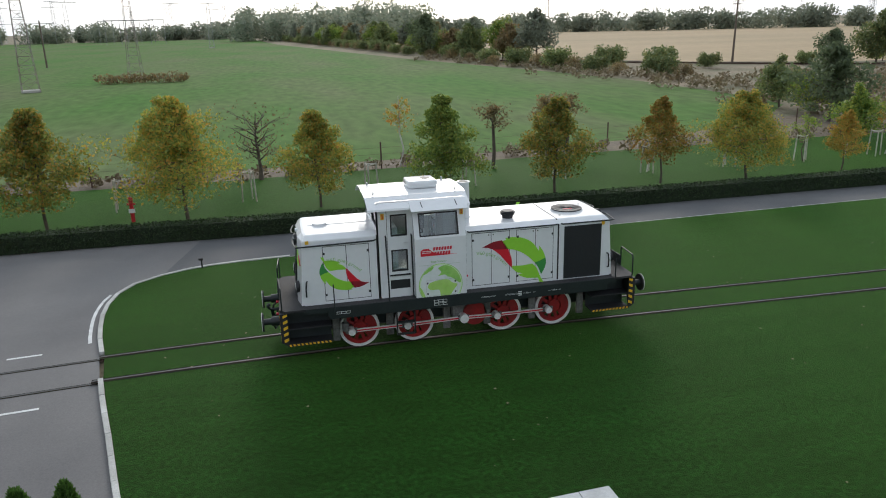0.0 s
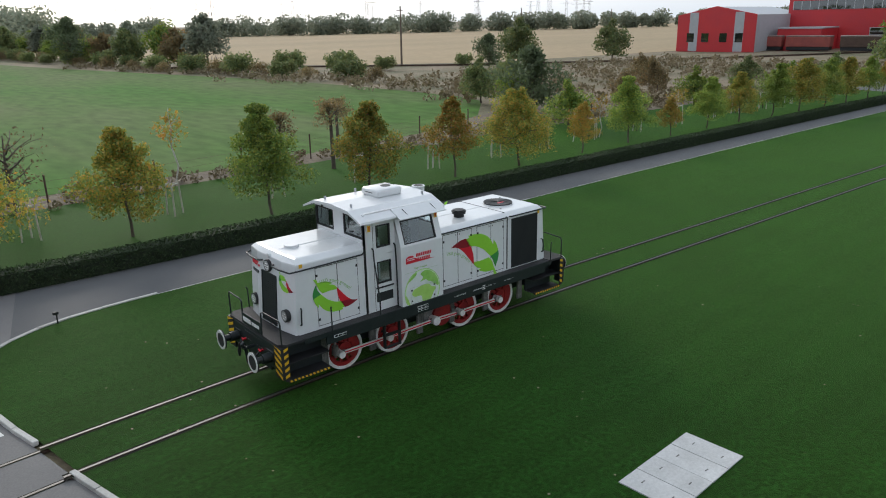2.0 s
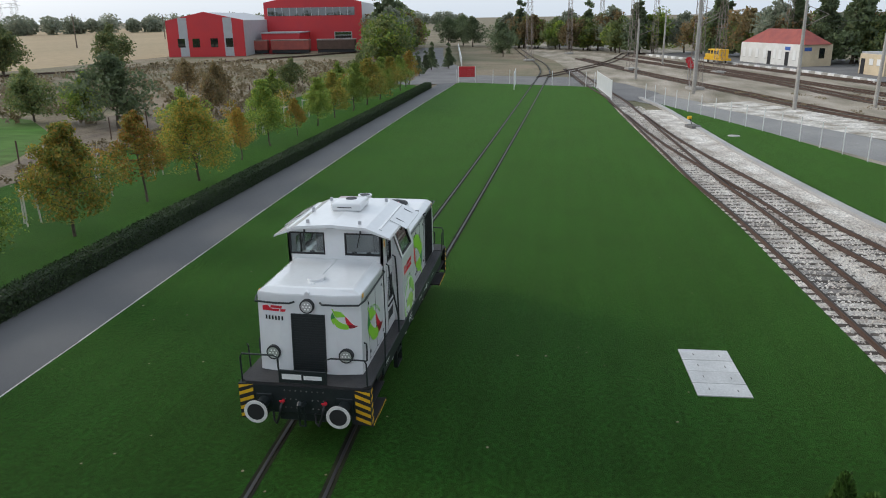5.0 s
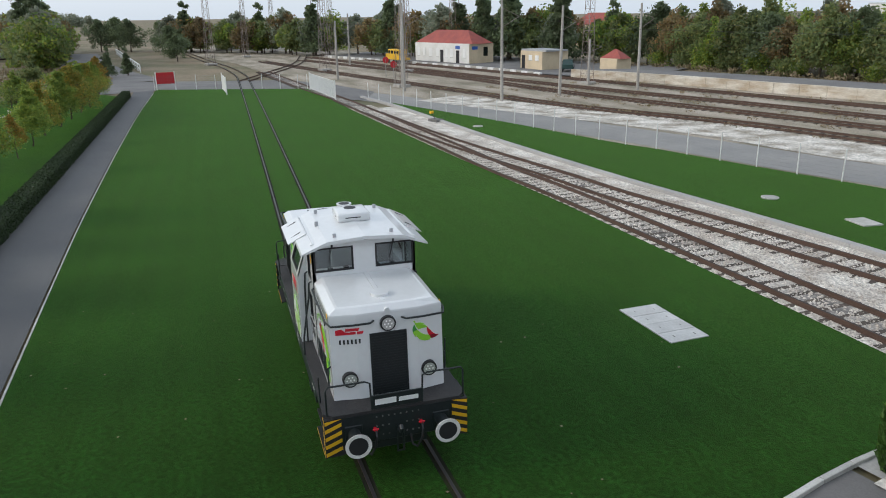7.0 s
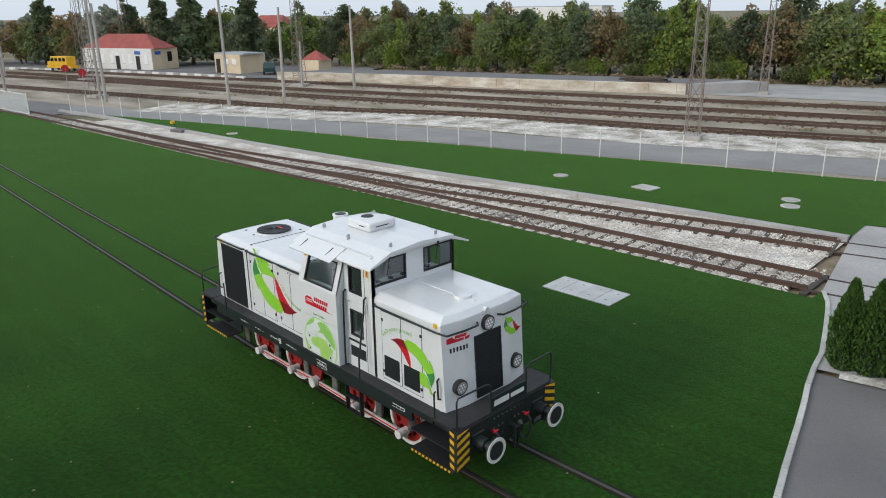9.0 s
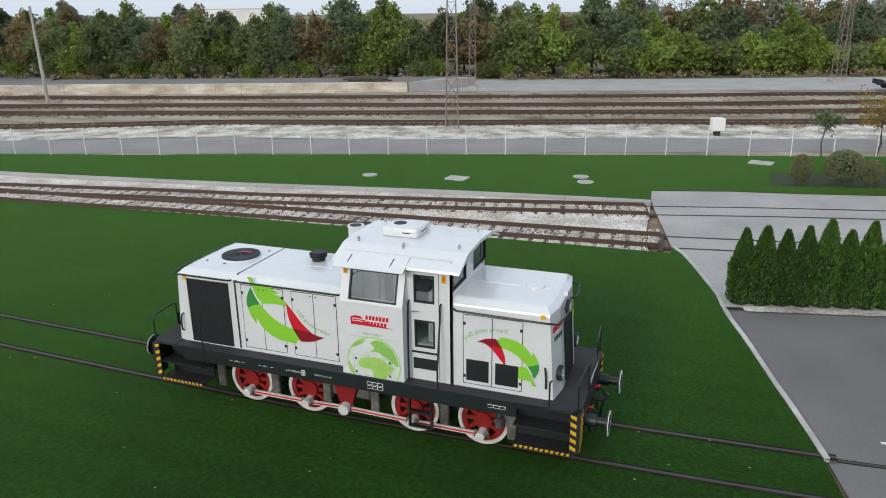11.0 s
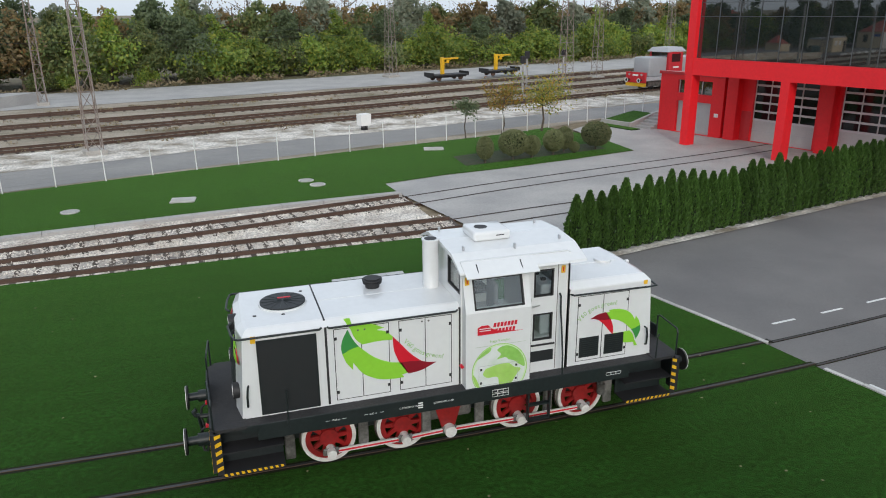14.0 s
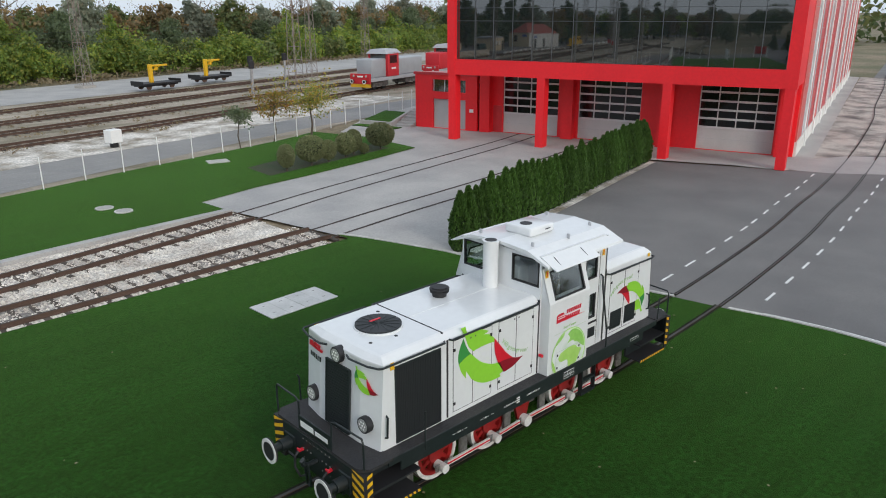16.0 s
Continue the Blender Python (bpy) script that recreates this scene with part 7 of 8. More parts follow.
part("wall", B(-10.4, -7.35, 2.8, 3.05, -0.05, 0.32), M["concrete"], planter)
part("wall", prism(bmesh.new(), [(3.05, -0.05), (6.5, -0.05), (6.5, 1.1), (3.05, 0.32)], "x", -7.55, -7.3), M["concrete"], planter)
part("turf", prism(bmesh.new(), [(3.05, -0.05), (6.5, -0.05), (6.5, 0.7), (3.05, 0.24)], "x", -10.4, -7.55), M["lawn"], planter)
part("turf", B(-10.5, -6.2, 1.8, 2.75, -0.05, 0.03), M["lawn"], planter)

# ---- small things on the lawn ----
cover = thing("pit_cover", "row of four pale concrete slabs set in the lawn", "cover", at=(-0.32, -9.12, 0), yaw=2.5)
for i in range(4):
    s = part("slab", B(-1.27 + 0.635 * i, -0.645 + 0.635 * i, -0.64, 0.64, -0.06, 0.025 + 0.004 * (i % 2), 0.006), M["cover"] if "cover" in M else M["kerb"], cover)
    for hx in (-0.12, 0.10):
        part("lifting_slot", B(-0.96 + 0.635 * i + hx * 0.2 - 0.05, -0.96 + 0.635 * i + hx * 0.2 + 0.05, hx * 3 - 0.012, hx * 3 + 0.012, 0.02, 0.0315), M["grime"], s)
for x, y, a, b, yaw in ((6.0, -23.2, 1.15, 0.95, -6), (-9.65, -32.4, 1.3, 1.0, -14)):
    t = part("hatch", B(-a / 2, a / 2, -b / 2, b / 2, -0.05, 0.05, 0.01), M["kerb"])
    t.matrix_basis = pose(x, y, 0, 0, 0, yaw)
    tagged(t, "square pale concrete hatch in the grass", "hatch")
for x, y in ((10.95, -22.6), (-0.3, -25.6), (-0.75, -24.4), (38.5, -17.6)):
    t = thing("manhole", "round concrete manhole with a worn lid", "manhole", at=(x, y, 0))
    part("ring", rod(bmesh.new(), (0, 0, -0.05), (0, 0, 0.035), 0.42, 24), M["kerb"], t)
    part("lid", rod(bmesh.new(), (0, 0, 0.03), (0, 0, 0.05), 0.32, 24), M["concrete"], t)
hy = thing("hydrant", "red standing fire hydrant with a small sign", "hydrant", at=(-11.45, 15.9, -0.02))
part("barrel", rod(rod(bmesh.new(), (0, 0, 0), (0, 0, 1.05), 0.09, 14), (0, 0, 1.05), (0, 0, 1.2), 0.12, 14, 0.05), M["sign_red"], hy, smooth=True)
part("outlet", rod(bmesh.new(), (-0.18, 0, 0.85), (0.18, 0, 0.85), 0.05, 10), M["sign_red"], hy)
part("sign_plate", B(-0.12, 0.16, -0.12, -0.10, 0.45, 0.65), M["steel_white"], hy)
bl = thing("bollard_light", "short dark post with a small lamp head", "lamp", at=(-7.75, 7.75, 0))
part("post", rod(bmesh.new(), (0, 0, 0), (0, 0, 0.32), 0.025, 8), M["black"], bl)
part("lamp_head", B(-0.10, 0.06, -0.05, 0.05, 0.30, 0.38, 0.01), M["black"], bl)


def stake_set(x, y):
    t = thing("tree_stakes", "three pale timber stakes with a top frame", "tree stake", "stakes in the planted row", at=(x, y, -0.02), yaw=random.uniform(0, 120))
    for k in range(3):
        a = 2.094 * k
        part("stake", rod(bmesh.new(), (0.42 * math.cos(a), 0.42 * math.sin(a), -0.05), (0.34 * math.cos(a), 0.34 * math.sin(a), 1.6), 0.04, 7), M["stake"], t)
        b = a + 2.094
        part("cross_bar", rod(bmesh.new(), (0.34 * math.cos(a), 0.34 * math.sin(a), 1.5), (0.34 * math.cos(b), 0.34 * math.sin(b), 1.5), 0.03, 6), M["stake"], t)


for x in (-12.4, -6.2, 0.0, 5.3, 10.6, 16.0, 21.2, 26.2, 31.5, 37.0, 42.5, 47.8, 51.9, 56.7, 62.4, 68.0, 74.0):
    stake_set(x, 18.5 + random.uniform(-0.2, 0.2))


# ---- fences ----
def post_fence(name, line, label, h, r, m, wires, wire_m, spacing_r=0.006, top_every=1):
    t = tagged(thing(name, label, "fence"), kind="structure")
    me = None
    for p in line:
        if me is None:
            ob = part("post", rod(bmesh.new(), (0, 0, -0.1), (0, 0, h), r, 8), m, t)
            me = ob.data
        else:
            ob = new("post", me)
            ob.parent = t
        ob.matrix_basis = pose(p[0], p[1], 0, random.uniform(-1, 1), random.uniform(-1, 1), 0)
    for z in wires:
        part("wire", pipe(bmesh.new(), [(p[0], p[1], z) for p in line], spacing_r, 4), wire_m, t)
    return t


post_fence("wire_fence", FENCE, "white steel post fence with thin wire mesh panels", 1.72, 0.032, M["steel_white"], [0.1 + 0.2 * k for k in range(8)], M["steel_grey"], 0.0045)
post_fence("wire_fence", spline([(83.6, 9.4), (82.8, 5.2), (81.3, 2.0)], 2.6), "white steel post fence at the end of the lawn", 1.8, 0.035, M["steel_white"], [0.2 + 0.25 * k for k in range(7)], M["steel_grey"], 0.005)
post_fence("wire_fence", spline([(79.6, -3.6), (78.2, -6.5), (76.6, -8.9)], 2.4), "white steel post fence at the end of the lawn", 1.8, 0.035, M["steel_white"], [0.2 + 0.25 * k for k in range(7)], M["steel_grey"], 0.005)
post_fence("field_fence", spline([(-60, 25.0), (-30, 25.2), (-15.2, 25.3), (2, 25.4), (12, 27.2), (20, 28.6), (28, 29.8), (60, 30.5), (85, 30)], 5.6), "sagging wire fence on rusty posts along the field", 1.55, 0.05, M["rail"], [0.4, 0.8, 1.2], M["rail"], 0.006)


def gate(a, b, label):
    a, b = Vector(a), Vector(b)
    L = (b - a).length
    t = thing("steel_gate", label, "gate", at=(a[0], a[1], 0), yaw=math.degrees(math.atan2(b[1] - a[1], b[0] - a[0])))
    part("gate_frame", wall((0, 0, 0.12), (1, 0, 0), (0, 0, 1), (0, 1, 0), L, 1.85, [(0.06, L - 0.06, 0.06, 1.79)], 0.05), M["steel_white"], t)
    for k in range(int(L / 0.16)):
        part("bar", rod(bmesh.new(), (0.1 + 0.16 * k, -0.025, 0.15), (0.1 + 0.16 * k, -0.025, 1.93), 0.018, 5), M["steel_white"], t)
    for x in (0, L):
        part("post", rod(bmesh.new(), (x, 0, -0.05), (x, 0, 2.05), 0.05, 8), M["steel_white"], t)


gate((76.0, -9.15), (62.9, -10.15), "open white barred sliding gate beside the siding")
gate((80.8, 1.2), (73.5, 0.9), "open white barred gate leaf beside the track")
sg = thing("notice_board", "red framed notice board on white posts", "sign", at=(83.4, 8.0, 0), yaw=98)
part("board", B(-1.15, 1.15, -0.05, 0.05, 0.75, 2.15, 0.02), M["sign_red"], sg)
for u in (-1.12, 1.12):
    part("post", rod(bmesh.new(), (u, 0.08, -0.05), (u, 0.08, 2.2), 0.05, 8), M["steel_white"], sg)
part("panel", B(-1.0, -0.06, 0.05, 0.06, 0.95, 1.75), M["red_clad"], sg)
part("panel", B(0.06, 1.0, 0.05, 0.06, 0.95, 1.75), M["red_clad"], sg)
sw = thing("switch_lever", "points lever with a striped counterweight beside the siding", "switch lever", at=(43.0, -15.3, 0), yaw=20)
part("base", B(-0.8, 0.4, -0.4, 0.4, -0.05, 0.18, 0.02), M["grime"], sw)
part("lever", rod(bmesh.new(), (-0.1, 0, 0.15), (0.5, 0, 0.75), 0.03, 6), M["black"], sw)
part("weight", rod(bmesh.new(), (0.42, -0.14, 0.68), (0.42, 0.14, 0.68), 0.13, 16), M["yellow"], sw)


# ---- masts and poles ----
def lattice(x, y, h, w0, w1, m="mast_rust", yaw=0.0, name="lattice_mast", label="weathered steel lattice floodlight mast", arm=True):
    t = thing(name, label, "mast", at=(x, y, 0), yaw=yaw)
    leg, br = bmesh.new(), bmesh.new()
    n = max(6, int(h / 1.3))
    cs = [(-1, -1), (1, -1), (1, 1), (-1, 1)]

    def at(c, f):
        w = (w0 + (w1 - w0) * f) / 2
        return (c[0] * w, c[1] * w, h * f - 0.05)
    r = 0.022 + 0.001 * h
    for c in cs:
        rod(leg, at(c, 0), at(c, 1), r, 5)
    for k in range(n):
        f0, f1 = k / n, (k + 1) / n
        for i in range(4):
            a, b = cs[i], cs[(i + 1) % 4]
            rod(br, at(a if k % 2 else b, f0), at(b if k % 2 else a, f1), r * 0.6, 4)
            rod(br, at(a, f1), at(b, f1), r * 0.5, 4)
    part("leg_frame", leg, M[m], t)
    part("bracing", br, M[m], t)
    g = w0 * (0.7 if name != "pylon" else 0.53)
    part("footing", B(-g, g, -g, g, -0.1, 0.25, 0.03), M["pole"], t)
    if arm:
        part("lamp_arm", rod(bmesh.new(), (-1.2, 0, h), (1.2, 0, h), 0.05, 6), M[m], t)
    return t


for x, y, h, w0 in ((11.75, -38.7, 16, 0.95), (20.2, -69.8, 16, 0.8), (-20.6, -88.5, 15, 1.3), (-33.0, -59.6, 15, 1.25), (-46, -76, 15, 1.1), (-70, -95, 16, 1.2), (68.0, -43.2, 17, 1.2), (74.8, -20.6, 17, 1.2), (107.8, -15.9, 18, 1.3), (134, 2.0, 18, 1.4), (100, -28, 17, 1.2), (160, -6, 18, 1.2), (150, -24, 18, 1.2), (125, -44, 17, 1.2), (180, -14, 18, 1.2)):
    lattice(x, y, h, w0, w0 * 0.42, yaw=17)
for x, y, h in ((55.2, -26.4, 10.2), (57.5, -34.2, 9.4), (59.0, -45.0, 9.6), (73.2, -20.3, 10.5), (69.6, -19.6, 10), (90, -15, 8), (118, -22, 9), (66.7, -42.7, 5.5)):
    t = thing("catenary_pole", "leaning weathered concrete line pole with a bracket arm", "pole", at=(x, y, 0))
    part("shaft", rod(bmesh.new(), (0, 0, -0.1), (random.uniform(-0.25, 0.25), random.uniform(-0.1, 0.1), h), 0.19, 10, 0.12), M["pole"], t)
    part("bracket", rod(rod(bmesh.new(), (0, 0, h * 0.72), (0.9, -2.2, h * 0.82), 0.035, 6), (0, 0, h * 0.9), (0.9, -2.2, h * 0.82), 0.025, 6), M["mast_rust"], t)
for a, b, z in (((59, -45), (-33, -76), 7.4), ((57.5, -34.2), (160, 0), 7.8), ((57.5, -34.2), (-60, -70), 7.2), ((11.75, -38.7), (-33, -59.6), 11.5), ((11.75, -38.7), (74.8, -20.6), 12)):
    pts = [(a[0] + (b[0] - a[0]) * f, a[1] + (b[1] - a[1]) * f, z - 4 * 0.5 * f * (1 - f)) for f in np.linspace(0, 1, 17)]
    tagged(part("overhead_wire", pipe(bmesh.new(), pts, 0.014, 4), M["black"]), "thin overhead line wire", "wire", kind="structure")
pp = thing("utility_pole", "tall dark wooden utility pole with insulator arms", "pole", at=(80, 106, 0))
part("shaft", rod(bmesh.new(), (0, 0, -0.1), (0.1, 0, 11.5), 0.22, 8, 0.13), M["wood_pole"], pp)
part("crossarm", rod(bmesh.new(), (-0.8, 0, 10.6), (0.8, 0, 10.6), 0.06, 6), M["wood_pole"], pp)
for x, y in ((150, 140), (225, 165), (330, 190), (-60, 190)):
    t = thing("utility_pole", "distant dark wooden utility pole", "pole", at=(x, y, 0))
    part("shaft", rod(bmesh.new(), (0, 0, -0.1), (0, 0, 11.5), 0.24, 7, 0.15), M["wood_pole"], t)
lattice(-40.2, 104.5, 21, 2.4, 0.8, yaw=20, name="pylon", label="slender rusty lattice power pylon in the field", arm=False)
pl = lattice(-28.7, 127.3, 15.5, 2.4, 0.9, yaw=20, name="pylon", label="lattice power pylon with a wide cross arm", arm=False)
part("cross_arm", B(-7.5, 1.0, -0.2, 0.2, 15.2, 15.6), M["mast_rust"], pl)
lattice(60, 150, 18, 1.6, 0.5, yaw=20, name="pylon", label="slender lattice mast beyond the shrubs", arm=False)
far_m = "steel_grey"
PYL = lattice(-30, 348, 20, 2.2, 1.0, far_m, 10, "pylon", "distant grey lattice power pylon", False)
part("cross_arm", B(-5, 5, -0.12, 0.12, 16.7, 16.9), M[far_m], PYL)
part("cross_arm", B(-3.5, 3.5, -0.12, 0.12, 19.5, 19.7), M[far_m], PYL)
for i in range(46):
    a = i / 45
    x = -560 + 1300 * a + random.uniform(-18, 18)
    y = 720 - 340 * max(0, a - 0.4) + random.uniform(-60, 110)
    ob = copy_thing(PYL, pose(x, y, 0, 0, 0, random.uniform(-30, 30)))
    k = random.uniform(1.3, 2.1)
    ob.matrix_basis = pose(x, y, 0, 0, 0, random.uniform(-30, 30)) @ Matrix.Diagonal((k, k, k, 1))
for i in range(14):
    x, y = random.uniform(-420, -60), random.uniform(430, 620)
    t = thing("substation_gantry", "distant grey substation portal frame", "gantry", at=(x, y, 0), yaw=random.uniform(-10, 10))
    bm = bmesh.new()
    for k in range(5):
        rod(bm, (k * 9 - 18, 0, -0.1), (k * 9 - 18, 0, 16), 0.16, 5)
    rod(bm, (-18, 0, 15), (18, 0, 15), 0.18, 5)
    part("frame", bm, M["steel_grey"], t)


# ---- station side ----
def house(name, label, a, b, depth, h, ridge, wall_m, roof_m, hip=1.0, over=0.4, flat=False):
    """A building whose front runs from a to b, going back from it."""
    a, b = Vector(a), Vector(b)
    L = (b - a).length
    t = thing(name, label, "building", at=(a[0], a[1], 0), yaw=math.degrees(math.atan2(b[1] - a[1], b[0] - a[0])))
    part("wall", B(0, L, 0, depth, -0.1, h), wall_m, t)
    if flat:
        part("roof", B(-over, L + over, -over, depth + over, h, h + 0.25), roof_m, t)
    else:
        part("roof", loft([[(-over, -over, h), (L + over, -over, h), (L + over, depth + over, h), (-over, depth + over, h)], [(hip, depth * 0.48, ridge), (L - hip, depth * 0.48, ridge), (L - hip, depth * 0.52, ridge), (hip, depth * 0.52, ridge)]]), roof_m, t)
    return t, L


def openings(t, us, w, z0, z1, m, y=-0.03, frame=None):
    for u in us:
        wq = part("window", B(u - w / 2 - 0.06, u + w / 2 + 0.06, y - 0.02, y + 0.03, z0 - 0.06, z1 + 0.06), frame or M["steel_white"], t)
        part("pane", B(u - w / 2, u + w / 2, y - 0.03, y - 0.015, z0, z1), m, wq)
        part("sill", B(u - w / 2 - 0.1, u + w / 2 + 0.1, y - 0.12, y, z0 - 0.12, z0 - 0.06), M["concrete"], wq)


stn, L = house("station_house", "white single storey station house with a red tiled hip roof", (110.2, -42.2), (125.5, -36.5), -5.8, 3.4, 5.7, M["wall_white"], M["tile_red"], 3.5)
openings(stn, (1.3, 5.0, 6.5, 9.2, 11.4, 13.4, 15.2), 0.65, 1.0, 2.4, M["curtain"], 0.02)
for u in (3.2, 7.9):
    part("door", B(u - 0.45, u + 0.45, 0.0, 0.05, 0, 2.2), M["dark"], stn)
part("sign_plate", B(2.5, 3.8, 0.02, 0.08, 2.45, 3.0), M["blue"], stn)
part("end_wall", B(-0.03, 0.0, -5.8, -0.05, -0.1, 3.38), M["wall_cream"], stn)
part("end_window", B(-0.06, -0.03, -4.4, -3.4, 1.2, 2.8), M["curtain"], stn)
part("sign_plate", B(-0.08, -0.03, -2.0, -0.7, 2.4, 2.95), M["blue"], stn)
sh, L = house("store_house", "small cream flat roofed store beside the platform", (90.3, -47.3), (96.2, -46.2), -5.0, 2.75, 3.0, M["wall_cream"], M["roof_grey"], flat=True)
part("door", B(4.7, 5.6, 0.0, 0.06, 0, 2.1), M["dark"], sh)
openings(sh, (1.4, 3.2), 0.8, 1.4, 2.1, M["curtain"], 0.02)
ks, L = house("kiosk", "small cream kiosk with a red pyramid roof", (79.6, -54.2), (82.7, -53.2), -3.1, 2.0, 3.3, M["wall_cream"], M["tile_red"], 1.45, 0.4)
fh, L = house("far_house", "distant small white house with a red roof", (186, -18), (191, -12), -5, 4.5, 6.5, M["wall_white"], M["tile_red"], 1.5)
openings(fh, (1.5, 4.5), 0.9, 1.5, 2.8, M["curtain"], 0.02)
ct, L = house("signal_box", "distant grey signal box among trees", (196, -4), (201, 0), -4.5, 6.5, 7, M["concrete"], M["roof_grey"], flat=True)
openings(ct, (1.3, 3.2, 5.0), 1.2, 4.2, 5.6, M["curtain"], 0.02)
hr, L = house("far_house", "distant brown roofed house behind the trees", (150, -92), (160, -88), -8, 5.5, 8.5, M["wall_cream"], M["tile_red"], 2)
bk, L = house("apartment_block", "distant pale flat roofed block above the woods", (96, -150), (120, -142), -10, 9.6, 10.2, M["wall_white"], M["roof_grey"], flat=True)
# platforms
plat = tagged(thing("platform", "old loading platform with a flaking limewashed wall", "platform"), kind="structure")
pl_line = [(78, -46.2), (63.8, -52.6), (48.5, -57.0), (38.6, -60.4), (26.4, -64.8)]
pa = spline(pl_line, 3.0)
for a, b in zip(pa, pa[1:]):
    c, d = (a + b) / 2, b - a
    ob = part("wall_block", B(-d.length / 2 + 0.01, d.length / 2 - 0.01, -0.25, 0.25, -0.1, 1.05 + random.uniform(-0.02, 0.02), 0.02), M["plat_wall"], plat)
    ob.matrix_basis = pose(c[0], c[1], 0, 0, 0, math.degrees(math.atan2(d[1], d[0])))
verts, faces = [], []
for p in pa:
    verts += [(p[0], p[1] - 0.2, 1.0), (p[0] - 2.6, p[1] - 8.5, 1.0)]
faces = [(2 * i, 2 * i + 1, 2 * i + 3, 2 * i + 2) for i in range(len(pa) - 1)]
link_mesh("deck", verts, faces, M["asphalt_old"], plat)
part("ramp_end", prism(bmesh.new(), [(26.6, -65), (26.2, -65), (20.8, -72.6), (24, -73)], "z", -0.1, 1.0), M["concrete"], plat)
tb = thing("timber_pile", "pile of old dark sleepers on the platform", "timber", at=(31, -64.6, 1.0), yaw=20)
for i in range(9):
    part("sleeper", B(-2.5 + 0.1 * i, 2.0 + 0.15 * i, -0.5 + 0.28 * (i % 4), -0.26 + 0.28 * (i % 4), 0.2 * (i // 4), 0.2 * (i // 4) + 0.18), M["sleeper"], tb)
edge = tagged(thing("platform_edge", "platform edge painted in white and black blocks", "platform"), kind="structure")
for a, b in zip(spline([(150, -22.5), (139, -26.6), (102, -39.6), (83, -43.8)], 1.6), spline([(150, -22.5), (139, -26.6), (102, -39.6), (83, -43.8)], 1.6)[1:]):
    c, d = (a + b) / 2, b - a
    k = len(edge.children) % 2
    ob = part("edge_block", B(-d.length / 2, d.length / 2, -0.22, 0.22, -0.1, 0.34), M["white_paint"] if k else M["pole"], edge)
    ob.matrix_basis = pose(c[0], c[1], 0, 0, 0, math.degrees(math.atan2(d[1], d[0])))
sheet("station_forecourt", [(150, -23), (139, -27), (102, -40), (83, -44.2), (78, -46.6), (74, -56), (84, -70), (140, -52), (165, -36)], 0.12, M["asphalt_old"], "paved station platform and forecourt", "platform")
for o in (stn, sh, ks):
    o.location.z = 0.12


def rail_wagon(x, y, yaw):
    t = thing("crane_wagon", "small flat works wagon with a yellow jib crane", "wagon", "works wagons on the far track", at=(x, y, 0.12), yaw=yaw)
    part("deck", B(-2.9, 2.9, -1.2, 1.2, 0.75, 1.0, 0.02), M["black"], t)
    part("side_frame", B(-2.7, 2.7, -0.9, 0.9, 0.5, 0.75), M["black"], t)
    for wx in (-1.8, 1.8):
        for sy in (0.75, -0.75):
            part("wheel", rod(bmesh.new(), (wx, sy - 0.06, 0.4), (wx, sy + 0.06, 0.4), 0.38, 18), M["rail"], t)
    for wx in (-2.95, 2.95):
        part("end_board", B(wx - 0.06, wx + 0.06, -1.1, 1.1, 0.7, 1.35), M["black"], t)
    mast = part("crane_mast", B(0.5, 0.95, -0.22, 0.22, 1.0, 3.7, 0.03), M["yellow"], t)
    part("jib", B(-1.9, 0.6, -0.14, 0.14, 3.35, 3.62, 0.02), M["yellow"], mast)
    part("jib_stay", rod(bmesh.new(), (0.5, 0, 2.7), (-0.9, 0, 3.4), 0.07, 6), M["yellow"], mast)
    part("hoist", B(-0.35, 0.0, -0.15, 0.15, 2.75, 3.3, 0.03), M["yellow"], mast)
    return t


for c in (rail_wagon(-25.8, -79.2, 17), rail_wagon(-35.0, -83.6, 17)):
    c.matrix_basis = c.matrix_basis @ Matrix.Diagonal((0.95, 0.95, 0.78, 1))
for x, y, h in ((-31.5, -66.5, 4.2), (-37.2, -68.5, 4.2), (-28.8, -61.5, 4.0)):
    t = thing("signal_post", "dark signal post beside the tracks", "signal", at=(x, y, 0))
    part("post", rod(bmesh.new(), (0, 0, -0.1), (0, 0, h), 0.13, 8), M["steel_grey"], t)
    part("signal_head", B(-0.25, 0.25, -0.2, 0.2, h - 0.8, h, 0.03), M["black"], t)
wb = thing("relay_box", "white relay cabinet on a dark foot", "cabinet", at=(-7.1, -42.6, -0.08), yaw=17)
part("body", B(-0.45, 0.45, -0.4, 0.4, 0.35, 1.25, 0.05, 2), M["steel_white"], wb)
part("foot", B(-0.2, 0.2, -0.2, 0.2, -0.02, 0.36), M["black"], wb)


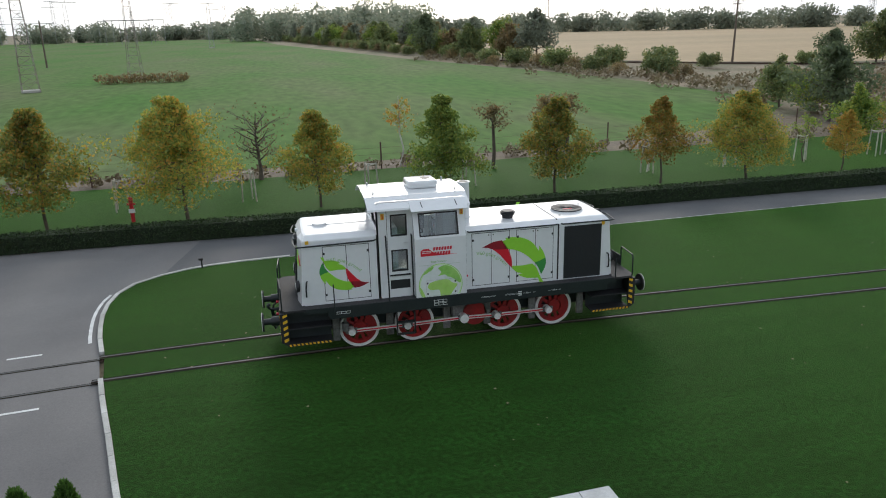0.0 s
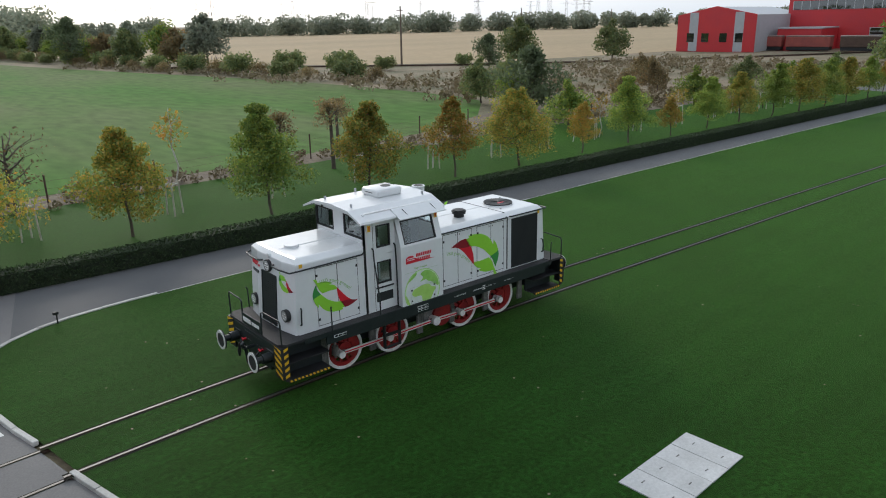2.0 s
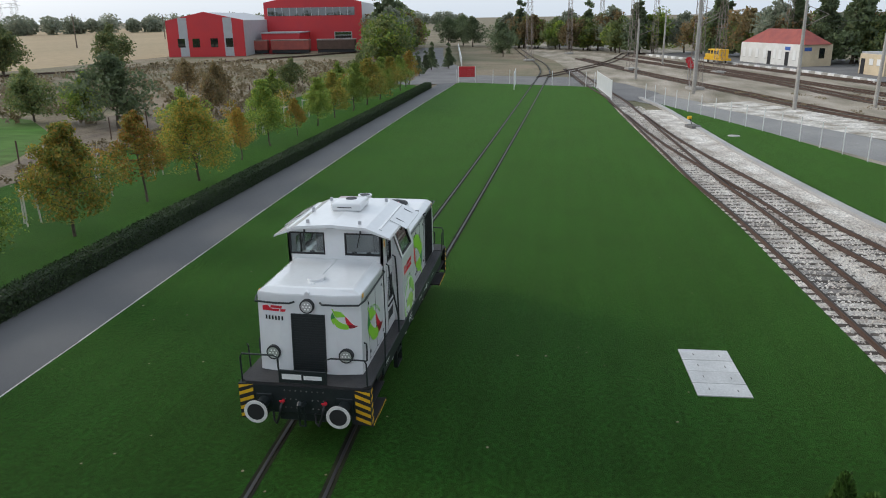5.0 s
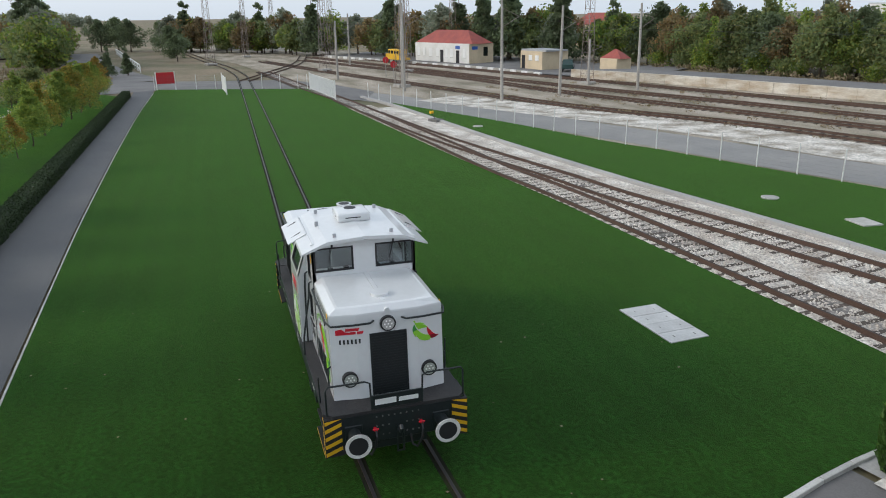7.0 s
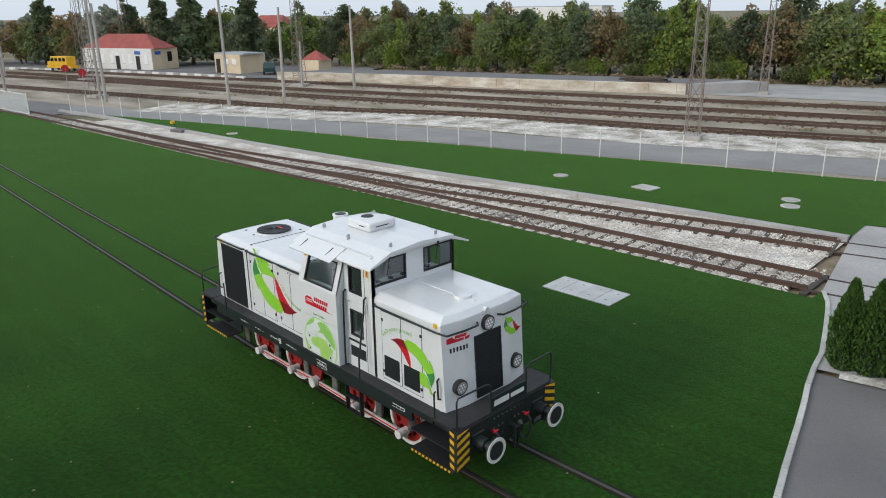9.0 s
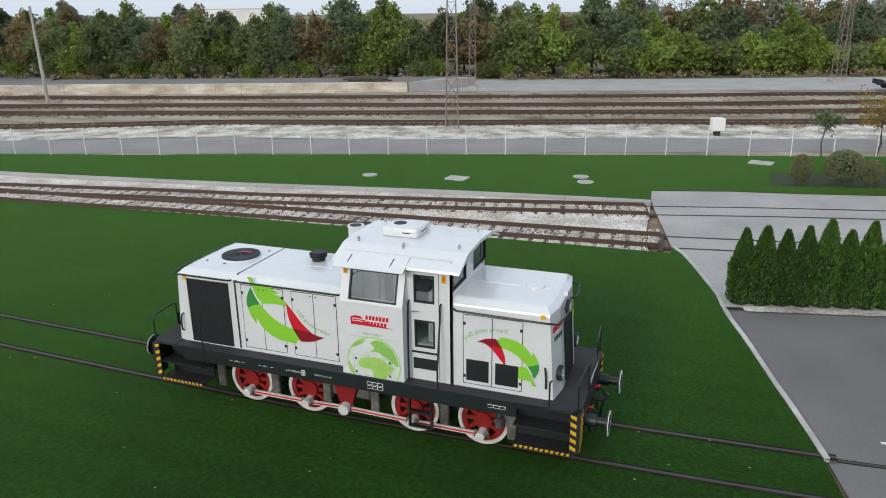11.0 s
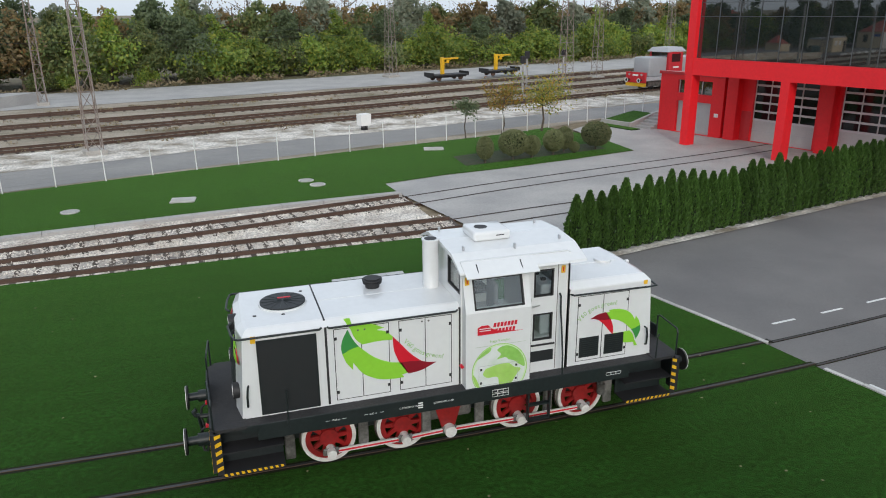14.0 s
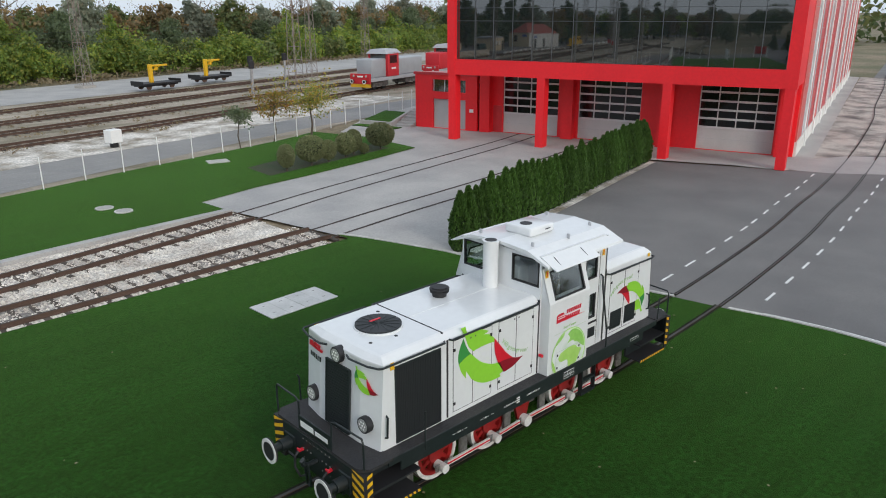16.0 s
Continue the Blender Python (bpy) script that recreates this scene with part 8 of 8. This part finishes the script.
# red and grey locomotive on the far track
def yard_loco(x, y, yaw, body, cabm, label):
    t = thing("yard_locomotive", label, "locomotive", at=(x, y, 0.10), yaw=yaw)
    part("frame", B(0.6, 13.5, -1.4, 1.4, 0.95, 1.35, 0.03), M["clad_grey"], t)
    part("nose", B(1.3, 4.3, -1.15, 1.15, 1.35, 3.5, 0.15, 3), body, t, smooth=True)
    part("long_bonnet", B(6.7, 12.8, -1.15, 1.15, 1.35, 3.4, 0.15, 3), body, t, smooth=True)
    c = part("cab", B(4.3, 6.7, -1.45, 1.45, 1.35, 4.1, 0.05), cabm, t)
    part("cab_roof", loft([[(3.9, -1.5, 4.0), (7.2, -1.5, 4.0), (7.2, 1.5, 4.0), (3.9, 1.5, 4.0)], [(4.2, -1.0, 4.5), (6.9, -1.0, 4.5), (6.9, 1.0, 4.5), (4.2, 1.0, 4.5)]]), M["clad_grey"], c)
    for s in (1, -1):
        part("cab_window", B(4.7, 6.2, min(s * 1.45, s * 1.47), max(s * 1.45, s * 1.47), 2.9, 3.8), M["curtain"], c)
        part("mark_bar", B(5.0, 6.0, min(s * 1.45, s * 1.47), max(s * 1.45, s * 1.47), 2.2, 2.4), M["steel_white"], c)
    part("front_window", B(4.27, 4.30, -1.1, 1.1, 3.45, 3.95), M["curtain"], c)
    part("buffer_beam", B(0.4, 0.65, -1.4, 1.4, 0.75, 1.9, 0.02), cabm, t)
    part("step_skirt", B(0.45, 0.60, -1.4, 1.4, 0.35, 0.72), M["yellow"], t)
    for s in (0.875, -0.875):
        part("buffer", rod(rod(bmesh.new(), (0.4, s, 1.05), (0.0, s, 1.05), 0.1, 12), (0.0, s, 1.05), (-0.06, s, 1.05), 0.25, 20), M["black"], t)
        part("buffer_rim", annulus(0.17, 0.25, -0.01, 0.01, 24), M["wheel_white"], t).matrix_basis = pose(-0.08, s, 1.05, 0, 0, 90)
        part("lamp", rod(bmesh.new(), (0.42, s, 1.65), (0.34, s, 1.65), 0.13, 14), M["lens"], t)
    part("mark_bar", B(0.36, 0.39, -0.4, 0.4, 1.5, 1.68), M["steel_white"], t)
    for wx in (2.2, 4.2, 9.6, 11.6):
        for s in (0.75, -0.75):
            part("wheel", rod(bmesh.new(), (wx, s - 0.07, 0.5), (wx, s + 0.07, 0.5), 0.5, 20), M["black"], t)
    part("bogie", B(1.5, 4.9, -1.0, 1.0, 0.3, 0.9), M["grime"], t)
    part("bogie", B(8.9, 12.3, -1.0, 1.0, 0.3, 0.9), M["grime"], t)


M["loco_grey"] = mat("grey_locomotive_paint", (0.36, 0.38, 0.40), 0.4, var=0.05)
yard_loco(-41.6, -59.9, 197.5, M["loco_grey"], M["sign_red"], "grey and red diesel locomotive on the far track")
yard_loco(-57.0, -64.7, 197.5, M["sign_red"], M["sign_red"], "dull red locomotive standing behind the grey one")


# far red halls
def hall(a, b, depth, h, ridge, label, kind):
    a, b = Vector(a), Vector(b)
    L = (b - a).length
    t = thing("red_hall", label, "building", at=(a[0], a[1], 0), yaw=math.degrees(math.atan2(b[1] - a[1], b[0] - a[0])))
    part("gable", prism(bmesh.new(), [(0, -0.1), (L, -0.1), (L, h), (L / 2, ridge), (0, h)], "y", 0, 0.4), M["red_clad"], t)
    part("body", prism(bmesh.new(), [(0.05, -0.1), (L - 0.05, -0.1), (L - 0.05, h - 0.1), (L / 2, ridge - 0.1), (0.05, h - 0.1)], "y", 0.4, depth), M["clad_grey"], t)
    if kind == 1:
        for u in (L * 0.16, L * 0.74):
            part("light_strip", B(u, u + 2.2, -0.05, 0.0, 0, h + 0.6), M["clad_grey"], t)
        for u in (2.6, 6.3, 10.8, 14.6):
            part("window", B(u, u + 1.8, -0.08, -0.02, 2.2, 4.3), M["curtain"], t)
    else:
        ww = part("window_band", B(1, L - 2, -0.06, 0.0, h - 3.6, h - 1.4), M["curtain"], t)
        for k in range(12):
            part("mullion", B(1 + k * (L - 3) / 12, 1.12 + k * (L - 3) / 12, -0.09, -0.05, h - 3.6, h - 1.4), M["alu"], ww)
        for u in (2.5, L - 8.0):
            part("sectional_door", B(u, u + 5.0, -0.06, 0.0, 0, 5.0), M["door_grey"], t)
            for r in range(4):
                part("glazing", B(u + 0.2, u + 4.8, -0.09, -0.05, 1.6 + 0.85 * r, 2.3 + 0.85 * r), M["curtain"], t)
        for u in (L * 0.42, L * 0.54):
            part("vent", B(u, u + 0.8, -0.08, 0, h + 0.7, h + 1.6), M["steel_white"], t)


hall((157.6, 92.8), (160.6, 73.8), 40, 8.6, 10.6, "red gabled hall with two pale light strips", 1)
hall((186, 78.5), (190.5, 51.5), 45, 13.0, 15.6, "tall red gabled hall with a window band and grey doors", 2)
lh = thing("link_block", "low red link building between the halls", "building", at=(172, 74, 0), yaw=-82)
part("wall", B(0, 10, 0, 14, -0.1, 5), M["red_clad"], lh)
part("roof", B(-0.2, 10.2, -0.2, 14, 5, 5.3), M["roof_grey"], lh)
for i, (x, y) in enumerate(((172, 66), (173.5, 54), (171, 77))):
    t = thing("goods_wagon", "dull dark red railway vehicle by the halls", "wagon", at=(x, y, 0), yaw=97)
    part("body", B(-5, 5, -1.4, 1.4, 0.9, 3.2, 0.1), M["tile_red"] if i != 1 else M["rail"], t)
    part("roof", B(-5.1, 5.1, -1.3, 1.3, 3.2, 3.5, 0.1), M["mast_rust"], t)
    part("underframe", B(-4.8, 4.8, -1.2, 1.2, 0.1, 0.9), M["black"], t)
bw = thing("boundary_wall", "low white pipe rail wall beside the far road", "rail", at=(0, 0, 0))
for a, b in (((119, 13.6), (193, 24.6)),):
    for z in (0.5, 1.2):
        part("rail", rod(bmesh.new(), (*a, z), (*b, z), 0.12, 6), M["steel_white"], bw)
    for f in np.linspace(0, 1, 14):
        part("post", rod(bmesh.new(), (a[0] + (b[0] - a[0]) * f, a[1] + (b[1] - a[1]) * f, -0.1), (a[0] + (b[0] - a[0]) * f, a[1] + (b[1] - a[1]) * f, 1.3), 0.1, 6), M["steel_white"], bw)


# vehicles at the station
def jeep(x, y, yaw):
    t = thing("off_road_car", "dark green off-road car parked by the store", "car", at=(x, y, 0.12), yaw=yaw)
    part("body", B(-2.0, 2.0, -0.85, 0.85, 0.45, 1.15, 0.08, 2), M["leaf_car"], t)
    c = part("cabin", loft([[(-1.9, -0.8, 1.15), (0.8, -0.8, 1.15), (0.8, 0.8, 1.15), (-1.9, 0.8, 1.15)], [(-1.75, -0.68, 1.8), (0.3, -0.68, 1.8), (0.3, 0.68, 1.8), (-1.75, 0.68, 1.8)]]), M["leaf_car"], t)
    for s in (1, -1):
        part("side_window", B(-1.5, 0.3, min(s * 0.74, s * 0.79), max(s * 0.74, s * 0.79), 1.25, 1.65), M["curtain"], c)
    for wx in (-1.25, 1.25):
        for s in (0.78, -0.78):
            w = part("wheel", rod(bmesh.new(), (wx, s - 0.12, 0.38), (wx, s + 0.12, 0.38), 0.38, 18), M["black"], t)
            part("rim", rod(bmesh.new(), (wx, s - 0.13, 0.38), (wx, s + 0.13, 0.38), 0.2, 12), M["clad_grey"], w)


M["leaf_car"] = mat("dark_green_car_paint", (0.02, 0.06, 0.055), 0.3, var=0.05, coat=0.5)
jeep(86.3, -49.8, -30)
yr = thing("yellow_rail_car", "yellow works rail car with a boxy cab", "rail car", at=(121.5, -31.6, 0.12), yaw=17)
yr.scale = (0.72, 0.72, 0.72)
part("deck", B(-5, 4, -1.2, 1.2, 0.7, 1.2, 0.03), M["yellow"], yr)
yc = part("cab", B(-3.6, 2.2, -1.2, 1.2, 1.2, 3.3, 0.08), M["yellow"], yr)
part("hood", B(2.2, 3.9, -1.0, 1.0, 1.2, 2.1, 0.08), M["yellow"], yr)
for u in (-3.2, -1.8, -0.4, 1.0):
    part("window", B(u, u + 1.0, 1.19, 1.22, 2.2, 3.0), M["curtain"], yc)
for wx in (-3.2, 2.6):
    for s in (0.75, -0.75):
        part("wheel", rod(bmesh.new(), (wx, s - 0.06, 0.4), (wx, s + 0.06, 0.4), 0.4, 18), M["black"], yr)
for x, y in ((88.5, -21.8), (78.8, -20.6)):
    t = thing("stop_sign", "round red warning sign on a thin post", "sign", at=(x, y, 0))
    part("post", rod(bmesh.new(), (0, 0, -0.1), (0, 0, 2.6), 0.04, 6), M["steel_grey"], t)
    part("disc", rod(bmesh.new(), (-0.03, 0, 2.5), (0.0, 0, 2.5), 0.45, 20), M["sign_red"], t)
